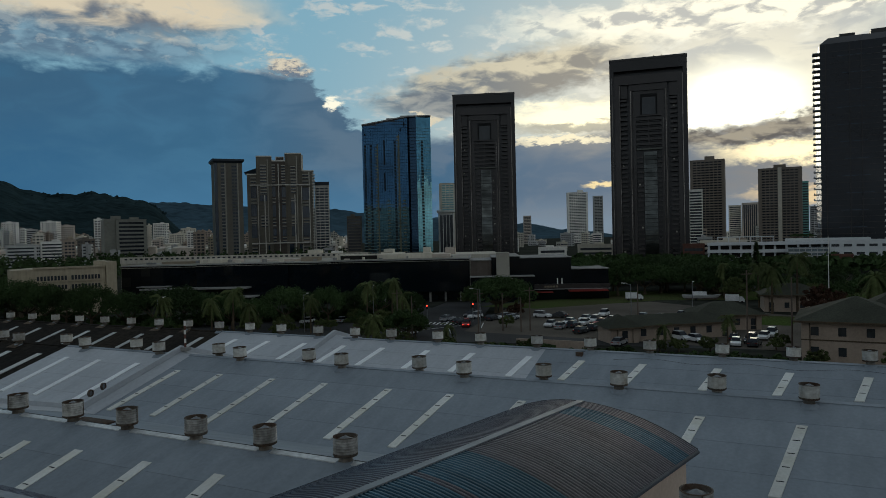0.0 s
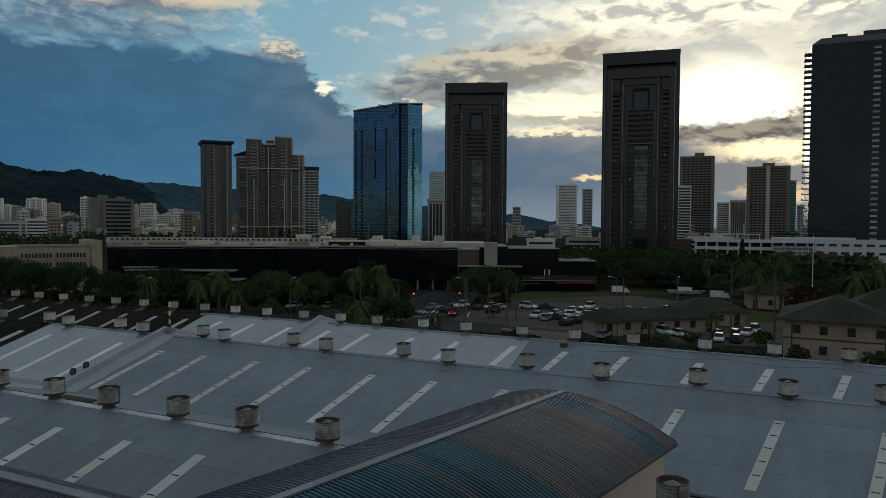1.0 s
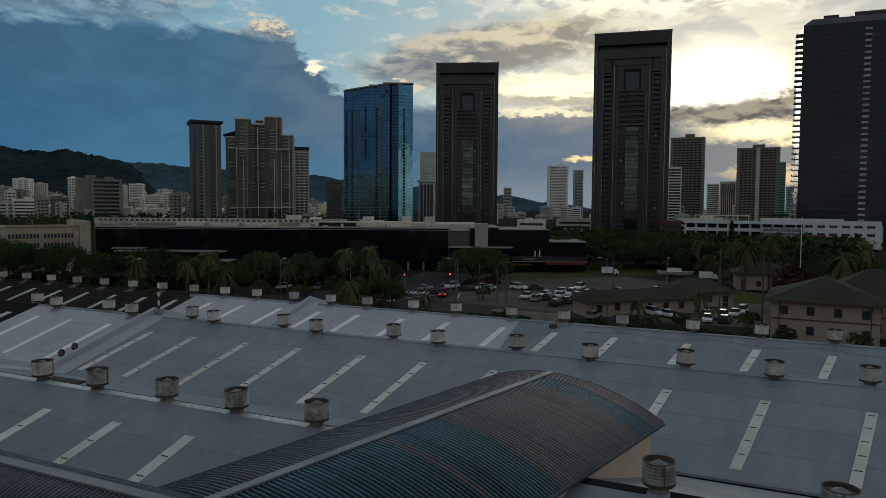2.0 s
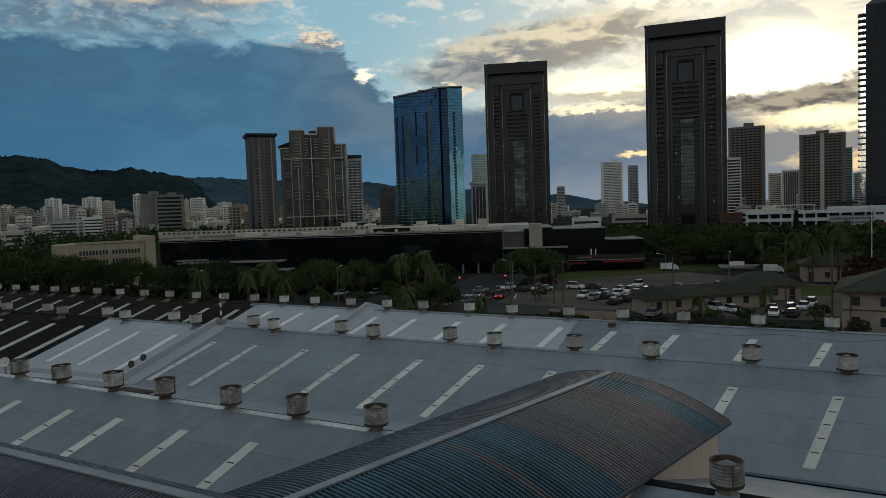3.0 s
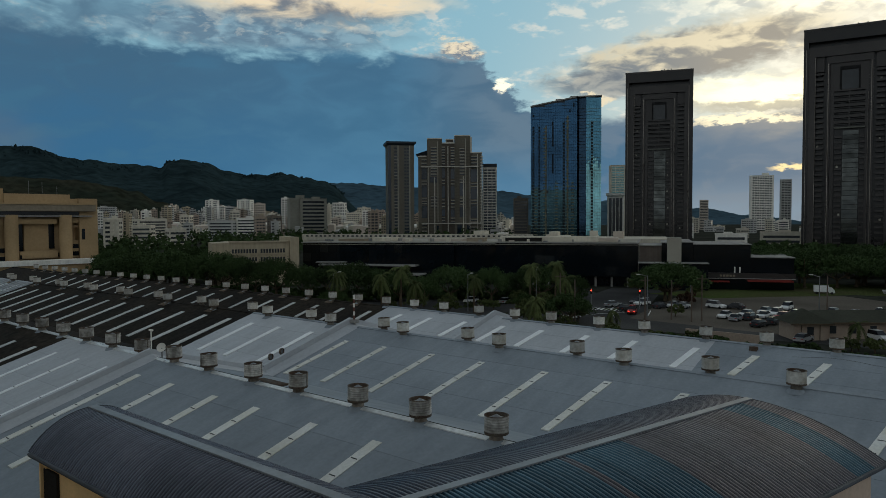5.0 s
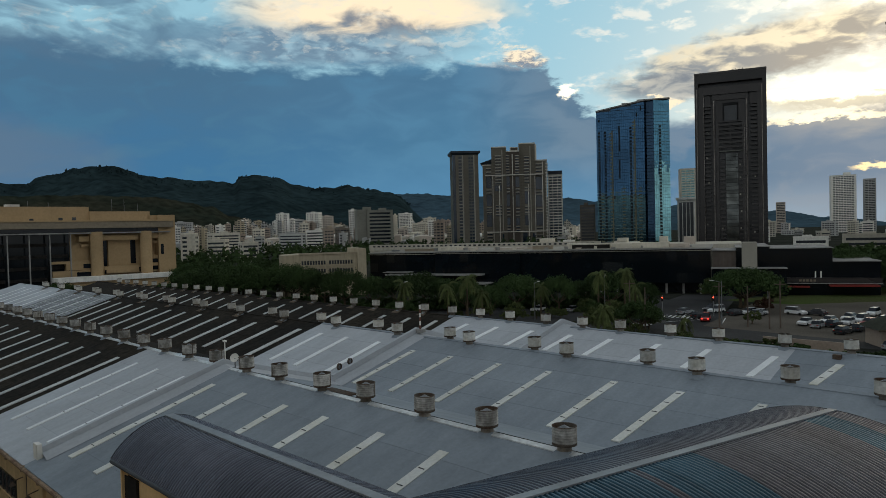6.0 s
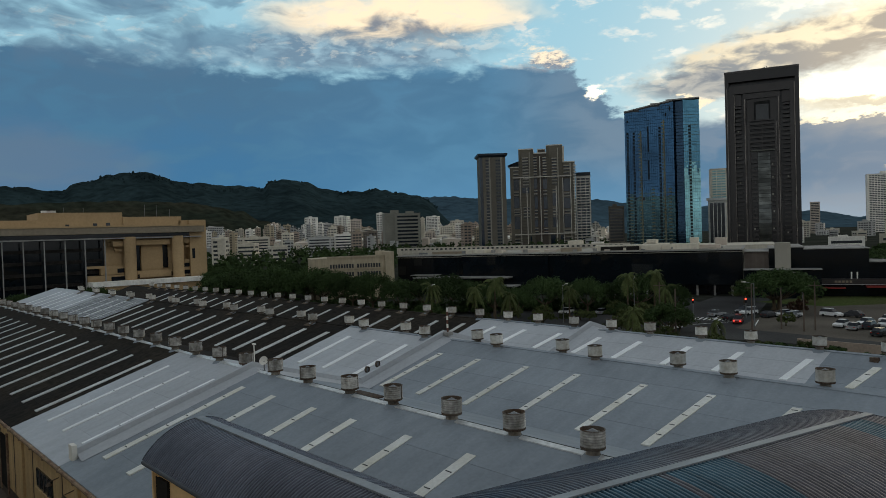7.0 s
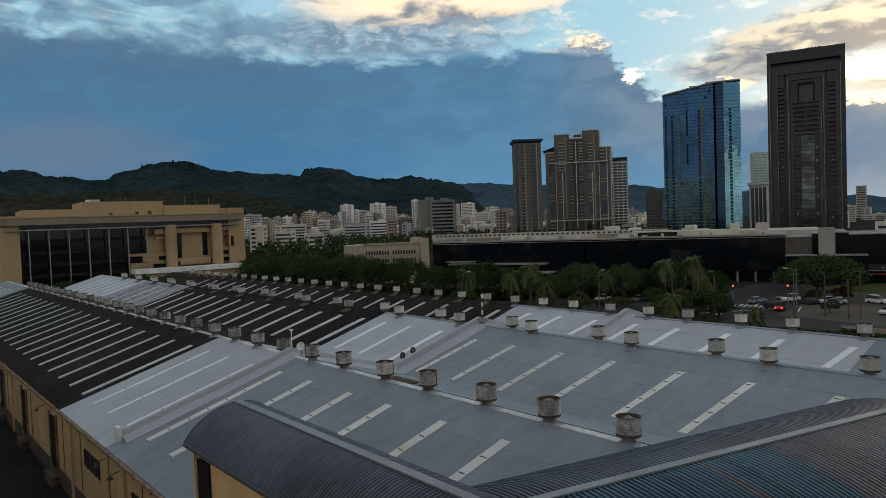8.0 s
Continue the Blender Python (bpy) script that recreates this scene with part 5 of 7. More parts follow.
# stacks of balcony bars, a dark strip below each standing in for its shade
for u0, u1, y0, spans in ((278, 312, 0.7, ((96, 262), (372, 440))), (338, 358, 2.2, ((92, 200), (276, 312), (386, 442), (486, 520))), (390, 412, 2.2, ((92, 200), (276, 312), (386, 442), (486, 520))), (440, 468, 0.7, ((96, 250), (270, 298), (372, 426))), (504, 540, 3.6, ((134, 206), (286, 320), (382, 416), (488, 520), (530, 585))), (226, 256, 3.6, ((166, 204), (286, 320), (386, 428), (530, 585)))):
    for v0, v1 in spans:
        n = max(2, round((v1 - v0) / 16.5))
        for k in range(n):
            v = v0 + (v1 - v0) * (k + 0.3) / n
            tower_piece("balcony", u0, u1, v, v + 5.5, y0 - 0.6, y0 + 0.5, "tower_sill")
            tower_piece("balcony_shade", u0 + 1, u1 - 1, v + 5.6, v + 11, y0 - 0.05, y0 + 0.4, "recess_glass")
# shallow brown piers and the fine floor lines between them
for u in (266, 318, 330, 418, 430, 474, 488):
    tower_piece("pier", u - 2.4, u + 2.4, 70 if u < 340 else 46, 520, 0.6, 1.1, "tower_sill" if u in (318, 474) else "tower_brown")
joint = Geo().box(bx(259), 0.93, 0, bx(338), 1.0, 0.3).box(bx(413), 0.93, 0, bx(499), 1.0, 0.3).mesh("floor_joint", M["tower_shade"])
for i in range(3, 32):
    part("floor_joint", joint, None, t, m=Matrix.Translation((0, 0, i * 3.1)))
# the pale frame lines
for u, v0, v1, y0 in ((375, 92, 585, 1.9), (300, 268, 588, 0.5), (461, 256, 588, 0.5), (541, 128, 588, 3.3), (562, 128, 588, 3.3), (264, 210, 588, 0.5), (498, 210, 588, 0.5)):
    slim_ = 1.6 if u in (264, 498, 562) else 2.3
    tower_piece("frame_rib", u - slim_, u + slim_, v0, v1, y0, y0 + 1.2, "pale_frame")
for u0, u1, v in ((222, 546, 207), (226, 570, 524)):
    for k in range(6):
        a_, b_ = u0 + (u1 - u0) * k / 6, u0 + (u1 - u0) * (k + 1) / 6
        part("frame_band", Geo().box(bx(a_), 0.2, bz(385, v) - 0.45, bx(b_) - 0.02, 4.2, bz(385, v) + 0.45), M["pale_frame"], t)
# edge balconies seen against the sky
edge_bar = Geo().box(bx(556), 3.0, 0, bx(573), 12, 0.8).mesh("balcony", M["pale_frame"])
for i in range(3, 29):
    part("balcony", edge_bar, None, t, m=Matrix.Translation((0, 0, i * 3.1)))

t = building(36.35, 780, 15.6, 20, 78, "white_wall", 25, "slabs", 0, False, "pale slab-banded apartment tower beside the brown block", "apartment_tower", glass="recess_glass")
part("dark_crown", Geo().box(-7.9, -0.9, 78.9, 7.9, 20, 82.4), M["cap_slate"], t)
for x in (-7.4, -2.6, 2.6, 7.4):
    part("fin", Geo().box(x - 0.3, -1.3, 3, x + 0.3, -0.9, 78.5), M["white_wall"], t)
building(33.85, 750, 15.5, 18, 43, "tower_brown", 13, "slabs", 0, True, "small dark brown apartment block in front of the glass tower")
building(26.3, 900, 18, 20, 87, "beige_wall", 28, "grid", 6, False, "pale glazed tower partly hidden by the granite tower", "apartment_tower", glass="blue_lit")
t = building(26.45, 760, 17, 18, 45, "white_wall", 12, "ribs", 0, False, "white framed block with a flat oversailing roof")
part("roof", Geo().box(-10, -1.5, 45.9, 10, 19, 48.2), M["white_wall"], t)
building(28.2, 800, 10, 12, 22, "pink_wall", 6, "bands", 0, True)
t = building(15.95, 1450, 40, 30, 101, "white_wall", 32, "grid", 5, True, "pale grey twin apartment tower in the distance", "apartment_tower")
building(14.35, 1500, 19, 22, 95, "grey_wall", 30, "grid", 5, False, "slim grey distant apartment tower", "apartment_tower")
building(6.25, 900, 38.5, 30, 103, "brown_wall", 33, "grid", -3, True, "dark patterned apartment tower with a glazed crown", "apartment_tower", glass="dark_glass")
building(7.1, 800, 14, 18, 63, "white_wall", 20, "slabs", 0, False, "white balconied apartment block beside the granite tower", "apartment_tower")
building(4.35, 1300, 20, 26, 60, "beige_wall", 18, "bands", 0, False)
building(3.3, 1280, 26, 26, 63, "pink_wall", 18, "ribs", 0, False, "tan and brown ribbed apartment block")
t = building(1.3, 900, 45.5, 30, 89, "brown_wall", 28, "grid", -2, True, "broad brown apartment tower with a pale centre rib", "apartment_tower", glass="dark_glass")
part("centre_rib", Geo().box(-2, -0.8, 0, 2, 0.2, 90), M["beige_wall"], t)
building(-0.35, 950, 7, 16, 75, "teal", 24, "bands", 0, False, "narrow teal apartment block")
building(-1.1, 1400, 24, 26, 57, "grey_wall", 17, "grid", 0, False)
building(19.95, 1500, 16.5, 16, 58, "pink_wall", 18, "bands", 0, False, "lone brownish tower in the far haze")
t = building(50.45, 900, 33, 36, 48, "office_olive", 10, "bands", 8, True, "olive-grey office block with deep dark window bands", "office_building", inset=0.1, glass="dark_glass")
part("side_wing", Geo().box(-28.5, 3, 0, -16.6, 36, 49.5), M["office_olive"], t)
part("stair_head", Geo().box(-20, 8, 49.5, -10, 18, 53), M["office_olive"], t)


def far_block(az, d, w, dep, h, wall, glass="window", turn=0.0, style="cells", label="", z0=0.0):
    """A distant block: walls, its many small windows in one mesh, a parapet and roof plant."""
    t = thing("city_building", label or "distant concrete city block with rows of small windows", "building", m=facing(az, d, turn, z0))
    part("wall", Geo().box(-w / 2, 0, -4, w / 2, dep, h), M[wall], t)
    n, fh = max(2, int(h / 3.1)), h / (max(2, int(h / 3.1)) + 0.5)
    k = max(2, int(w / 3.3))
    cell = w * 0.88 / k
    g = Geo()
    for i in range(n):
        z = fh * (i + 0.45)
        if style == "bands":
            g.box(-w * 0.44, -0.1, z, w * 0.44, 0.1, z + fh * 0.46)
        else:
            for j in range(k):
                if style == "cells" or j % 3 != 1:
                    x = -w * 0.44 + cell * (j + 0.16)
                    g.box(x, -0.1, z, x + cell * 0.68, 0.1, z + fh * 0.5)
        for y in (dep * 0.15, dep * 0.55):
            g.box(w / 2 - 0.1, y, z, w / 2 + 0.1, y + dep * 0.28, z + fh * 0.5).box(-w / 2 - 0.1, y, z, -w / 2 + 0.1, y + dep * 0.28, z + fh * 0.5)
    tagged(part("glazing", g, M[glass], t), kind="stuff")
    if style == "balconies":
        g = Geo()
        for i in range(1, n + 1):
            g.box(-w * 0.17, -1.1, fh * i, w * 0.17, -0.02, fh * i + 1.1)
        tagged(part("balcony_bay", g, M[wall], t), kind="stuff")
    part("parapet", Geo().box(-w / 2 - 0.1, -0.1, h, w / 2 + 0.1, 0.3, h + 0.8).box(-w / 2 - 0.1, dep - 0.3, h, w / 2 + 0.1, dep + 0.1, h + 0.8).box(-w / 2 - 0.1, 0.3, h, -w / 2 + 0.3, dep - 0.3, h + 0.8).box(w / 2 - 0.3, 0.3, h, w / 2 + 0.1, dep - 0.3, h + 0.8), M[wall], t)
    a = rng.uniform(-0.3, 0.05) * w
    part("roof_plant", Geo().box(a, dep * 0.3, h, a + w * 0.24, dep * 0.6, h + 2.6).box(a + w * 0.26, dep * 0.35, h, a + w * 0.34, dep * 0.5, h + 1.5), M[wall], t)
    return t


for az, d, w, h, wall, style, label in (
        (57.99, 1250, 18, 56, "white_wall", "balconies", "white apartment slab with dark window rows below the hills"),
        (55.81, 1300, 24, 58, "white_wall", "balconies", "white apartment block with a stepped roof below the hills"),
        (54.78, 1330, 27, 52, "pink_wall", "cells", "brownish apartment block behind the white one"),
        (48.49, 1500, 26, 58, "white_wall", "cells", "pale apartment block on the rise behind the city"),
        (46.41, 1250, 21, 43, "beige_wall", "balconies", "tan apartment tower with dark balcony recesses"),
        (47.33, 1150, 23, 33, "beige_wall", "cells", "beige apartment block among lower roofs"),
        (65.19, 520, 9.5, 22.5, "beige_wall", "balconies", "white stair-stepped apartment block by the trees"),
        (63.17, 600, 14, 17.5, "beige_wall", "bands", "low beige office block by the trees"),
        (60.59, 560, 12, 15, "beige_wall", "bands", "low white block with a blank end wall"),
        (62.37, 800, 30, 23, "beige_wall", "bands", "long pale low-rise with shaded window bands"),
        (57.54, 800, 26, 21, "grey_wall", "bands", "low grey glazed office block"),
        (55.57, 820, 22, 24, "white_wall", "bands", "low white and grey office block"),
        (53.27, 850, 12, 26, "brown_wall", "cells", "small dark brown block"),
        (65.6, 1350, 36, 46, "grey_wall", "cells", "grey apartment block at the hill's foot"),
        (64.06, 1300, 29, 34, "white_wall", "cells", "pale apartment block at the hill's foot"),
        (52.7, 1000, 9, 52, "white_wall", "cells", "slim white apartment tower beside the grey offices"),
        (49.35, 980, 8, 43, "beige_wall", "balconies", "slim tan apartment tower beside the grey offices")):
    far_block(az, d, w, 18, h, wall, "window", rng.uniform(-22, 22), style, label)

# ---- the fill of the city between the towers and the hills ----
tones = ("white_wall", "beige_wall", "stucco", "stucco", "pink_wall", "grey_wall", "tower_sill", "wing_wall", "grey_wall")
mass, mass_tone = Geo(), []


def mass_block(az, d, w, dep, h, wall, turn):
    """A block of the furthest city, walls and window rows joined into one mesh with the others."""
    q = facing(az, d, turn)
    n0 = len(mass.f)
    mass.box(-w / 2, 0, -4, w / 2, dep, h, q).box(-w * 0.2, dep * 0.3, h, w * 0.12, dep * 0.6, h + 2.4, q)
    mass_tone.extend([wall] * (len(mass.f) - n0))
    n0 = len(mass.f)
    n = max(2, int(h / 3.1))
    cells = max(2, int(w / 4.5))
    for i in range(n):
        z = h * (i + 0.35) / n
        for j in range(cells):
            x = -w * 0.46 + w * 0.92 * j / cells
            mass.add([(x + 0.4, -0.12, z), (x + w * 0.92 / cells - 0.4, -0.12, z), (x + w * 0.92 / cells - 0.4, -0.12, z + h * 0.5 / n), (x + 0.4, -0.12, z + h * 0.5 / n)], [(0, 1, 2, 3)], q)
        for sx in (-1, 1):
            mass.add([(sx * (w / 2 + 0.1), dep * 0.2, z), (sx * (w / 2 + 0.1), dep * 0.8, z), (sx * (w / 2 + 0.1), dep * 0.8, z + h * 0.45 / n), (sx * (w / 2 + 0.1), dep * 0.2, z + h * 0.45 / n)], [(0, 1, 2, 3)], q)
    mass_tone.extend(["window"] * (len(mass.f) - n0))


for i in range(340):
    az = rng.uniform(34.5, 76)
    d = rng.uniform(700, 1300) if i < 100 else rng.uniform(1200, 2000)
    if 48.8 < az < 52.9 and d < 960:
        d += 300
    top = 21 + d * math.tan(radians(rng.choice((-0.7, -0.45, -0.25, -0.05, 0.15, 0.35, 0.6)) + rng.uniform(-0.2, 0.2)))
    h = max(7.0, min(top, 44))
    if i < 100:
        far_block(az, d, rng.uniform(4, 9) + d * 0.002, rng.uniform(9, 16), h, rng.choice(tones), "window", rng.uniform(-25, 25), rng.choice(("cells", "cells", "bands", "balconies")))
    else:
        mass_block(az, d, rng.uniform(3, 9) + d * 0.0018, rng.uniform(9, 16), h, rng.choice(tones), rng.uniform(-30, 30))
for i in range(42):
    az = rng.uniform(-2.5, 24)
    d = rng.uniform(640, 1900) if az > 4 else rng.uniform(900, 1900)
    h = max(7.0, min(21 + d * math.tan(radians(rng.uniform(-1.2, 0.2))), 30))
    far_block(az, d, rng.uniform(6, 16) + d * 0.003, 16, h, rng.choice(("white_wall", "grey_wall", "beige_wall", "stucco")), "window", rng.uniform(-20, 20), rng.choice(("cells", "bands", "balconies")))
for i in range(230):
    az = rng.uniform(50.5, 72)
    d = rng.uniform(1150, 1750)
    peak = 0.95 if az < 56 else 1.25 if az < 63 else 0.9
    h = 21 + d * math.tan(radians(peak * rng.random() ** 1.8))
    if i < 40:
        far_block(az, d, rng.uniform(4, 11) + d * 0.003, 12, h, rng.choice(tones), "window", rng.uniform(-30, 30), rng.choice(("cells", "bands", "balconies", "cells")), "pale apartment block climbing the foot of the hills")
    else:
        mass_block(az, d, rng.uniform(3, 9) + d * 0.002, 12, h, rng.choice(tones), rng.uniform(-35, 35))
for i in range(22):
    d = rng.uniform(1050, 1500)
    far_block(rng.uniform(44.3, 49.3), d, rng.uniform(7, 13), 12, 21 + d * math.tan(radians(rng.uniform(0.0, 0.85))), rng.choice(("beige_wall", "stucco", "white_wall", "beige_wall", "pink_wall")), "window", rng.uniform(-25, 25), rng.choice(("cells", "balconies")), "slim tan apartment tower among lower city blocks")
kinds_ = sorted(set(mass_tone))
me = mass.mesh("far_city", M[kinds_[0]])
for k_ in kinds_[1:]:
    me.materials.append(M[k_])
me.polygons.foreach_set("material_index", [kinds_.index(k_) for k_ in mass_tone])
tagged(part("far_city", me, None), "crowded pale and tan apartment blocks below the hills", "buildings", kind="stuff")

# low roofs packed between them, too many to count
g = Geo()
for i in range(900):
    az, d = rng.uniform(34.5, 78), rng.uniform(900, 2100)
    x, y = bearing(az, d)
    w, dep, h = rng.uniform(4, 9), rng.uniform(4, 7), rng.uniform(6, 16) + (d - 900) * 0.010
    q = pose(x, y, 0, 0, 0, az + rng.uniform(-40, 40))
    g.box(-w, -dep, 0, w, dep, h, q)
    g.add([(-w - 0.4, -dep - 0.4, h), (w + 0.4, -dep - 0.4, h), (w + 0.4, dep + 0.4, h), (-w - 0.4, dep + 0.4, h), (-w * 0.5, 0, h + 2), (w * 0.5, 0, h + 2)], [(0, 1, 5, 4), (1, 2, 5), (2, 3, 4, 5), (3, 0, 4)], q)
me = g.mesh("low_rise_roofs", M["beige_wall"])
for k in ("white_wall", "grey_wall", "tower_sill", "pink_wall"):
    me.materials.append(M[k])
me.polygons.foreach_set("material_index", [(i // 10) * 7919 % 5 for i in range(len(me.polygons))])
tagged(part("low_rise_roofs", me, None), "crowded pale low-rise houses and flats toward the hills", "houses", kind="stuff")

# ---- hills ----
CREST = ((44.9, 1.6), (47.4, 2.07), (49.7, 3.15), (51.5, 3.5), (53.1, 3.8), (54.2, 3.55), (56, 3.65), (56.9, 3.8), (58.7, 4.45), (60, 4.68), (61.2, 4.62), (61.8, 4.05), (63.6, 4.15), (67.3, 4.45),
         (70.4, 5.3), (72.4, 5.1), (74.7, 4.5), (76, 3.85), (79.3, 4.2), (81, 4.7), (84, 4.3), (90, 4.0), (100, 3.0))


def crest(az, rows):
    for (a, e), (b, f) in zip(rows, rows[1:]):
        if a <= az <= b:
            k = (az - a) / (b - a)
            return e + (f - e) * k * k * (3 - 2 * k)
    return rows[-1][1] if az > rows[-1][0] else rows[0][1]


def hill(name, label, rows, a0, a1, d0, d1, material, rough, power):
    na, nd = int((a1 - a0) / 0.12), 26
    vs, fs = [], []
    for i in range(na + 1):
        az = a0 + (a1 - a0) * i / na
        fade = min(1.0, (az - a0) / 3 + 0.02, (a1 - az) / 3 + 0.02)
        hgt = 21 + d1 * math.tan(radians(crest(az, rows))) + d1 * 0.0011 * noise.fractal(Vector((az * 1.1, 3.3, 0.5)), 1.0, 2.0, 4)
        for j in range(nd + 1):
            k = j / nd
            d = d0 + (d1 - d0) * k
            x, y = bearing(az, d)
            spur = noise.fractal(Vector((x * 0.0022, y * 0.0022, 1.7)), 1.0, 2.0, 4) * 0.30 * math.sin(math.pi * k)
            wood = noise.noise(Vector((x * 0.03, y * 0.03, 0.3))) * rough * k
            vs.append((x, y, max(-2.0, hgt * fade * max(0.0, k ** power + spur * k) + wood)))
        x, y = bearing(az, d1 * 1.05)
        vs.append((x, y, -5))
    m = nd + 2
    fs = [(i * m + j, i * m + j + 1, i * m + m + j + 1, i * m + m + j) for i in range(na) for j in range(m - 1)]
    tagged(part(name, Geo().add(vs, fs), M[material], smooth=True), label, "hill", kind="structure")


hill("hill", "dark wooded ridge behind the city", CREST, 45.5, 104, 1650, 3300, "hill", 9.0, 1.5)
hill("hill_far", "wooded ridge further inland, its blue haze put into the colour", ((14, 0.25), (17, 0.3), (20.5, 0.85), (26, 1.4), (30, 1.7), (33.2, 2.0), (35.9, 2.4), (40, 2.5), (44.9, 2.75), (47, 3.0), (49.7, 3.0), (52, 2.6), (58, 2.2)), 13, 58, 2900, 4300, "hill_far", 7.0, 1.2)
hill("hill_spur", "dry brown-green spur running down to the city", ((56, 0.2), (59.7, 0.8), (61.9, 1.45), (63.6, 2.2), (65.1, 2.65), (67.4, 2.9), (69.9, 3.15), (75, 3.1), (80.4, 2.95), (84, 2.7), (92, 2.2), (100, 1.5)), 56, 100, 1380, 1700, "hill_brown", 4.0, 0.9)
# trees that break the crest lines
vs, fs = [], []
tuft = [(0.5, 0, 0), (-0.25, 0.43, 0), (-0.25, -0.43, 0), (0.62, 0.1, 0.5), (-0.35, 0.5, 0.45), (-0.3, -0.55, 0.55), (0.05, 0.02, 1.0)]
tuft_f = [(0, 1, 4, 3), (1, 2, 5, 4), (2, 0, 3, 5), (3, 4, 6), (4, 5, 6), (5, 3, 6)]
for i in range(900):
    az = rng.uniform(48, 90)
    d = 3300 - abs(rng.gauss(0, 60))
    x, y = bearing(az, d)
    z = 21 + 3300 * math.tan(radians(crest(az, CREST))) * ((d - 1650) / 1650) ** 1.5 - 6
    s = rng.uniform(3, 7) * (1.7 if rng.random() < 0.06 else 1.0)
    k = len(vs)
    vs += [(x + p[0] * s * 1.1, y + p[1] * s * 1.1, z + p[2] * s * 1.5) for p in tuft]
    fs += [tuple(k + j for j in f) for f in tuft_f]
tagged(part("crest_trees", Geo().add(vs, fs), M["hill"]), "trees standing along the crest of the ridge", "trees", kind="stuff")
# houses scattered over the lower slopes
house = Geo().box(-6, -4, -8, 6, 4, 2.6).add([(-6.6, -4.6, 2.6), (6.6, -4.6, 2.6), (6.6, 4.6, 2.6), (-6.6, 4.6, 2.6), (-3, 0, 4.4), (3, 0, 4.4)], [(0, 1, 5, 4), (1, 2, 5), (2, 3, 4, 5), (3, 0, 4)])
hmesh = [house.mesh("hill_house", M[k]) for k in ("white_wall", "beige_wall", "grey_wall")]
for i in range(120):
    az, k = (rng.gauss(47.9, 0.45), rng.uniform(0.30, 0.62)) if i % 3 else (rng.uniform(52, 60), rng.uniform(0.08, 0.24))
    d = 1650 + 1650 * k
    x, y = bearing(az, d)
    spur = noise.fractal(Vector((x * 0.0022, y * 0.0022, 1.7)), 1.0, 2.0, 4) * 0.30 * math.sin(math.pi * k)
    fade = max(0.02, min(1.0, (az - 45.5) / 3 + 0.02))
    z = (21 + 3300 * math.tan(radians(crest(az, CREST)))) * fade * max(0.0, k ** 1.5 + spur * k) + 3
    tagged(part("hill_house", rng.choice(hmesh), None, m=pose(x, y, z, 0, 0, rng.uniform(0, 180)) @ Matrix.Scale(rng.uniform(0.32, 0.62), 4)), "small pale house on the wooded hillside", "house", "hillside houses")

# ---- the long black glass office block across the road ----
t = thing("office_block", "long low black glass office block with a pale roof edge", "office building")
L, R_ = Vector((-195, 160)), Vector((-94, 204.6))
run = (R_ - L).normalized()
back = Vector((-run.y, run.x))


def along(s, b):
    p = L + run * s + back * b
    return p.x, p.y


def oblong(g, s0, s1, b0, b1, z0, z1):
    return g.prism([along(s0, b0), along(s1, b0), along(s1, b1), along(s0, b1)], z0, z1)


LEN = (R_ - L).length
for i, (s0, s1, b0, zt) in enumerate(((-4.0, 22, 2.0, 13.2), (22, 52, 0.0, 13.4), (52, 66, 1.2, 13.3), (66, LEN, 0.0, 13.5))):
    part("glass_wall", oblong(Geo(), s0, s1, b0, 42, 0.0 if i != 3 else 3.2, zt), M["black_glass"], t)
    part("roof_edge", oblong(Geo(), s0 - 0.3, s1 + 0.3, b0 - 0.7, 42.5, zt, zt + 0.26), M["concrete"], t)
    part("roof_membrane", oblong(Geo(), s0 + 0.4, s1 - 0.4, b0 + 0.3, 42, zt + 0.33, zt + 0.36), M["tower_sill"], t)
    n = int((s1 - s0) / 3.0)
    turn_ = math.degrees(math.atan2(run.y, run.x))
    wide = (s1 - s0) / n
    pane = Geo().box(-wide / 2 + 0.04, -0.05, 0.05, wide / 2 - 0.04, 0.0, 3.1).mesh("glass_pane", M["black_glass"])
    dull = Geo().box(-wide / 2 + 0.04, -0.05, 0.05, wide / 2 - 0.04, 0.0, 3.1).mesh("glass_pane", M["smoke_glass"])
    for k in range(n):
        for z in (3.3, 6.6, 9.9):
            x_, y_ = along(s0 + wide * (k + 0.5), b0 - 0.06)
            part("glass_pane", dull if rng.random() < 0.1 else pane, None, t, m=pose(x_, y_, z, rng.uniform(-0.5, 0.5), 0, turn_ + rng.uniform(-0.6, 0.6)))
    for z in (6.4, 9.7):
        part("transom", oblong(Geo(), s0, s1, b0 - 0.16, b0 - 0.07, z, z + 0.16), M["black_glass"], t)
    part("soffit_line", oblong(Geo(), s0, s1, b0 - 0.55, b0 - 0.1, zt - 0.5, zt - 0.36), M["tower_sill"], t)
part("canopy", oblong(Geo(), 3, 13, -2.2, 2, 6.5, 6.8), M["concrete"], t)
part("canopy", oblong(Geo(), 5, 40, -4.6, -0.2, 5.75, 6.2), M["concrete"], t)
part("canopy_soffit", oblong(Geo(), 5.2, 39.8, -4.2, -0.3, 5.55, 5.74), M["gap"], t)
part("entrance_canopy", oblong(Geo(), 34, 43, -8.0, -1.0, 3.1, 3.5), M["concrete"], t)
for s_ in (34.6, 42.4):
    part("canopy_post", oblong(Geo(), s_, s_ + 0.4, -7.6, -7.2, 0, 3.1), M["concrete"], t)
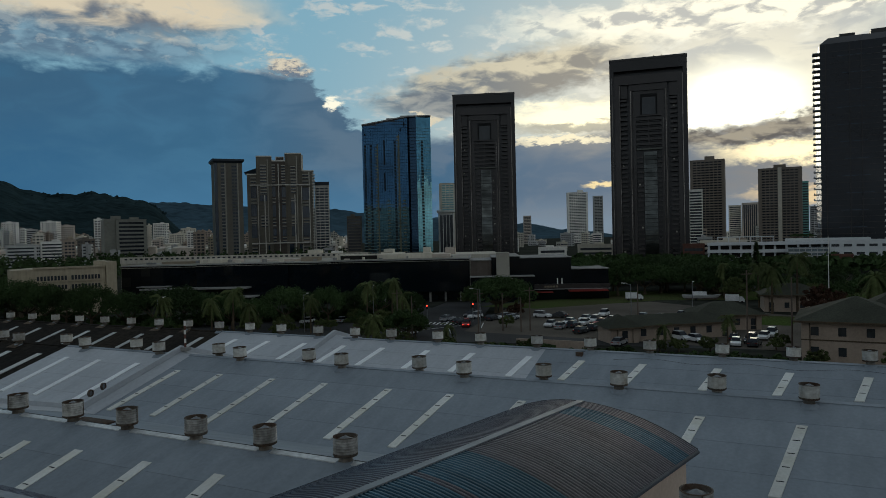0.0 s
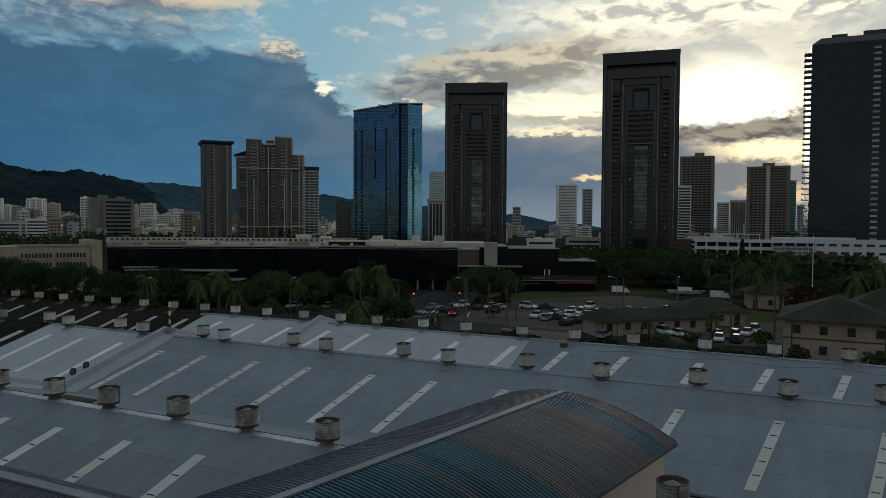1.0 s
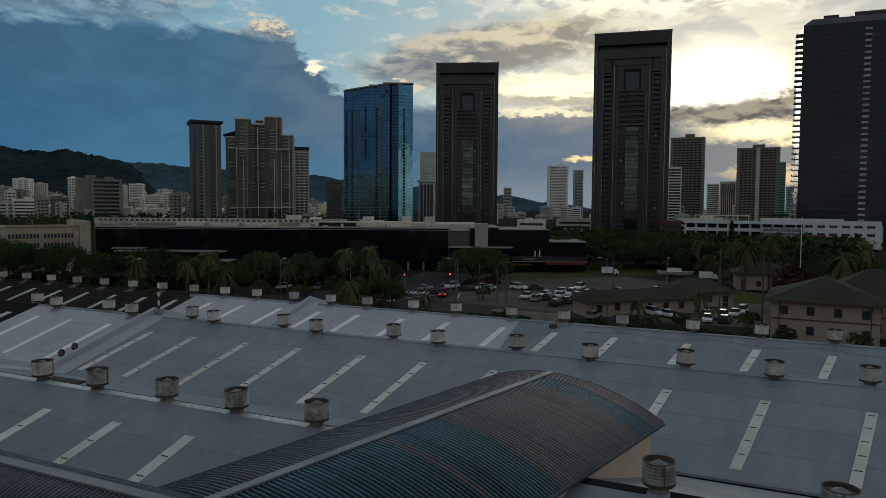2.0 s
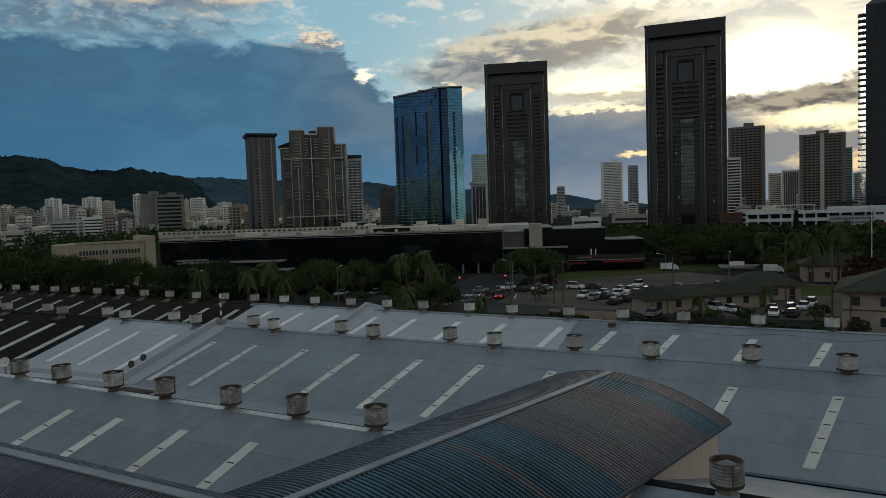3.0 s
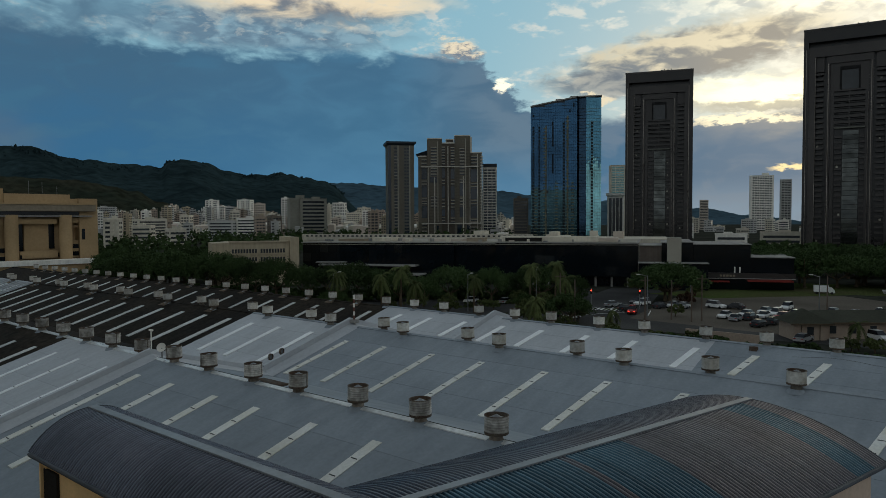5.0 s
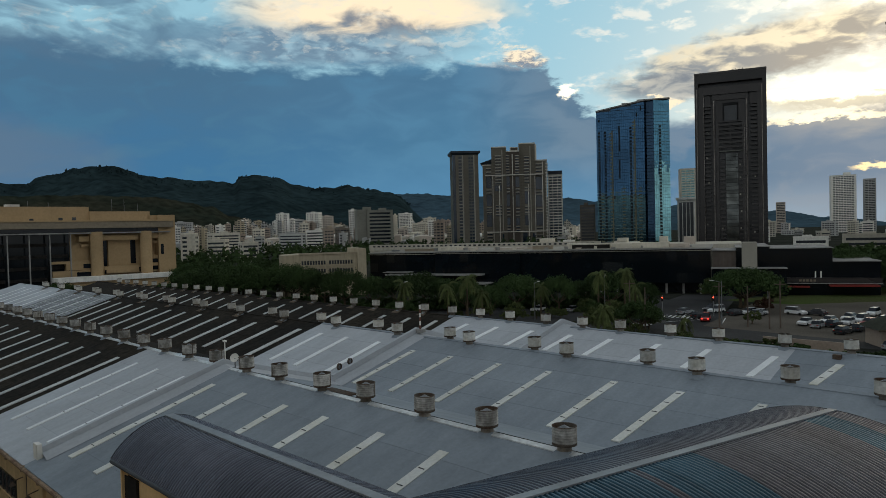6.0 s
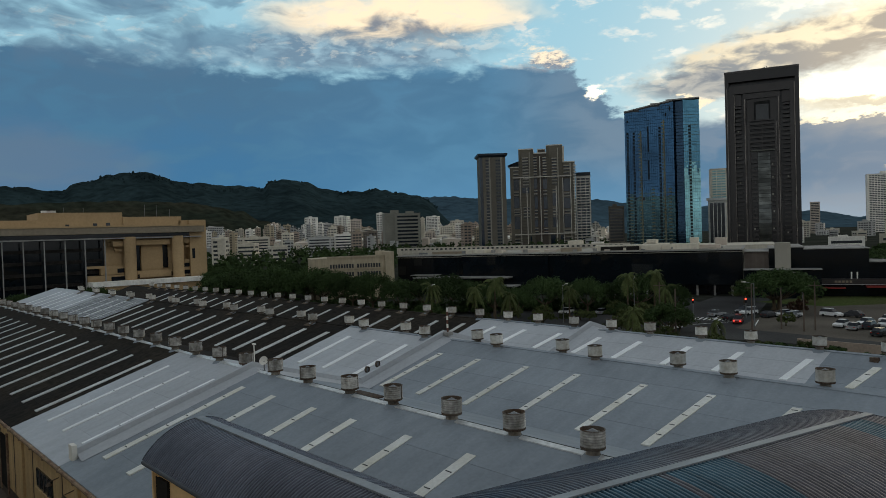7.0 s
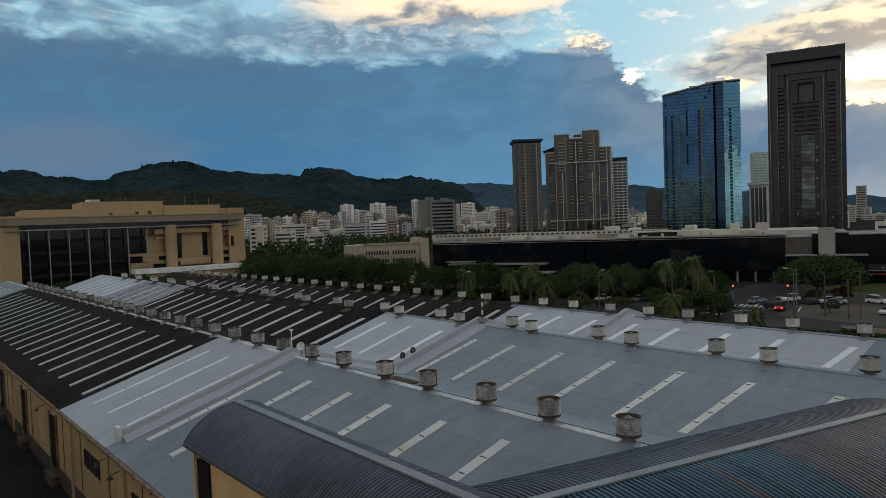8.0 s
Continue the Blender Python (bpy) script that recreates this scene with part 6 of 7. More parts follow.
for k in range(9):
    part("column", oblong(Geo(), 68 + 4.9 * k, 68.6 + 4.9 * k, 1.0, 1.6, 0, 3.3), M["concrete"], t)
part("shop_front", oblong(Geo(), 66, LEN, 5.0, 5.4, 0, 3.3), M["dark_glass"], t)
# rooftop structures
for s0, s1, b0, b1, z1, k in ((20, 27, 8, 16, 15.0, "beige_wall"), (29, 33, 9, 14, 14.6, "pink_wall"), (40, 52, 10, 18, 14.4, "pink_wall"), (54, 60, 9, 14, 14.9, "court_slab"), (66, 98, 7, 13, 15.5, "beige_wall"), (68, 80, 6, 6.9, 15.1, "dark_open"), (81, 87, 5, 6.9, 15.3, "beige_wall"), (92, 104, 9, 15, 15.0, "pink_wall"), (6, 16, 10, 20, 14.4, "court_slab")):
    part("roof_unit", oblong(Geo(), s0, s1, b0, b1, 13.6, z1), M[k], t)
for k in range(26):
    s_ = rng.uniform(2, LEN - 4)
    b_ = rng.uniform(2, 9)
    part("roof_vent", oblong(Geo(), s_, s_ + rng.uniform(0.5, 1.8), b_, b_ + rng.uniform(0.5, 1.4), 13.7, rng.uniform(14.2, 14.9)), M[rng.choice(("concrete", "metal", "beige_wall", "pink_wall"))], t)
# lower linked blocks at its end
t = thing("office_annexe", "black glass annexe with grey stair towers and pale roof edges", "office building")
for s0, s1, b0, b1, z1, k in ((LEN + 0.4, LEN + 7, 6, 30, 12.6, "annexe_pink"), (LEN + 7.1, LEN + 12, 4, 30, 13.6, "black_glass"), (LEN + 12.1, LEN + 16, 0, 30, 13.9, "black_glass"), (LEN + 16.1, LEN + 32, 0, 28, 13.3, "black_glass"), (LEN + 32.1, LEN + 44, 2, 26, 9.4, "black_glass"), (LEN + 0.4, LEN + 20, -5, 0 - 0.1, 7.8, "black_glass")):
    part("block", oblong(Geo(), s0, s1, b0, b1, 0, z1), M[k], t)
    part("roof_edge", oblong(Geo(), s0 - 0.2, s1 + 0.2, b0 - 0.6, b1, z1, z1 + 0.22), M["concrete"], t)
part("stair_tower", oblong(Geo(), LEN + 8.6, LEN + 12.6, -2, 5, 0, 15.3), M["tower_sill"], t)
part("awning_trim", oblong(Geo(), LEN + 16, LEN + 44, -1.2, -0.72, 3.3, 3.5), M["concrete"], t)
for s in (19.5, 27.5, 28.9):
    part("light_slot", oblong(Geo(), LEN + s, LEN + s + 0.35, -0.15, -0.02, 3.6, 6.8), M["white_wall"], t)
part("awning", oblong(Geo(), LEN + 31, LEN + 43, -3.6, 1.9, 2.7, 3.1), M["red_awning"], t, "red canvas awning")
part("awning", oblong(Geo(), LEN + 20, LEN + 26, -3.2, -0.2, 2.4, 2.7), M["red_awning"], t, "red canvas awning")
# small sign bars over the shop doors
for k in range(5):
    part("sign_bar", oblong(Geo(), LEN + 23.5 + 0.9 * k, LEN + 24.1 + 0.9 * k, -0.9, -0.75, 3.9, 4.5), M["court_slab"], t)
part("fascia", oblong(Geo(), LEN + 16, LEN + 44, -0.7, -0.16, 3.6, 5.0), M["granite_lit"], t)

# pale roofs and parapets behind it
t = thing("parking_deck", "long cream parking deck with a dotted parapet behind the black block", "parking deck")
part("deck", oblong(Geo(), -30, LEN + 10, 52, 90, 0, 13.6), M["beige_wall"], t)
part("parapet", oblong(Geo(), -30, 70, 51.4, 52, 12.8, 15.3), M["beige_wall"], t)
for k in range(46):
    s = -28 + 2.1 * k
    part("opening", oblong(Geo(), s, s + 1.0, 51.2, 51.38, 14.2, 14.8), M["window"], t)
for k in range(9):
    s = rng.uniform(-20, LEN)
    part("roof_box", oblong(Geo(), s, s + rng.uniform(2, 7), 56, 62, 13.6, rng.uniform(14.6, 16.6)), M[rng.choice(("white_wall", "pink_wall", "beige_wall"))], t)

# ---- the cream office wing beside it ----
t = thing("office_wing", "cream concrete office wing with two rows of grouped windows", "office building", m=facing(54.56, 238, 8))
part("wall", Geo().box(-9.4, 0, 0, 9.6, 20, 14.0), M["wing_wall"], t)
part("corner_wall", Geo().add([(-14.6, 2.5, 0), (-9.41, 0, 0), (-9.41, 18, 0), (-14.6, 18, 0), (-14.6, 2.5, 13.8), (-9.41, 0, 14.0), (-9.41, 18, 14.0), (-14.6, 18, 13.8)], [(0, 1, 5, 4), (1, 2, 6, 5), (2, 3, 7, 6), (3, 0, 4, 7), (4, 5, 6, 7)]), M["wing_wall"], t)
part("end_pier", Geo().box(9.7, -1.2, 0, 12.6, 20, 15.6), M["wing_wall"], t)
part("coping", Geo().box(-9.6, -0.4, 14.0, 9.6, 0.4, 14.5), M["wing_wall"], t)
pane = Geo().box(-0.30, -0.12, 0, 0.30, 0.05, 1.3).mesh("window", M["window"])
for z in (10.6, 7.9, 5.2):
    for x0 in (-8.4, 0.6):
        for k in range(9):
            part("window", pane, None, t, m=Matrix.Translation((x0 + 0.9 * k, 0, z)))
    part("ledge", Geo().box(-9.2, -0.35, z - 0.5, 9.4, -0.02, z - 0.2), M["wing_wall"], t)

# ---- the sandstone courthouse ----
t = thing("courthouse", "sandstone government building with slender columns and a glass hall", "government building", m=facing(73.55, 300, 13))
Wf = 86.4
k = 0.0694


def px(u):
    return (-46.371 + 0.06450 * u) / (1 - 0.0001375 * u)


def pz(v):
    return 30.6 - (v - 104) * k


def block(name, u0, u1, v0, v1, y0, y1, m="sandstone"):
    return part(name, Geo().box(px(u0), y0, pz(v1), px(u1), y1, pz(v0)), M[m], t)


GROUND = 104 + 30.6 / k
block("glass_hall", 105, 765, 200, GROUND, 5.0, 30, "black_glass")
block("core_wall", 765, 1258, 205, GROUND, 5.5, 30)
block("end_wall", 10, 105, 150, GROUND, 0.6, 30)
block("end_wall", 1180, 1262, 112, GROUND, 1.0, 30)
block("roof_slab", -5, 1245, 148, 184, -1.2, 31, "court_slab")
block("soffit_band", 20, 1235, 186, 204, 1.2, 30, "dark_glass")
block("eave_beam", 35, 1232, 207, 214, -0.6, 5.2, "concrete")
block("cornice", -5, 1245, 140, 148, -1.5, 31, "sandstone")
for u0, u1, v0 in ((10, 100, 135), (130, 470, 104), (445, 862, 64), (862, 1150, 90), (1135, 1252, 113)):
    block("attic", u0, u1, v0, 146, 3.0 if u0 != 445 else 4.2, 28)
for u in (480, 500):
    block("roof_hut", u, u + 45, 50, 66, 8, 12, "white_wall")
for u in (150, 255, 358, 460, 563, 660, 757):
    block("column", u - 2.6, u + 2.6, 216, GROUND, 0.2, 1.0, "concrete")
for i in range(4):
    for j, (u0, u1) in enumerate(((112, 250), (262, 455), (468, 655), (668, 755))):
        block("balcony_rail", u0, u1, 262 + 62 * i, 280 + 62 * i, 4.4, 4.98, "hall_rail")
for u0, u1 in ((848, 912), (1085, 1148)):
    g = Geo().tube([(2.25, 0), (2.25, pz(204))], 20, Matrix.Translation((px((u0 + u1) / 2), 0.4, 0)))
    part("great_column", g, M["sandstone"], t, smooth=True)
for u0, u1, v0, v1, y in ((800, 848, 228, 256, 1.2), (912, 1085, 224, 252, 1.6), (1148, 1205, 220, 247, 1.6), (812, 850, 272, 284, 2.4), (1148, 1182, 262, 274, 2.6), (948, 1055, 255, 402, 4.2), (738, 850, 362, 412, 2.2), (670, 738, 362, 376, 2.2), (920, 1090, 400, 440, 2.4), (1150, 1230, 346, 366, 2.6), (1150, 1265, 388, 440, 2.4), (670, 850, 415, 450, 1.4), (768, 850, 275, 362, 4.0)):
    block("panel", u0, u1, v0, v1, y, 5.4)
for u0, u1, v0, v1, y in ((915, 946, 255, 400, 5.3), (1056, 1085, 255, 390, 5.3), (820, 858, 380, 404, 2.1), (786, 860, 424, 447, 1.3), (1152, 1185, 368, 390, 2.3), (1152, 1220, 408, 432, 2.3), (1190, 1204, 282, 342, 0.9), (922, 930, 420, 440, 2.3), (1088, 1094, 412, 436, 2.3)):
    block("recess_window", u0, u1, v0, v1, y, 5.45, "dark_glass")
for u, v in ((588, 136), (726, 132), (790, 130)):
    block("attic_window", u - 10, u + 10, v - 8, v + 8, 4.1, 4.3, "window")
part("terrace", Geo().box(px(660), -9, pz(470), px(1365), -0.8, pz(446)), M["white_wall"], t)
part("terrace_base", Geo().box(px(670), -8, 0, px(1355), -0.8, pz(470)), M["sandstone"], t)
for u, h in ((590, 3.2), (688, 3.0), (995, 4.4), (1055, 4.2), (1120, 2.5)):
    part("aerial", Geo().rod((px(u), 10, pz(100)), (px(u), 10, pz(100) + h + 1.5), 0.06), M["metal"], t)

# ---- white car park and brick block at the far side ----
t = thing("parking_deck", "white multi-level parking deck with open bays and a glazed stair", "parking deck", m=facing(0.2, 420, 0))
part("deck", Geo().box(-45, 3, 0, 50, 40, 12.0), M["grey_wall"], t)
for z in (3.6, 7.8, 11.9):
    part("parapet", Geo().box(-45, -0.5, z, 50, 2.9, z + 1.7), M["deck_white"], t)
for i in range(18):
    part("pillar", Geo().box(-45 + 5.6 * i, 1.2, 0, -44 + 5.6 * i, 2.8, 11.9), M["deck_white"], t)
for i in range(17):
    part("bay", Geo().box(-43.9 + 5.6 * i, 2.6, 9.6, -39.5 + 5.6 * i, 2.95, 11.8), M["dark_open"], t)
    part("bay", Geo().box(-43.9 + 5.6 * i, 2.6, 5.4, -39.5 + 5.6 * i, 2.95, 7.7), M["dark_open"], t)
part("glazed_block", Geo().box(-4.5, -6, 0, 14.6, -0.6, 10.6), M["pale_glass"], t)
for i in range(5):
    part("spandrel", Geo().box(-4.6, -6.1, 1.6 + 2 * i, 14.7, -6.01, 2.3 + 2 * i), M["grey_wall"], t)
for i in range(8):
    part("mullion", Geo().box(-4.5 + 2.7 * i, -6.16, 0, -4.3 + 2.7 * i, -6.11, 10.6), M["grey_wall"], t)
part("solid_block", Geo().box(14.8, -4, 0, 50, -0.6, 14.2), M["deck_white"], t)
for i in range(1, 7):
    part("slot_window", Geo().box(10 + 5.6 * i, -4.1, 10.6, 13.6 + 5.6 * i, -3.9, 11.9), M["window"], t)
    part("slot_window", Geo().box(10 + 5.6 * i, -4.1, 6.4, 13.6 + 5.6 * i, -3.9, 7.8), M["window"], t)
part("roof_box", Geo().box(-6, 6, 13.6, 34, 20, 14.9), M["deck_white"], t)
for i in range(6):
    part("roof_post", Geo().box(-40 + 5.6 * i, 3.2, 13.6, -39.6 + 5.6 * i, 3.6, 16.2), M["deck_white"], t)
part("roof_beam", Geo().box(-40.2, 3.1, 16.2, -11.2, 3.7, 16.7), M["deck_white"], t)
building(-2.62, 385, 9.0, 10, 6.8, "brick", 3, "bands", 0, False, "red-brown brick block below the white deck")
building(7.3, 440, 12, 12, 12.0, "brick", 3, "bands", 0, False, "dark red brick block by the granite tower")
building(5.2, 455, 26, 14, 13.5, "beige_wall", 4, "grid", 0, True, "tan balconied low block", glass="dark_glass")
building(14.6, 520, 26, 14, 11.5, "beige_wall", 3, "bands", 0, True)
building(18.0, 560, 22, 14, 9.5, "white_wall", 2, "bands", 0, True)

# ---- tan hip-roofed houses by the lot ----
def hip_house(m, w, dep, h, roof_h, label, storeys, over=1.0):
    t = thing("hip_roofed_building", label, "building", m=m)
    part("wall", Geo().box(-w / 2, 0, 0, w / 2, dep, h), M["stucco"], t)
    a = min(w, dep) / 2 + over
    c = [(-w / 2 - over, -over, h), (w / 2 + over, -over, h), (w / 2 + over, dep + over, h), (-w / 2 - over, dep + over, h)]
    if w >= dep:
        r0, r1 = (-w / 2 - over + a, dep / 2, h + roof_h), (w / 2 + over - a, dep / 2, h + roof_h)
        fs = [(0, 1, 5, 4), (1, 2, 5), (2, 3, 4, 5), (3, 0, 4), (3, 2, 1, 0)]
    else:
        r0, r1 = (0, -over + a, h + roof_h), (0, dep + over - a, h + roof_h)
        fs = [(0, 1, 4), (1, 2, 5, 4), (2, 3, 5), (3, 0, 4, 5), (3, 2, 1, 0)]
    part("roof", Geo().add(c + [r0, r1], fs), M["shingle"], t)
    part("fascia", Geo().box(-w / 2 - over, -over - 0.06, h - 0.25, w / 2 + over, -over + 0.02, h + 0.05), M["bark"], t)
    n = int(w / 3.2)
    for s in range(storeys):
        z = 1.0 + s * 3.1
        for i in range(n):
            x = -w / 2 + w * (i + 0.5) / n
            tall = s == 0 and i % 3 == 0
            wnd = part("window", Geo().box(x - 0.55, -0.05, z - (0.9 if tall else 0), x + 0.55, 0.06, z + 1.35), M["window"], t)
            part("window_frame", Geo().box(x - 0.65, -0.09, z + 1.36, x + 0.65, 0.0, z + 1.48).box(x - 0.65, -0.09, z - 0.12, x + 0.65, 0.0, z - 0.01 if not tall else z - 0.02), M["stucco"], wnd)
    if storeys > 1:
        part("string_course", Geo().box(-w / 2 - 0.05, -0.08, 3.3, w / 2 + 0.05, 0.0, 3.5), M["bark"], t)
    for x in (-w / 2 + 1.2, w / 2 - 1.2):
        part("downpipe", Geo().rod((x, -0.14, 0), (x, -0.14, h), 0.07), M["bark"], t)
    return t


hip_house(pose(7.4, 124, 0, 0, 0, -3), 15, 15, 6.4, 3.4, "two-storey stucco house with an olive shingled hip roof", 2, 1.1)
hip_house(pose(15.5, 132, 0, 0, 0, -3), 16, 14, 6.2, 4.6, "broad stucco house with an olive hip roof", 2, 1.1)
hip_house(pose(-1.5, 196, 0, 0, 0, 8), 14, 10, 4.2, 2.6, "low stucco house under an olive hip roof", 1)
hip_house(pose(-21.5, 141.5, 0, 0, 0, 38), 24, 7, 3.0, 1.7, "long low stucco building with an olive shingled roof", 1, 0.8)
hip_house(pose(-29.6, 133.5, 0, 0, 0, 38), 5.5, 6, 3.0, 2.2, "small stucco pavilion with a pyramid shingle roof", 1, 0.9)
hip_house(pose(-13.5, 158, 0, 0, 0, 20), 13, 9, 3.2, 2.4, "low stucco building with garage openings and a hip roof", 1, 1.0)
tagged(part("boundary_wall", Geo().box(-46, 119.6, 0, -33, 119.9, 2.2), M["stucco"]), "tan plastered boundary wall by the parked cars", "wall")

# ---- roads, lot, lawn ----
def sheet(name, label, pts, z, material, cat):
    tagged(part(name, Geo().add([(x, y, z) for x, y in pts], [tuple(range(len(pts)))]), M[material]), label, cat, kind="structure")


sheet("road", "dark asphalt boulevard along the office block", [(-330, 88), (-60, 126), (60, 143), (60, 166), (-60, 148.5), (-100, 186), (-112, 180), (-84, 148), (-330, 112)], 0.012, "asphalt", "road")
sheet("road", "asphalt street running inland", [(-88, 146), (-66, 146), (-86, 205), (-100, 200)], 0.016, "asphalt", "road")
sheet("parking_lot", "worn asphalt parking lot full of cars", [(-66, 140), (10, 132), (16, 175), (-40, 215), (-74, 185)], 0.020, "lot", "parking lot")
sheet("lawn", "dim grass strip under the trees", [(-84, 190), (-66, 188), (-38, 220), (20, 232), (20, 262), (-60, 250)], 0.024, "grass", "lawn")
sheet("lawn", "grass patch beside the low buildings", [(-12, 168), (-2, 168), (0, 185), (-10, 187)], 0.030, "grass", "lawn")
stripe = Geo().box(-0.25, -2.0, 0.03, 0.25, 2.0, 0.036).mesh("crossing_bar", M["paint_line"])
cross = thing("zebra_crossing", "white zebra crossing bars on dark asphalt", "road marking")
for i in range(11):
    part("crossing_bar", stripe, None, cross, m=pose(-83 + 1.05 * i, 149.8 + 0.15 * i, 0, 0, 0, 15))
arrow = thing("lane_lines", "white lane lines at the junction", "road marking")
for x, y, r, ln in ((-74, 143, -28, 16), (-70, 141, 30, 12), (-66, 150, 20, 10), (-78, 158, 15, 14)):
    part("lane_line", Geo().box(-0.12, -ln / 2, 0.03, 0.12, ln / 2, 0.036), M["paint_line"], arrow, m=pose(x, y, 0, 0, 0, r))

# ---- poles, lamps and signals along the street ----
def street_lamp(x, y, h, turn, label="tall grey street lamp with a single arm"):
    t = thing("street_lamp", label, "street lamp", "street lamps", m=pose(x, y, 0, 0, 0, turn))
    part("pole", Geo().tube([(0.13, 0), (0.07, h)], 8, None, False, True), M["metal"], t)
    part("arm", Geo().rod((0, 0, h - 0.2), (1.7, 0, h + 0.2), 0.05), M["metal"], t)
    part("lamp_head", Geo().box(1.5, -0.16, h + 0.1, 2.3, 0.16, h + 0.26), M["white_wall"], t)


def utility_pole(x, y, h, arms=1):
    t = thing("utility_pole", "weathered wooden utility pole", "utility pole", "utility poles", m=pose(x, y, 0, 0, 0, 35))
    part("shaft", Geo().tube([(0.17, 0), (0.11, h)], 8, None, False, True), M["pole_wood"], t)
    for i in range(arms):
        part("crossarm", Geo().box(-1.1, -0.06, h - 0.8 - i * 0.9, 1.1, 0.06, h - 0.65 - i * 0.9), M["pole_wood"], t)


def signal(x, y, z, turn):
    t = thing("traffic_signal", "traffic signal showing red on a mast arm", "traffic light", "traffic signals", m=pose(x, y, 0, 0, 0, turn))
    part("pole", Geo().tube([(0.13, 0), (0.09, z + 0.8)], 8, None, False, True), M["metal"], t)
    head = part("signal_head", Geo().box(-0.22, -0.25, z - 0.6, 0.22, 0.1, z + 0.5), M["gap"], t)
    part("red_lens", Geo().tube([(0.17, 0), (0.17, 0.06)], 12, pose(0, -0.25, z + 0.25, 90), True, True), M["signal"], head)


for x, y, h, turn in ((-89.2, 140, 9.5, 120), (-63.6, 143.6, 9.0, 200), (-34, 160, 9.2, 160), (-100, 128, 8.5, 100), (-128, 112, 8.5, 90), (-72, 190, 8, 180), (-22, 168, 9, 90)):
    street_lamp(x, y, h, turn)
for x, y, h, a in ((-75.3, 127.4, 10, 1), (-69.1, 122.5, 9.2, 0), (-58.2, 143.4, 8.2, 0), (-53.7, 142.7, 7.4, 0), (-52.6, 145.3, 9.4, 1), (-8.8, 139, 13.5, 1), (-1.5, 135, 12.5, 0), (-30.5, 150, 10, 0), (-62.5, 140, 9, 1)):
    utility_pole(x, y, h, a)
for az, el_, d in ((28.18, -5.61, 172), (24.48, -5.56, 172)):
    x, y = bearing(az, d)
    signal(x, y, 21 + d * math.tan(radians(el_)) - 0.25, az)
t = thing("flagpole", "bare white flagpole in front of the parking deck", "flagpole", m=pose(*bearing(-1.75, 205), 0))
part("shaft", Geo().tube([(0.14, 0), (0.07, 18.5)], 8, None, False, True), M["white_wall"], t)
part("finial", Geo().tube([(0.02, 18.4), (0.14, 18.55), (0.02, 18.7)], 8), M["metal"], t)
# boats and trucks at the back of the lot
t = thing("boat", "white motor boat on a trailer in the lot", "boat", m=pose(-27, 222, 0, 0, 0, 8))
part("hull", Geo().add([(-5, -1.3, 1.6), (4.2, -1.3, 1.6), (6.2, 0, 1.9), (4.2, 1.3, 1.6), (-5, 1.3, 1.6), (-4.6, -0.6, 0.7), (4.0, -0.5, 0.7), (5.2, 0, 1.0), (4.0, 0.5, 0.7), (-4.6, 0.6, 0.7)],
                       [(0, 1, 2, 3, 4), (9, 8, 7, 6, 5), (0, 5, 6, 1), (1, 6, 7, 2), (2, 7, 8, 3), (3, 8, 9, 4), (4, 9, 5, 0)]), M["car_white"], t)
part("cabin", Geo().box(-2, -0.9, 1.6, 2, 0.9, 2.6), M["car_white"], t)
part("trailer", Geo().box(-4, -0.9, 0.35, 5, 0.9, 0.68), M["drum_dark"], t)
for s in (-0.95, 0.95):
    part("wheel", Geo().tube([(0.35, -0.12), (0.35, 0.12)], 10, pose(-1, s, 0.35, 90), True, True), M["tyre"], t)
for x, y, turn in ((-17.5, 216, 5), (-46, 218, 15)):
    t = thing("box_truck", "small white box truck in the lot", "truck", "trucks", m=pose(x, y, 0, 0, 0, turn) @ Matrix.Scale(0.8, 4))
    part("box", Geo().box(-2.4, -1.1, 0.8, 2.2, 1.1, 3.0), M["car_white"], t)
    part("cab", Geo().add([(2.3, -1, 0.5), (4.1, -1, 0.5), (4.1, 1, 0.5), (2.3, 1, 0.5), (2.3, -1, 2.3), (3.3, -1, 2.3), (3.3, 1, 2.3), (2.3, 1, 2.3), (4.1, -1, 1.3), (4.1, 1, 1.3)], [(0, 1, 8, 5, 4), (3, 7, 6, 9, 2), (4, 5, 6, 7), (5, 8, 9, 6), (1, 2, 9, 8), (0, 4, 7, 3)]), M["car_white"], t)
    part("chassis", Geo().box(-2.3, -0.8, 0.45, 3.9, 0.8, 0.79), M["drum_dark"], t)
    for a in (-1.4, 3.2):
        for s in (-0.95, 0.95):
            part("wheel", Geo().tube([(0.42, -0.13), (0.42, 0.13)], 10, pose(a, s, 0.42, 90), True, True), M["tyre"], t)

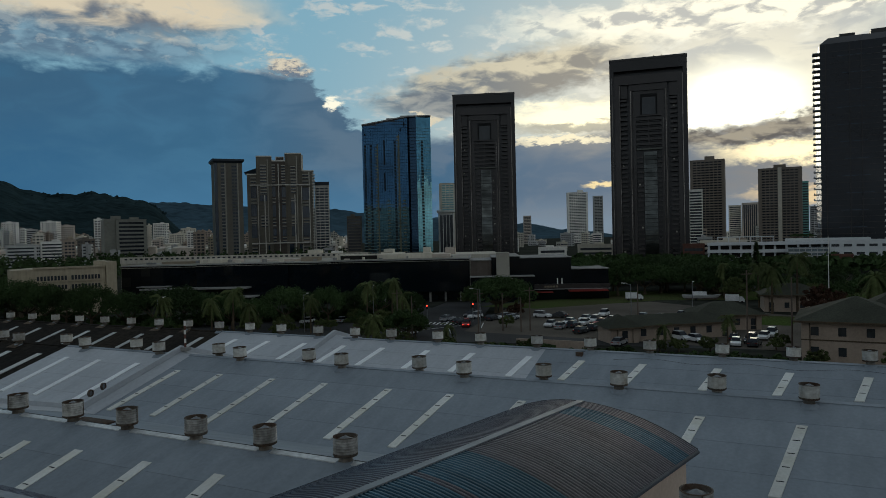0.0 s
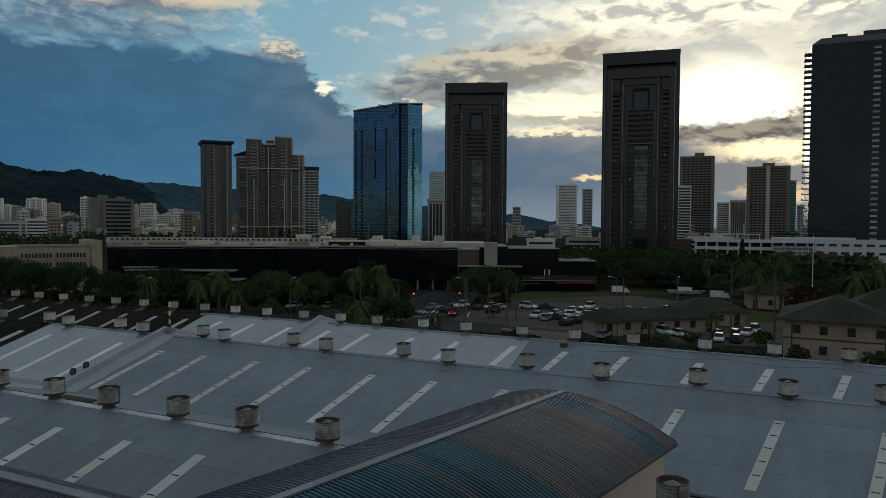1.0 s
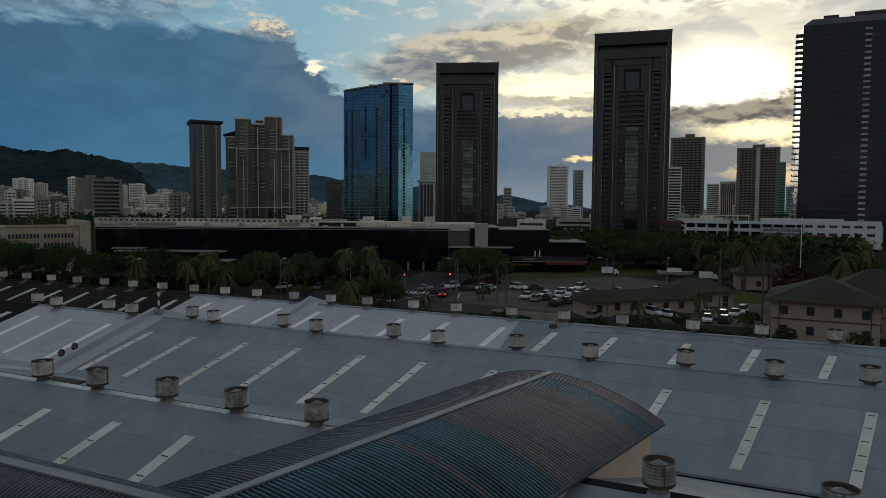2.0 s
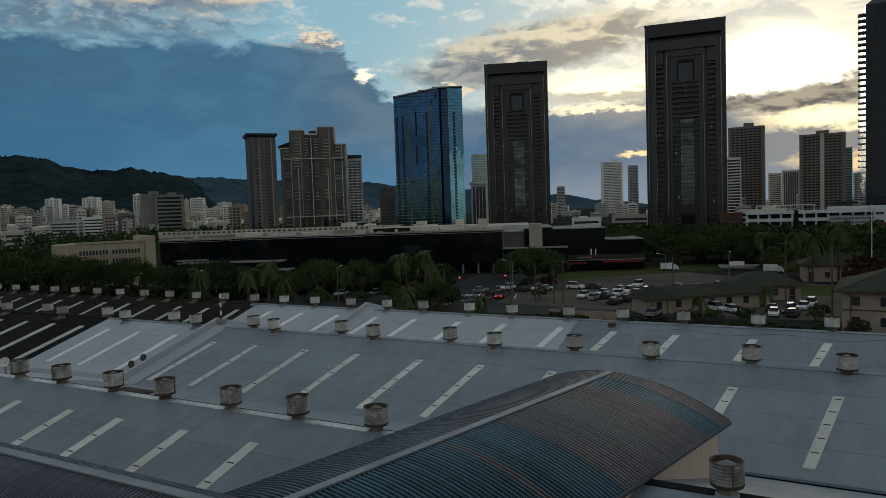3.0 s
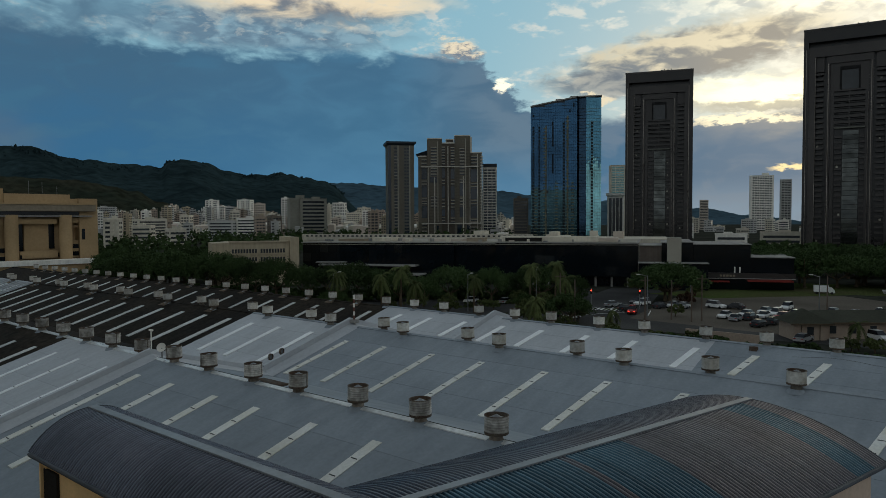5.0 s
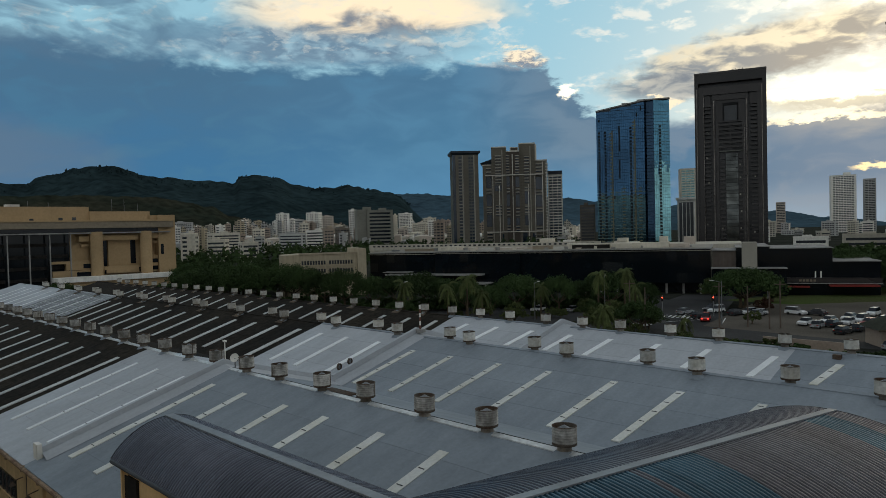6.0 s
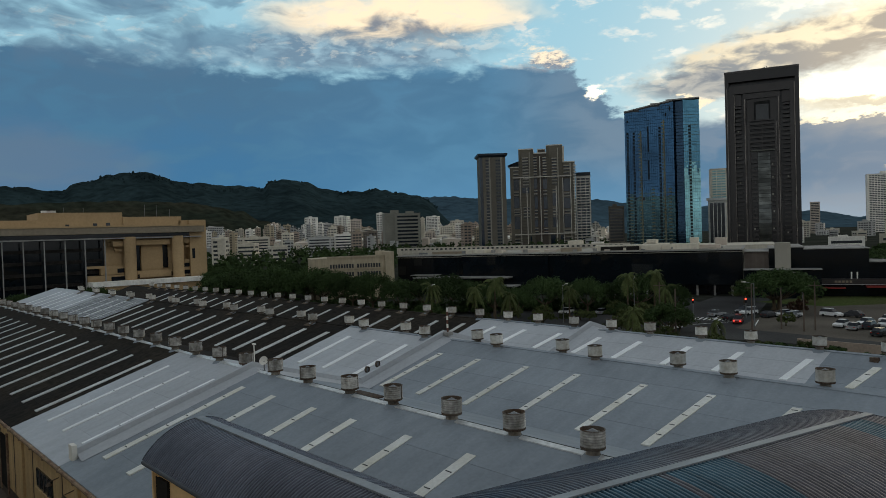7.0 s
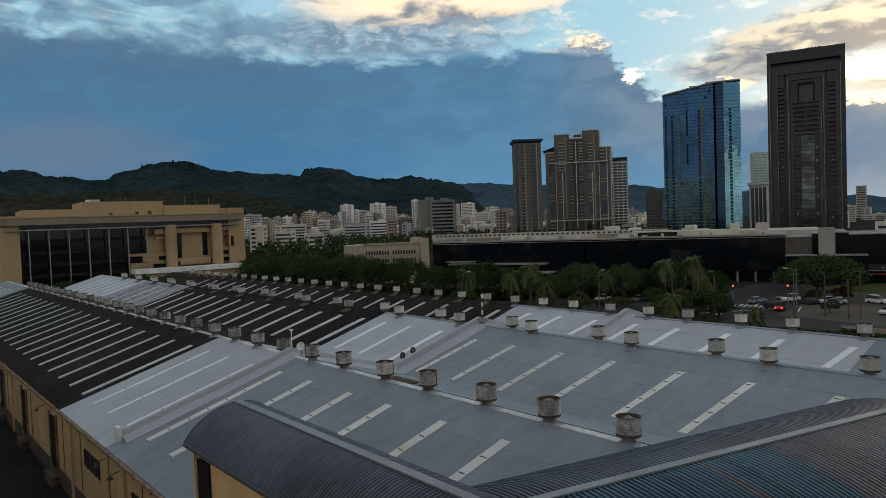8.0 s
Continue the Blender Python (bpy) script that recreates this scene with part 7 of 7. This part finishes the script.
# far woodland between the streets and the hills, too many to count
vs, fs = [], []
q = random.Random(77)
for i in range(1500):
    az = q.uniform(35, 86) if q.random() < 0.75 else q.uniform(-6, 24)
    d = q.uniform(330, 1650) if az > 30 else q.uniform(330, 460)
    x, y = bearing(az, d)
    r, h = q.uniform(3.5, 7.5), q.uniform(7, 13) if az > 30 else q.uniform(5, 8)
    for k in range(26):
        a, u = q.uniform(0, 6.28), math.sqrt(q.random())
        p = Vector((x + r * u * math.cos(a), y + r * u * math.sin(a), h * (0.3 + 0.7 * (1 - u * u) * q.uniform(0.7, 1.1))))
        n = Vector((q.uniform(-1, 1), q.uniform(-1, 1), q.uniform(-0.2, 1))).normalized()
        s1 = n.orthogonal().normalized() * q.uniform(1.0, 1.9)
        s2 = n.cross(s1).normalized() * q.uniform(0.9, 1.5)
        b = len(vs)
        vs += [p - s1, p - s2, p + s1, p + s2]
        fs.append((b, b + 1, b + 2, b + 3))
tagged(part("far_woods", Geo().add(vs, fs), M["leaf"]), "dark trees scattered among the distant blocks", "trees", kind="stuff")

# ---- trees ----
def leaf_crown(r, height, low, n_clump, n_leaf, size, dome, seed, hollow=0.5):
    """A crown of many small leaf quads in uneven clumps."""
    q = random.Random(seed)
    vs, fs = [], []
    for c in range(n_clump):
        a, u = q.uniform(0, 2 * math.pi), math.sqrt(q.uniform(0.0, 1))
        rr = r * u * q.uniform(0.88, 1.06)
        up = math.sqrt(max(0.0, 1 - u * u)) * (q.uniform(0.45, 1.0) if c % 4 == 0 else q.uniform(0.9, 1.0)) if dome else q.uniform(-0.2, 1) * math.sqrt(max(0, 1 - u * u))
        centre = Vector((rr * math.cos(a), rr * math.sin(a), low + (height - low) * (0.12 + 0.82 * max(0.0, up)) * q.uniform(0.82, 1.06)))
        cr = r * q.uniform(0.11, 0.2)
        for i in range(n_leaf):
            d = Vector((q.gauss(0, 1), q.gauss(0, 1), q.gauss(0, 0.7)))
            p = centre + d.normalized() * cr * q.uniform(hollow, 1.0)
            nrm = (d.normalized() + Vector((q.uniform(-1, 1), q.uniform(-1, 1), q.uniform(-0.3, 1.2)))).normalized()
            s1 = nrm.orthogonal().normalized() * size * q.uniform(0.6, 1.3)
            s2 = nrm.cross(s1).normalized() * size * q.uniform(0.4, 0.8)
            k = len(vs)
            vs += [p - s1, p - s2 * 0.8, p + s1, p + s2]
            fs.append((k, k + 1, k + 2, k + 3))
    return Geo().add(vs, fs)


def tree(label, r, height, low, n_clump, n_leaf, size, dome, seed, material, trunk_r, limbs=6):
    t = thing("tree", label, "tree", "street trees")
    q = random.Random(seed + 50)
    g = Geo().tube([(trunk_r * 1.5, 0), (trunk_r, 0.8), (trunk_r * 0.8, low * 0.9)], 8)
    for i in range(limbs):
        a = 2 * math.pi * i / limbs + q.uniform(-0.3, 0.3)
        mid = Vector((r * 0.3 * math.cos(a), r * 0.3 * math.sin(a), low * 1.15))
        end = Vector((r * 0.72 * math.cos(a), r * 0.72 * math.sin(a), low + (height - low) * q.uniform(0.35, 0.6)))
        g.rod((0, 0, low * 0.75), mid, trunk_r * 0.5, trunk_r * 0.35).rod(mid, end, trunk_r * 0.35, trunk_r * 0.1)
    part("trunk", g, M["bark"], t)
    part("crown", leaf_crown(r, height, low, n_clump, n_leaf, size, dome, seed), M[material], t)
    return t


def palm(height, seed, material="leaf_light"):
    t = thing("palm", "tall coconut palm with drooping fronds", "palm", "palms")
    q = random.Random(seed)
    lean = Vector((q.uniform(-0.6, 0.6), q.uniform(-0.6, 0.6), 0))
    g = Geo()
    for i in range(5):
        g.rod(lean * (i / 5) ** 2 + Vector((0, 0, height * i / 5)), lean * ((i + 1) / 5) ** 2 + Vector((0, 0, height * (i + 1) / 5)), 0.24 - 0.02 * i, 0.22 - 0.02 * i, 7)
    part("trunk", g, M["bark"], t)
    g = Geo()
    for k in range(30):
        a, up, ln = q.uniform(0, 6.28), q.uniform(-0.6, 1.1), q.uniform(1.9, 2.7)
        pts = [lean + Vector((math.cos(a) * ln * s, math.sin(a) * ln * s, height + ln * (up * s - 1.15 * s * s * (0.7 + 0.3 * (1 - up))))) for s in (0, 0.25, 0.5, 0.75, 1.0)]
        side = Vector((-math.sin(a), math.cos(a), 0))
        for p0, p1 in zip(pts, pts[1:]):
            for j in range(4):
                b = p0.lerp(p1, j / 4)
                for sgn in (-1, 1):
                    tip = b + side * sgn * 0.5 + (p1 - p0) * 0.5 + Vector((0, 0, -0.4))
                    g.add([b, b + (p1 - p0) * 0.22, tip], [(0, 1, 2)])
    part("fronds", g, M[material], t)
    return t


def conifer(height, seed):
    t = thing("pine", "dark columnar pine tree", "tree")
    q = random.Random(seed)
    part("trunk", Geo().tube([(0.3, 0), (0.05, height)], 7), M["bark"], t)
    vs, fs = [], []
    for i in range(2600):
        z = height * (0.15 + 0.85 * q.random())
        r = (height - z) * 0.2 * (0.6 + 0.5 * math.sin(z * 3.0) ** 2) * math.sqrt(q.random()) + 0.1
        a = q.uniform(0, 6.28)
        p = Vector((r * math.cos(a), r * math.sin(a), z))
        o = Vector((math.cos(a), math.sin(a), q.uniform(-0.4, 0.2))) * 0.7
        s = Vector((-math.sin(a), math.cos(a), 0)) * 0.34
        k = len(vs)
        vs += [p - s, p + s, p + o]
        fs.append((k, k + 1, k + 2))
    part("crown", Geo().add(vs, fs), M["leaf"], t)
    return t


kinds = [
    tree("broad monkeypod tree with a dark domed crown", 8.0, 9.6, 3.0, 170, 40, 0.27, True, 1, "leaf", 0.42),
    tree("wide street tree with a dark flat-topped crown", 6.2, 8.2, 2.6, 120, 38, 0.26, True, 2, "leaf", 0.34),
    tree("rounded olive-green street tree", 4.2, 8.4, 2.4, 90, 38, 0.24, False, 3, "leaf_light", 0.26),
    tree("tall dense dark green tree", 5.2, 11.0, 3.0, 120, 42, 0.27, False, 4, "leaf", 0.34),
    tree("small bushy olive tree", 2.6, 5.0, 1.2, 55, 36, 0.24, False, 5, "leaf_light", 0.16, 4),
    tree("tree with rusty red foliage", 3.6, 7.2, 2.2, 70, 40, 0.28, False, 6, "leaf_red", 0.24),
]
palms = [palm(8.6, 11), palm(7.0, 12), palm(10.2, 13)]
bush = thing("bush", "low leafy bush along the lot fence", "bush", "bushes")
part("stem", Geo().tube([(0.08, 0), (0.05, 0.8)], 6), M["bark"], bush)
part("crown", leaf_crown(1.9, 2.5, 0.2, 40, 34, 0.2, False, 21), M["leaf"], bush)
used = set()


def plant(proto, x, y, s=1.0, z=0.0):
    m = pose(x, y, z, 0, 0, rng.uniform(0, 360))
    if proto not in used:
        used.add(proto)
        proto.matrix_basis = m
        proto.scale = (s, s, s)
        return proto
    c = copy_thing(proto, m)
    c.scale = (s, s, s)
    return c


# street trees before the black block and the courthouse: bearing, distance, spread and height
for az, d, r, h in ((57.9, 230, 8.5, 11.5), (60.9, 238, 9, 11.8), (53.3, 195, 6.7, 11.0), (48.6, 182, 7.6, 9.9), (46.9, 198, 5.2, 9.4), (43.5, 176, 4.6, 8.6), (39.4, 180, 6.8, 9.3), (36.1, 178, 4.8, 9.0), (32.2, 180, 8.2, 9.5), (22.25, 190, 9.2, 9.7),
                    (56.2, 215, 5.8, 10.3), (62.5, 250, 7.5, 10.7), (64.7, 250, 6.4, 8.8), (51.0, 190, 5.8, 9.2), (45.2, 186, 5.2, 8.4), (41.6, 172, 4.4, 7.4), (34.3, 188, 4.4, 7.0), (37.9, 190, 4.6, 7.2), (54.9, 205, 6.0, 9.8), (29.6, 186, 4.2, 6.6)):
    x, y = bearing(az, d)
    plant(kinds[0], x, y).scale = (r / 8.0, r / 8.0, h / 9.6)
for i in range(30):
    az = 29 + 1.02 * i + rng.uniform(-0.5, 0.5)
    x, y = bearing(az, rng.uniform(144, 168))
    plant(kinds[rng.choice((1, 2, 4, 4))], x, y, rng.uniform(0.42, 0.66))
for i in range(40):
    az = 57 + 0.72 * i + rng.uniform(-0.5, 0.5)
    x, y = bearing(az, rng.uniform(222, 262))
    plant(kinds[rng.choice((0, 0, 1))], x, y, rng.uniform(0.9, 1.2) if az < 65 else rng.uniform(0.55, 0.8))
for i in range(30):
    az = rng.uniform(57.5, 66)
    x, y = bearing(az, rng.uniform(225, 360))
    if abs(az - 62.6) > 0.5:
        plant(kinds[rng.choice((0, 1, 3))], x, y, rng.uniform(0.9, 1.1))
for az, d, k, s in ((22.6, 190, 0, 1.0), (24.6, 205, 2, 0.8), (20.4, 205, 4, 0.9), (21.8, 160, 4, 0.7), (29.9, 142, 1, 0.78), (31.5, 150, 2, 0.7), (33, 140, 2, 0.75)):
    x, y = bearing(az, d)
    plant(kinds[k], x, y, s)
for i in range(44):
    x, y = bearing(29 + 0.8 * i + rng.uniform(-0.3, 0.3), rng.uniform(184, 192) if i < 30 else rng.uniform(200, 226))
    plant(bush, x, y, rng.uniform(1.2, 1.9))
# the dark wood before the granite tower
for i in range(44):
    az = rng.uniform(4.5, 18.5)
    x, y = bearing(az, rng.uniform(236, 300))
    plant(kinds[rng.choice((0, 0, 1, 3))], x, y, rng.uniform(0.95, 1.2))
for i in range(30):
    az = rng.uniform(-8, 6)
    x, y = bearing(az, rng.uniform(205, 300))
    plant(kinds[rng.choice((1, 1, 2, 2))], x, y, rng.uniform(0.66, 0.95))
for az, d, s in ((1.93, 190, 1.35), (0.26, 196, 1.35), (2.8, 205, 1.1), (-4.46, 185, 1.4), (-5.6, 200, 1.2), (5.2, 230, 1.0), (42.2, 150, 0.9), (43.4, 158, 1.0), (31.0, 165, 1.05), (30.2, 160, 0.9), (45.0, 165, 0.95), (37.5, 160, 0.9), (48.5, 168, 1.0), (33.0, 165, 1.0)):
    x, y = bearing(az, d)
    plant(palms[rng.randrange(3)], x, y, s)
x, y = bearing(-1.4, 182)
plant(kinds[5], x, y, 1.25)
x, y = bearing(21.0, 178)
plant(kinds[5], x, y, 0.6)
pine = conifer(16.5, 31)
pine.matrix_basis = pose(*bearing(2.94, 262), 0)
for az in (0.35, -0.1, -0.55):
    x, y = bearing(az, 433)
    plant(kinds[1], x, y, 0.5, 14.7).scale = (0.42, 0.42, 0.34)
for i in range(46):
    x = -62 + 62 * i / 45 + rng.uniform(-1, 1)
    if not -46 < x < -33 and not -12 < x < -9:
        plant(bush, x, 108 + (x + 62) * 0.12 + rng.uniform(-2.5, 2.5), rng.uniform(0.8, 1.35))
for i in range(16):
    az = 28.5 + i * 1.3
    x, y = bearing(az, 128 + rng.uniform(-4, 4))
    plant(bush, x, y, rng.uniform(1.0, 1.7))
for x, y in ((-22, 126), (-19, 127), (-14, 128), (-4, 134), (-3, 138), (2, 121), (12, 121)):
    plant(kinds[4], x, y, rng.uniform(0.5, 0.75))

for i in range(26):
    x, y = bearing(18.5 + 0.5 * i + rng.uniform(-0.3, 0.3), rng.uniform(108, 120))
    plant(bush, x, y, rng.uniform(1.1, 1.7))
for az, d, k, s in ((30.2, 126, 2, 0.55), (29.2, 124, 4, 0.7), (26.6, 124, 4, 0.9), (31.8, 122, 2, 0.6), (20.2, 122, 4, 0.8), (23.4, 121, 4, 0.75)):
    x, y = bearing(az, d)
    plant(kinds[k], x, y, s)
for az, d, s in ((32.6, 130, 0.9), (26.6, 132, 0.62), (9.5, 130, 0.6), (5.0, 127, 0.62)):
    x, y = bearing(az, d)
    plant(palms[rng.randrange(3)], x, y, s)

# ---- cars ----
def car(paint, label, tall=False):
    t = thing("car", label, "car", "parked cars")
    h = 1.05 if not tall else 1.15
    body = [(-2.2, 0.35), (-2.25, 0.75), (-1.5, h - 0.1), (1.4, h - 0.05), (2.2, h - 0.12), (2.25, 0.35)]
    top = [(-0.95, h - 0.05), (-0.3, 1.5 if not tall else 1.75), (1.35 if not tall else 1.95, 1.48 if not tall else 1.78), (1.95 if not tall else 2.2, h - 0.04)]

    def loft(poly, w0, w1):
        n = len(poly)
        zs = [p[1] for p in poly]
        wid = [w0 + (w1 - w0) * (z - min(zs)) / (max(zs) - min(zs)) for z in zs]
        return Geo().add([(x, -w, z) for (x, z), w in zip(poly, wid)] + [(x, w, z) for (x, z), w in zip(poly, wid)],
                         [tuple(range(n)), tuple(range(2 * n - 1, n - 1, -1))] + [((i + 1) % n, i, n + i, n + (i + 1) % n) for i in range(n)])

    part("body", loft(body, 0.9, 0.84), M[paint], t)
    part("cabin", loft(top, 0.82, 0.62), M["dark_glass"], t, "dark windows")
    part("roof", Geo().box(top[1][0] + 0.1, -0.6, top[1][1] - 0.02, top[2][0] - 0.05, 0.6, top[2][1] + 0.05), M[paint], t)
    wheel = Geo().tube([(0.32, -0.1), (0.32, 0.1)], 12, pose(0, 0, 0, 90), True, True).mesh("wheel", M["tyre"])
    for x in (-1.4, 1.4):
        for y in (-0.82, 0.82):
            part("wheel", wheel, None, t, m=Matrix.Translation((x, y, 0.32)))
    for y in (-0.6, 0.6):
        part("headlight", Geo().box(-2.27, y - 0.18, 0.62, -2.2, y + 0.18, 0.76), M["white_wall"], t)
        part("tail_light", Geo().box(2.2, y - 0.18, 0.68, 2.27, y + 0.18, 0.82), M["car_red"], t)
    return t


cars = {"w": car("car_white", "white saloon car on the asphalt lot"), "s": car("car_silver", "silver saloon car on the asphalt lot"), "d": car("car_dark", "dark saloon car on the asphalt lot"),
        "r": car("car_red", "red saloon car on the asphalt lot"), "v": car("car_white", "white van on the asphalt lot", True), "k": car("car_dark", "dark utility vehicle on the asphalt lot", True)}
for key, x, y, turn in (("v", -57.6, 168.3, 100), ("d", -53.8, 169.6, 100), ("w", -50.4, 152.6, 20), ("s", -47.2, 150.2, 20), ("w", -47.6, 157.6, 15), ("d", -41.1, 144.6, 10), ("d", -39.8, 149.6, 15), ("s", -35.4, 146.2, 10),
                        ("w", -44.0, 157.4, 20), ("d", -45.4, 153.2, 15), ("r", -40.6, 158.6, 10), ("v", -42.9, 162.4, 15), ("w", -45.8, 164.8, 15), ("w", -39.4, 164.0, 12), ("v", -44.0, 175.2, 20), ("s", -30.2, 131.4, 15), ("s", -63.4, 161.4, 15),
                        ("w", -66.0, 163.4, 10), ("d", -67.8, 160.4, 10), ("d", -72.1, 151.4, 10), ("v", -20.6, 140.4, 70), ("w", -17.6, 139.2, 60), ("d", -11.3, 142.9, 20), ("k", -8.4, 141.2, 15), ("w", -6.4, 146.4, 15), ("v", -5.3, 150.4, 15), ("d", -7.6, 137.6, 15), ("w", -10.6, 137.0, 25),
                        ("s", -16.6, 150.6, 40), ("d", -11.9, 162.6, 30), ("w", -21.6, 196.4, 10), ("v", -17.5, 197.0, 10), ("w", -26.0, 178.2, 15), ("s", -29.6, 172.4, 15), ("w", -34.0, 172.0, 15), ("s", -22.0, 181.0, 15), ("w", -93.4, 148.9, 25), ("k", -78.0, 134.0, 15), ("w", -75.0, 131.4, 15),
                        ("s", -77.9, 156.1, 10), ("v", -73.4, 162.6, 10), ("k", -75.5, 164.5, 10), ("w", -63.6, 162.9, 12), ("s", -102.0, 146.0, 25), ("w", -110, 142, 25), ("w", -282, 146, 60), ("v", -270, 140, 60), ("s", -300, 156, 60)):
    plant(cars[key], x, y).rotation_euler = (0, 0, radians(turn + 68 + 180 * (key in "sd")))

# the red-lit car waiting at the junction
stop = car("car_red", "dark red car with lit tail lights at the junction", True)
stop.matrix_basis = pose(-68.8, 147.4, 0, 0, 0, 110)
for y in (-0.6, 0.6):
    part("brake_light", Geo().box(2.28, y - 0.2, 0.66, 2.31, y + 0.2, 0.86).box(-2.31, y - 0.2, 0.66, -2.28, y + 0.2, 0.86), M["tail"], stop)
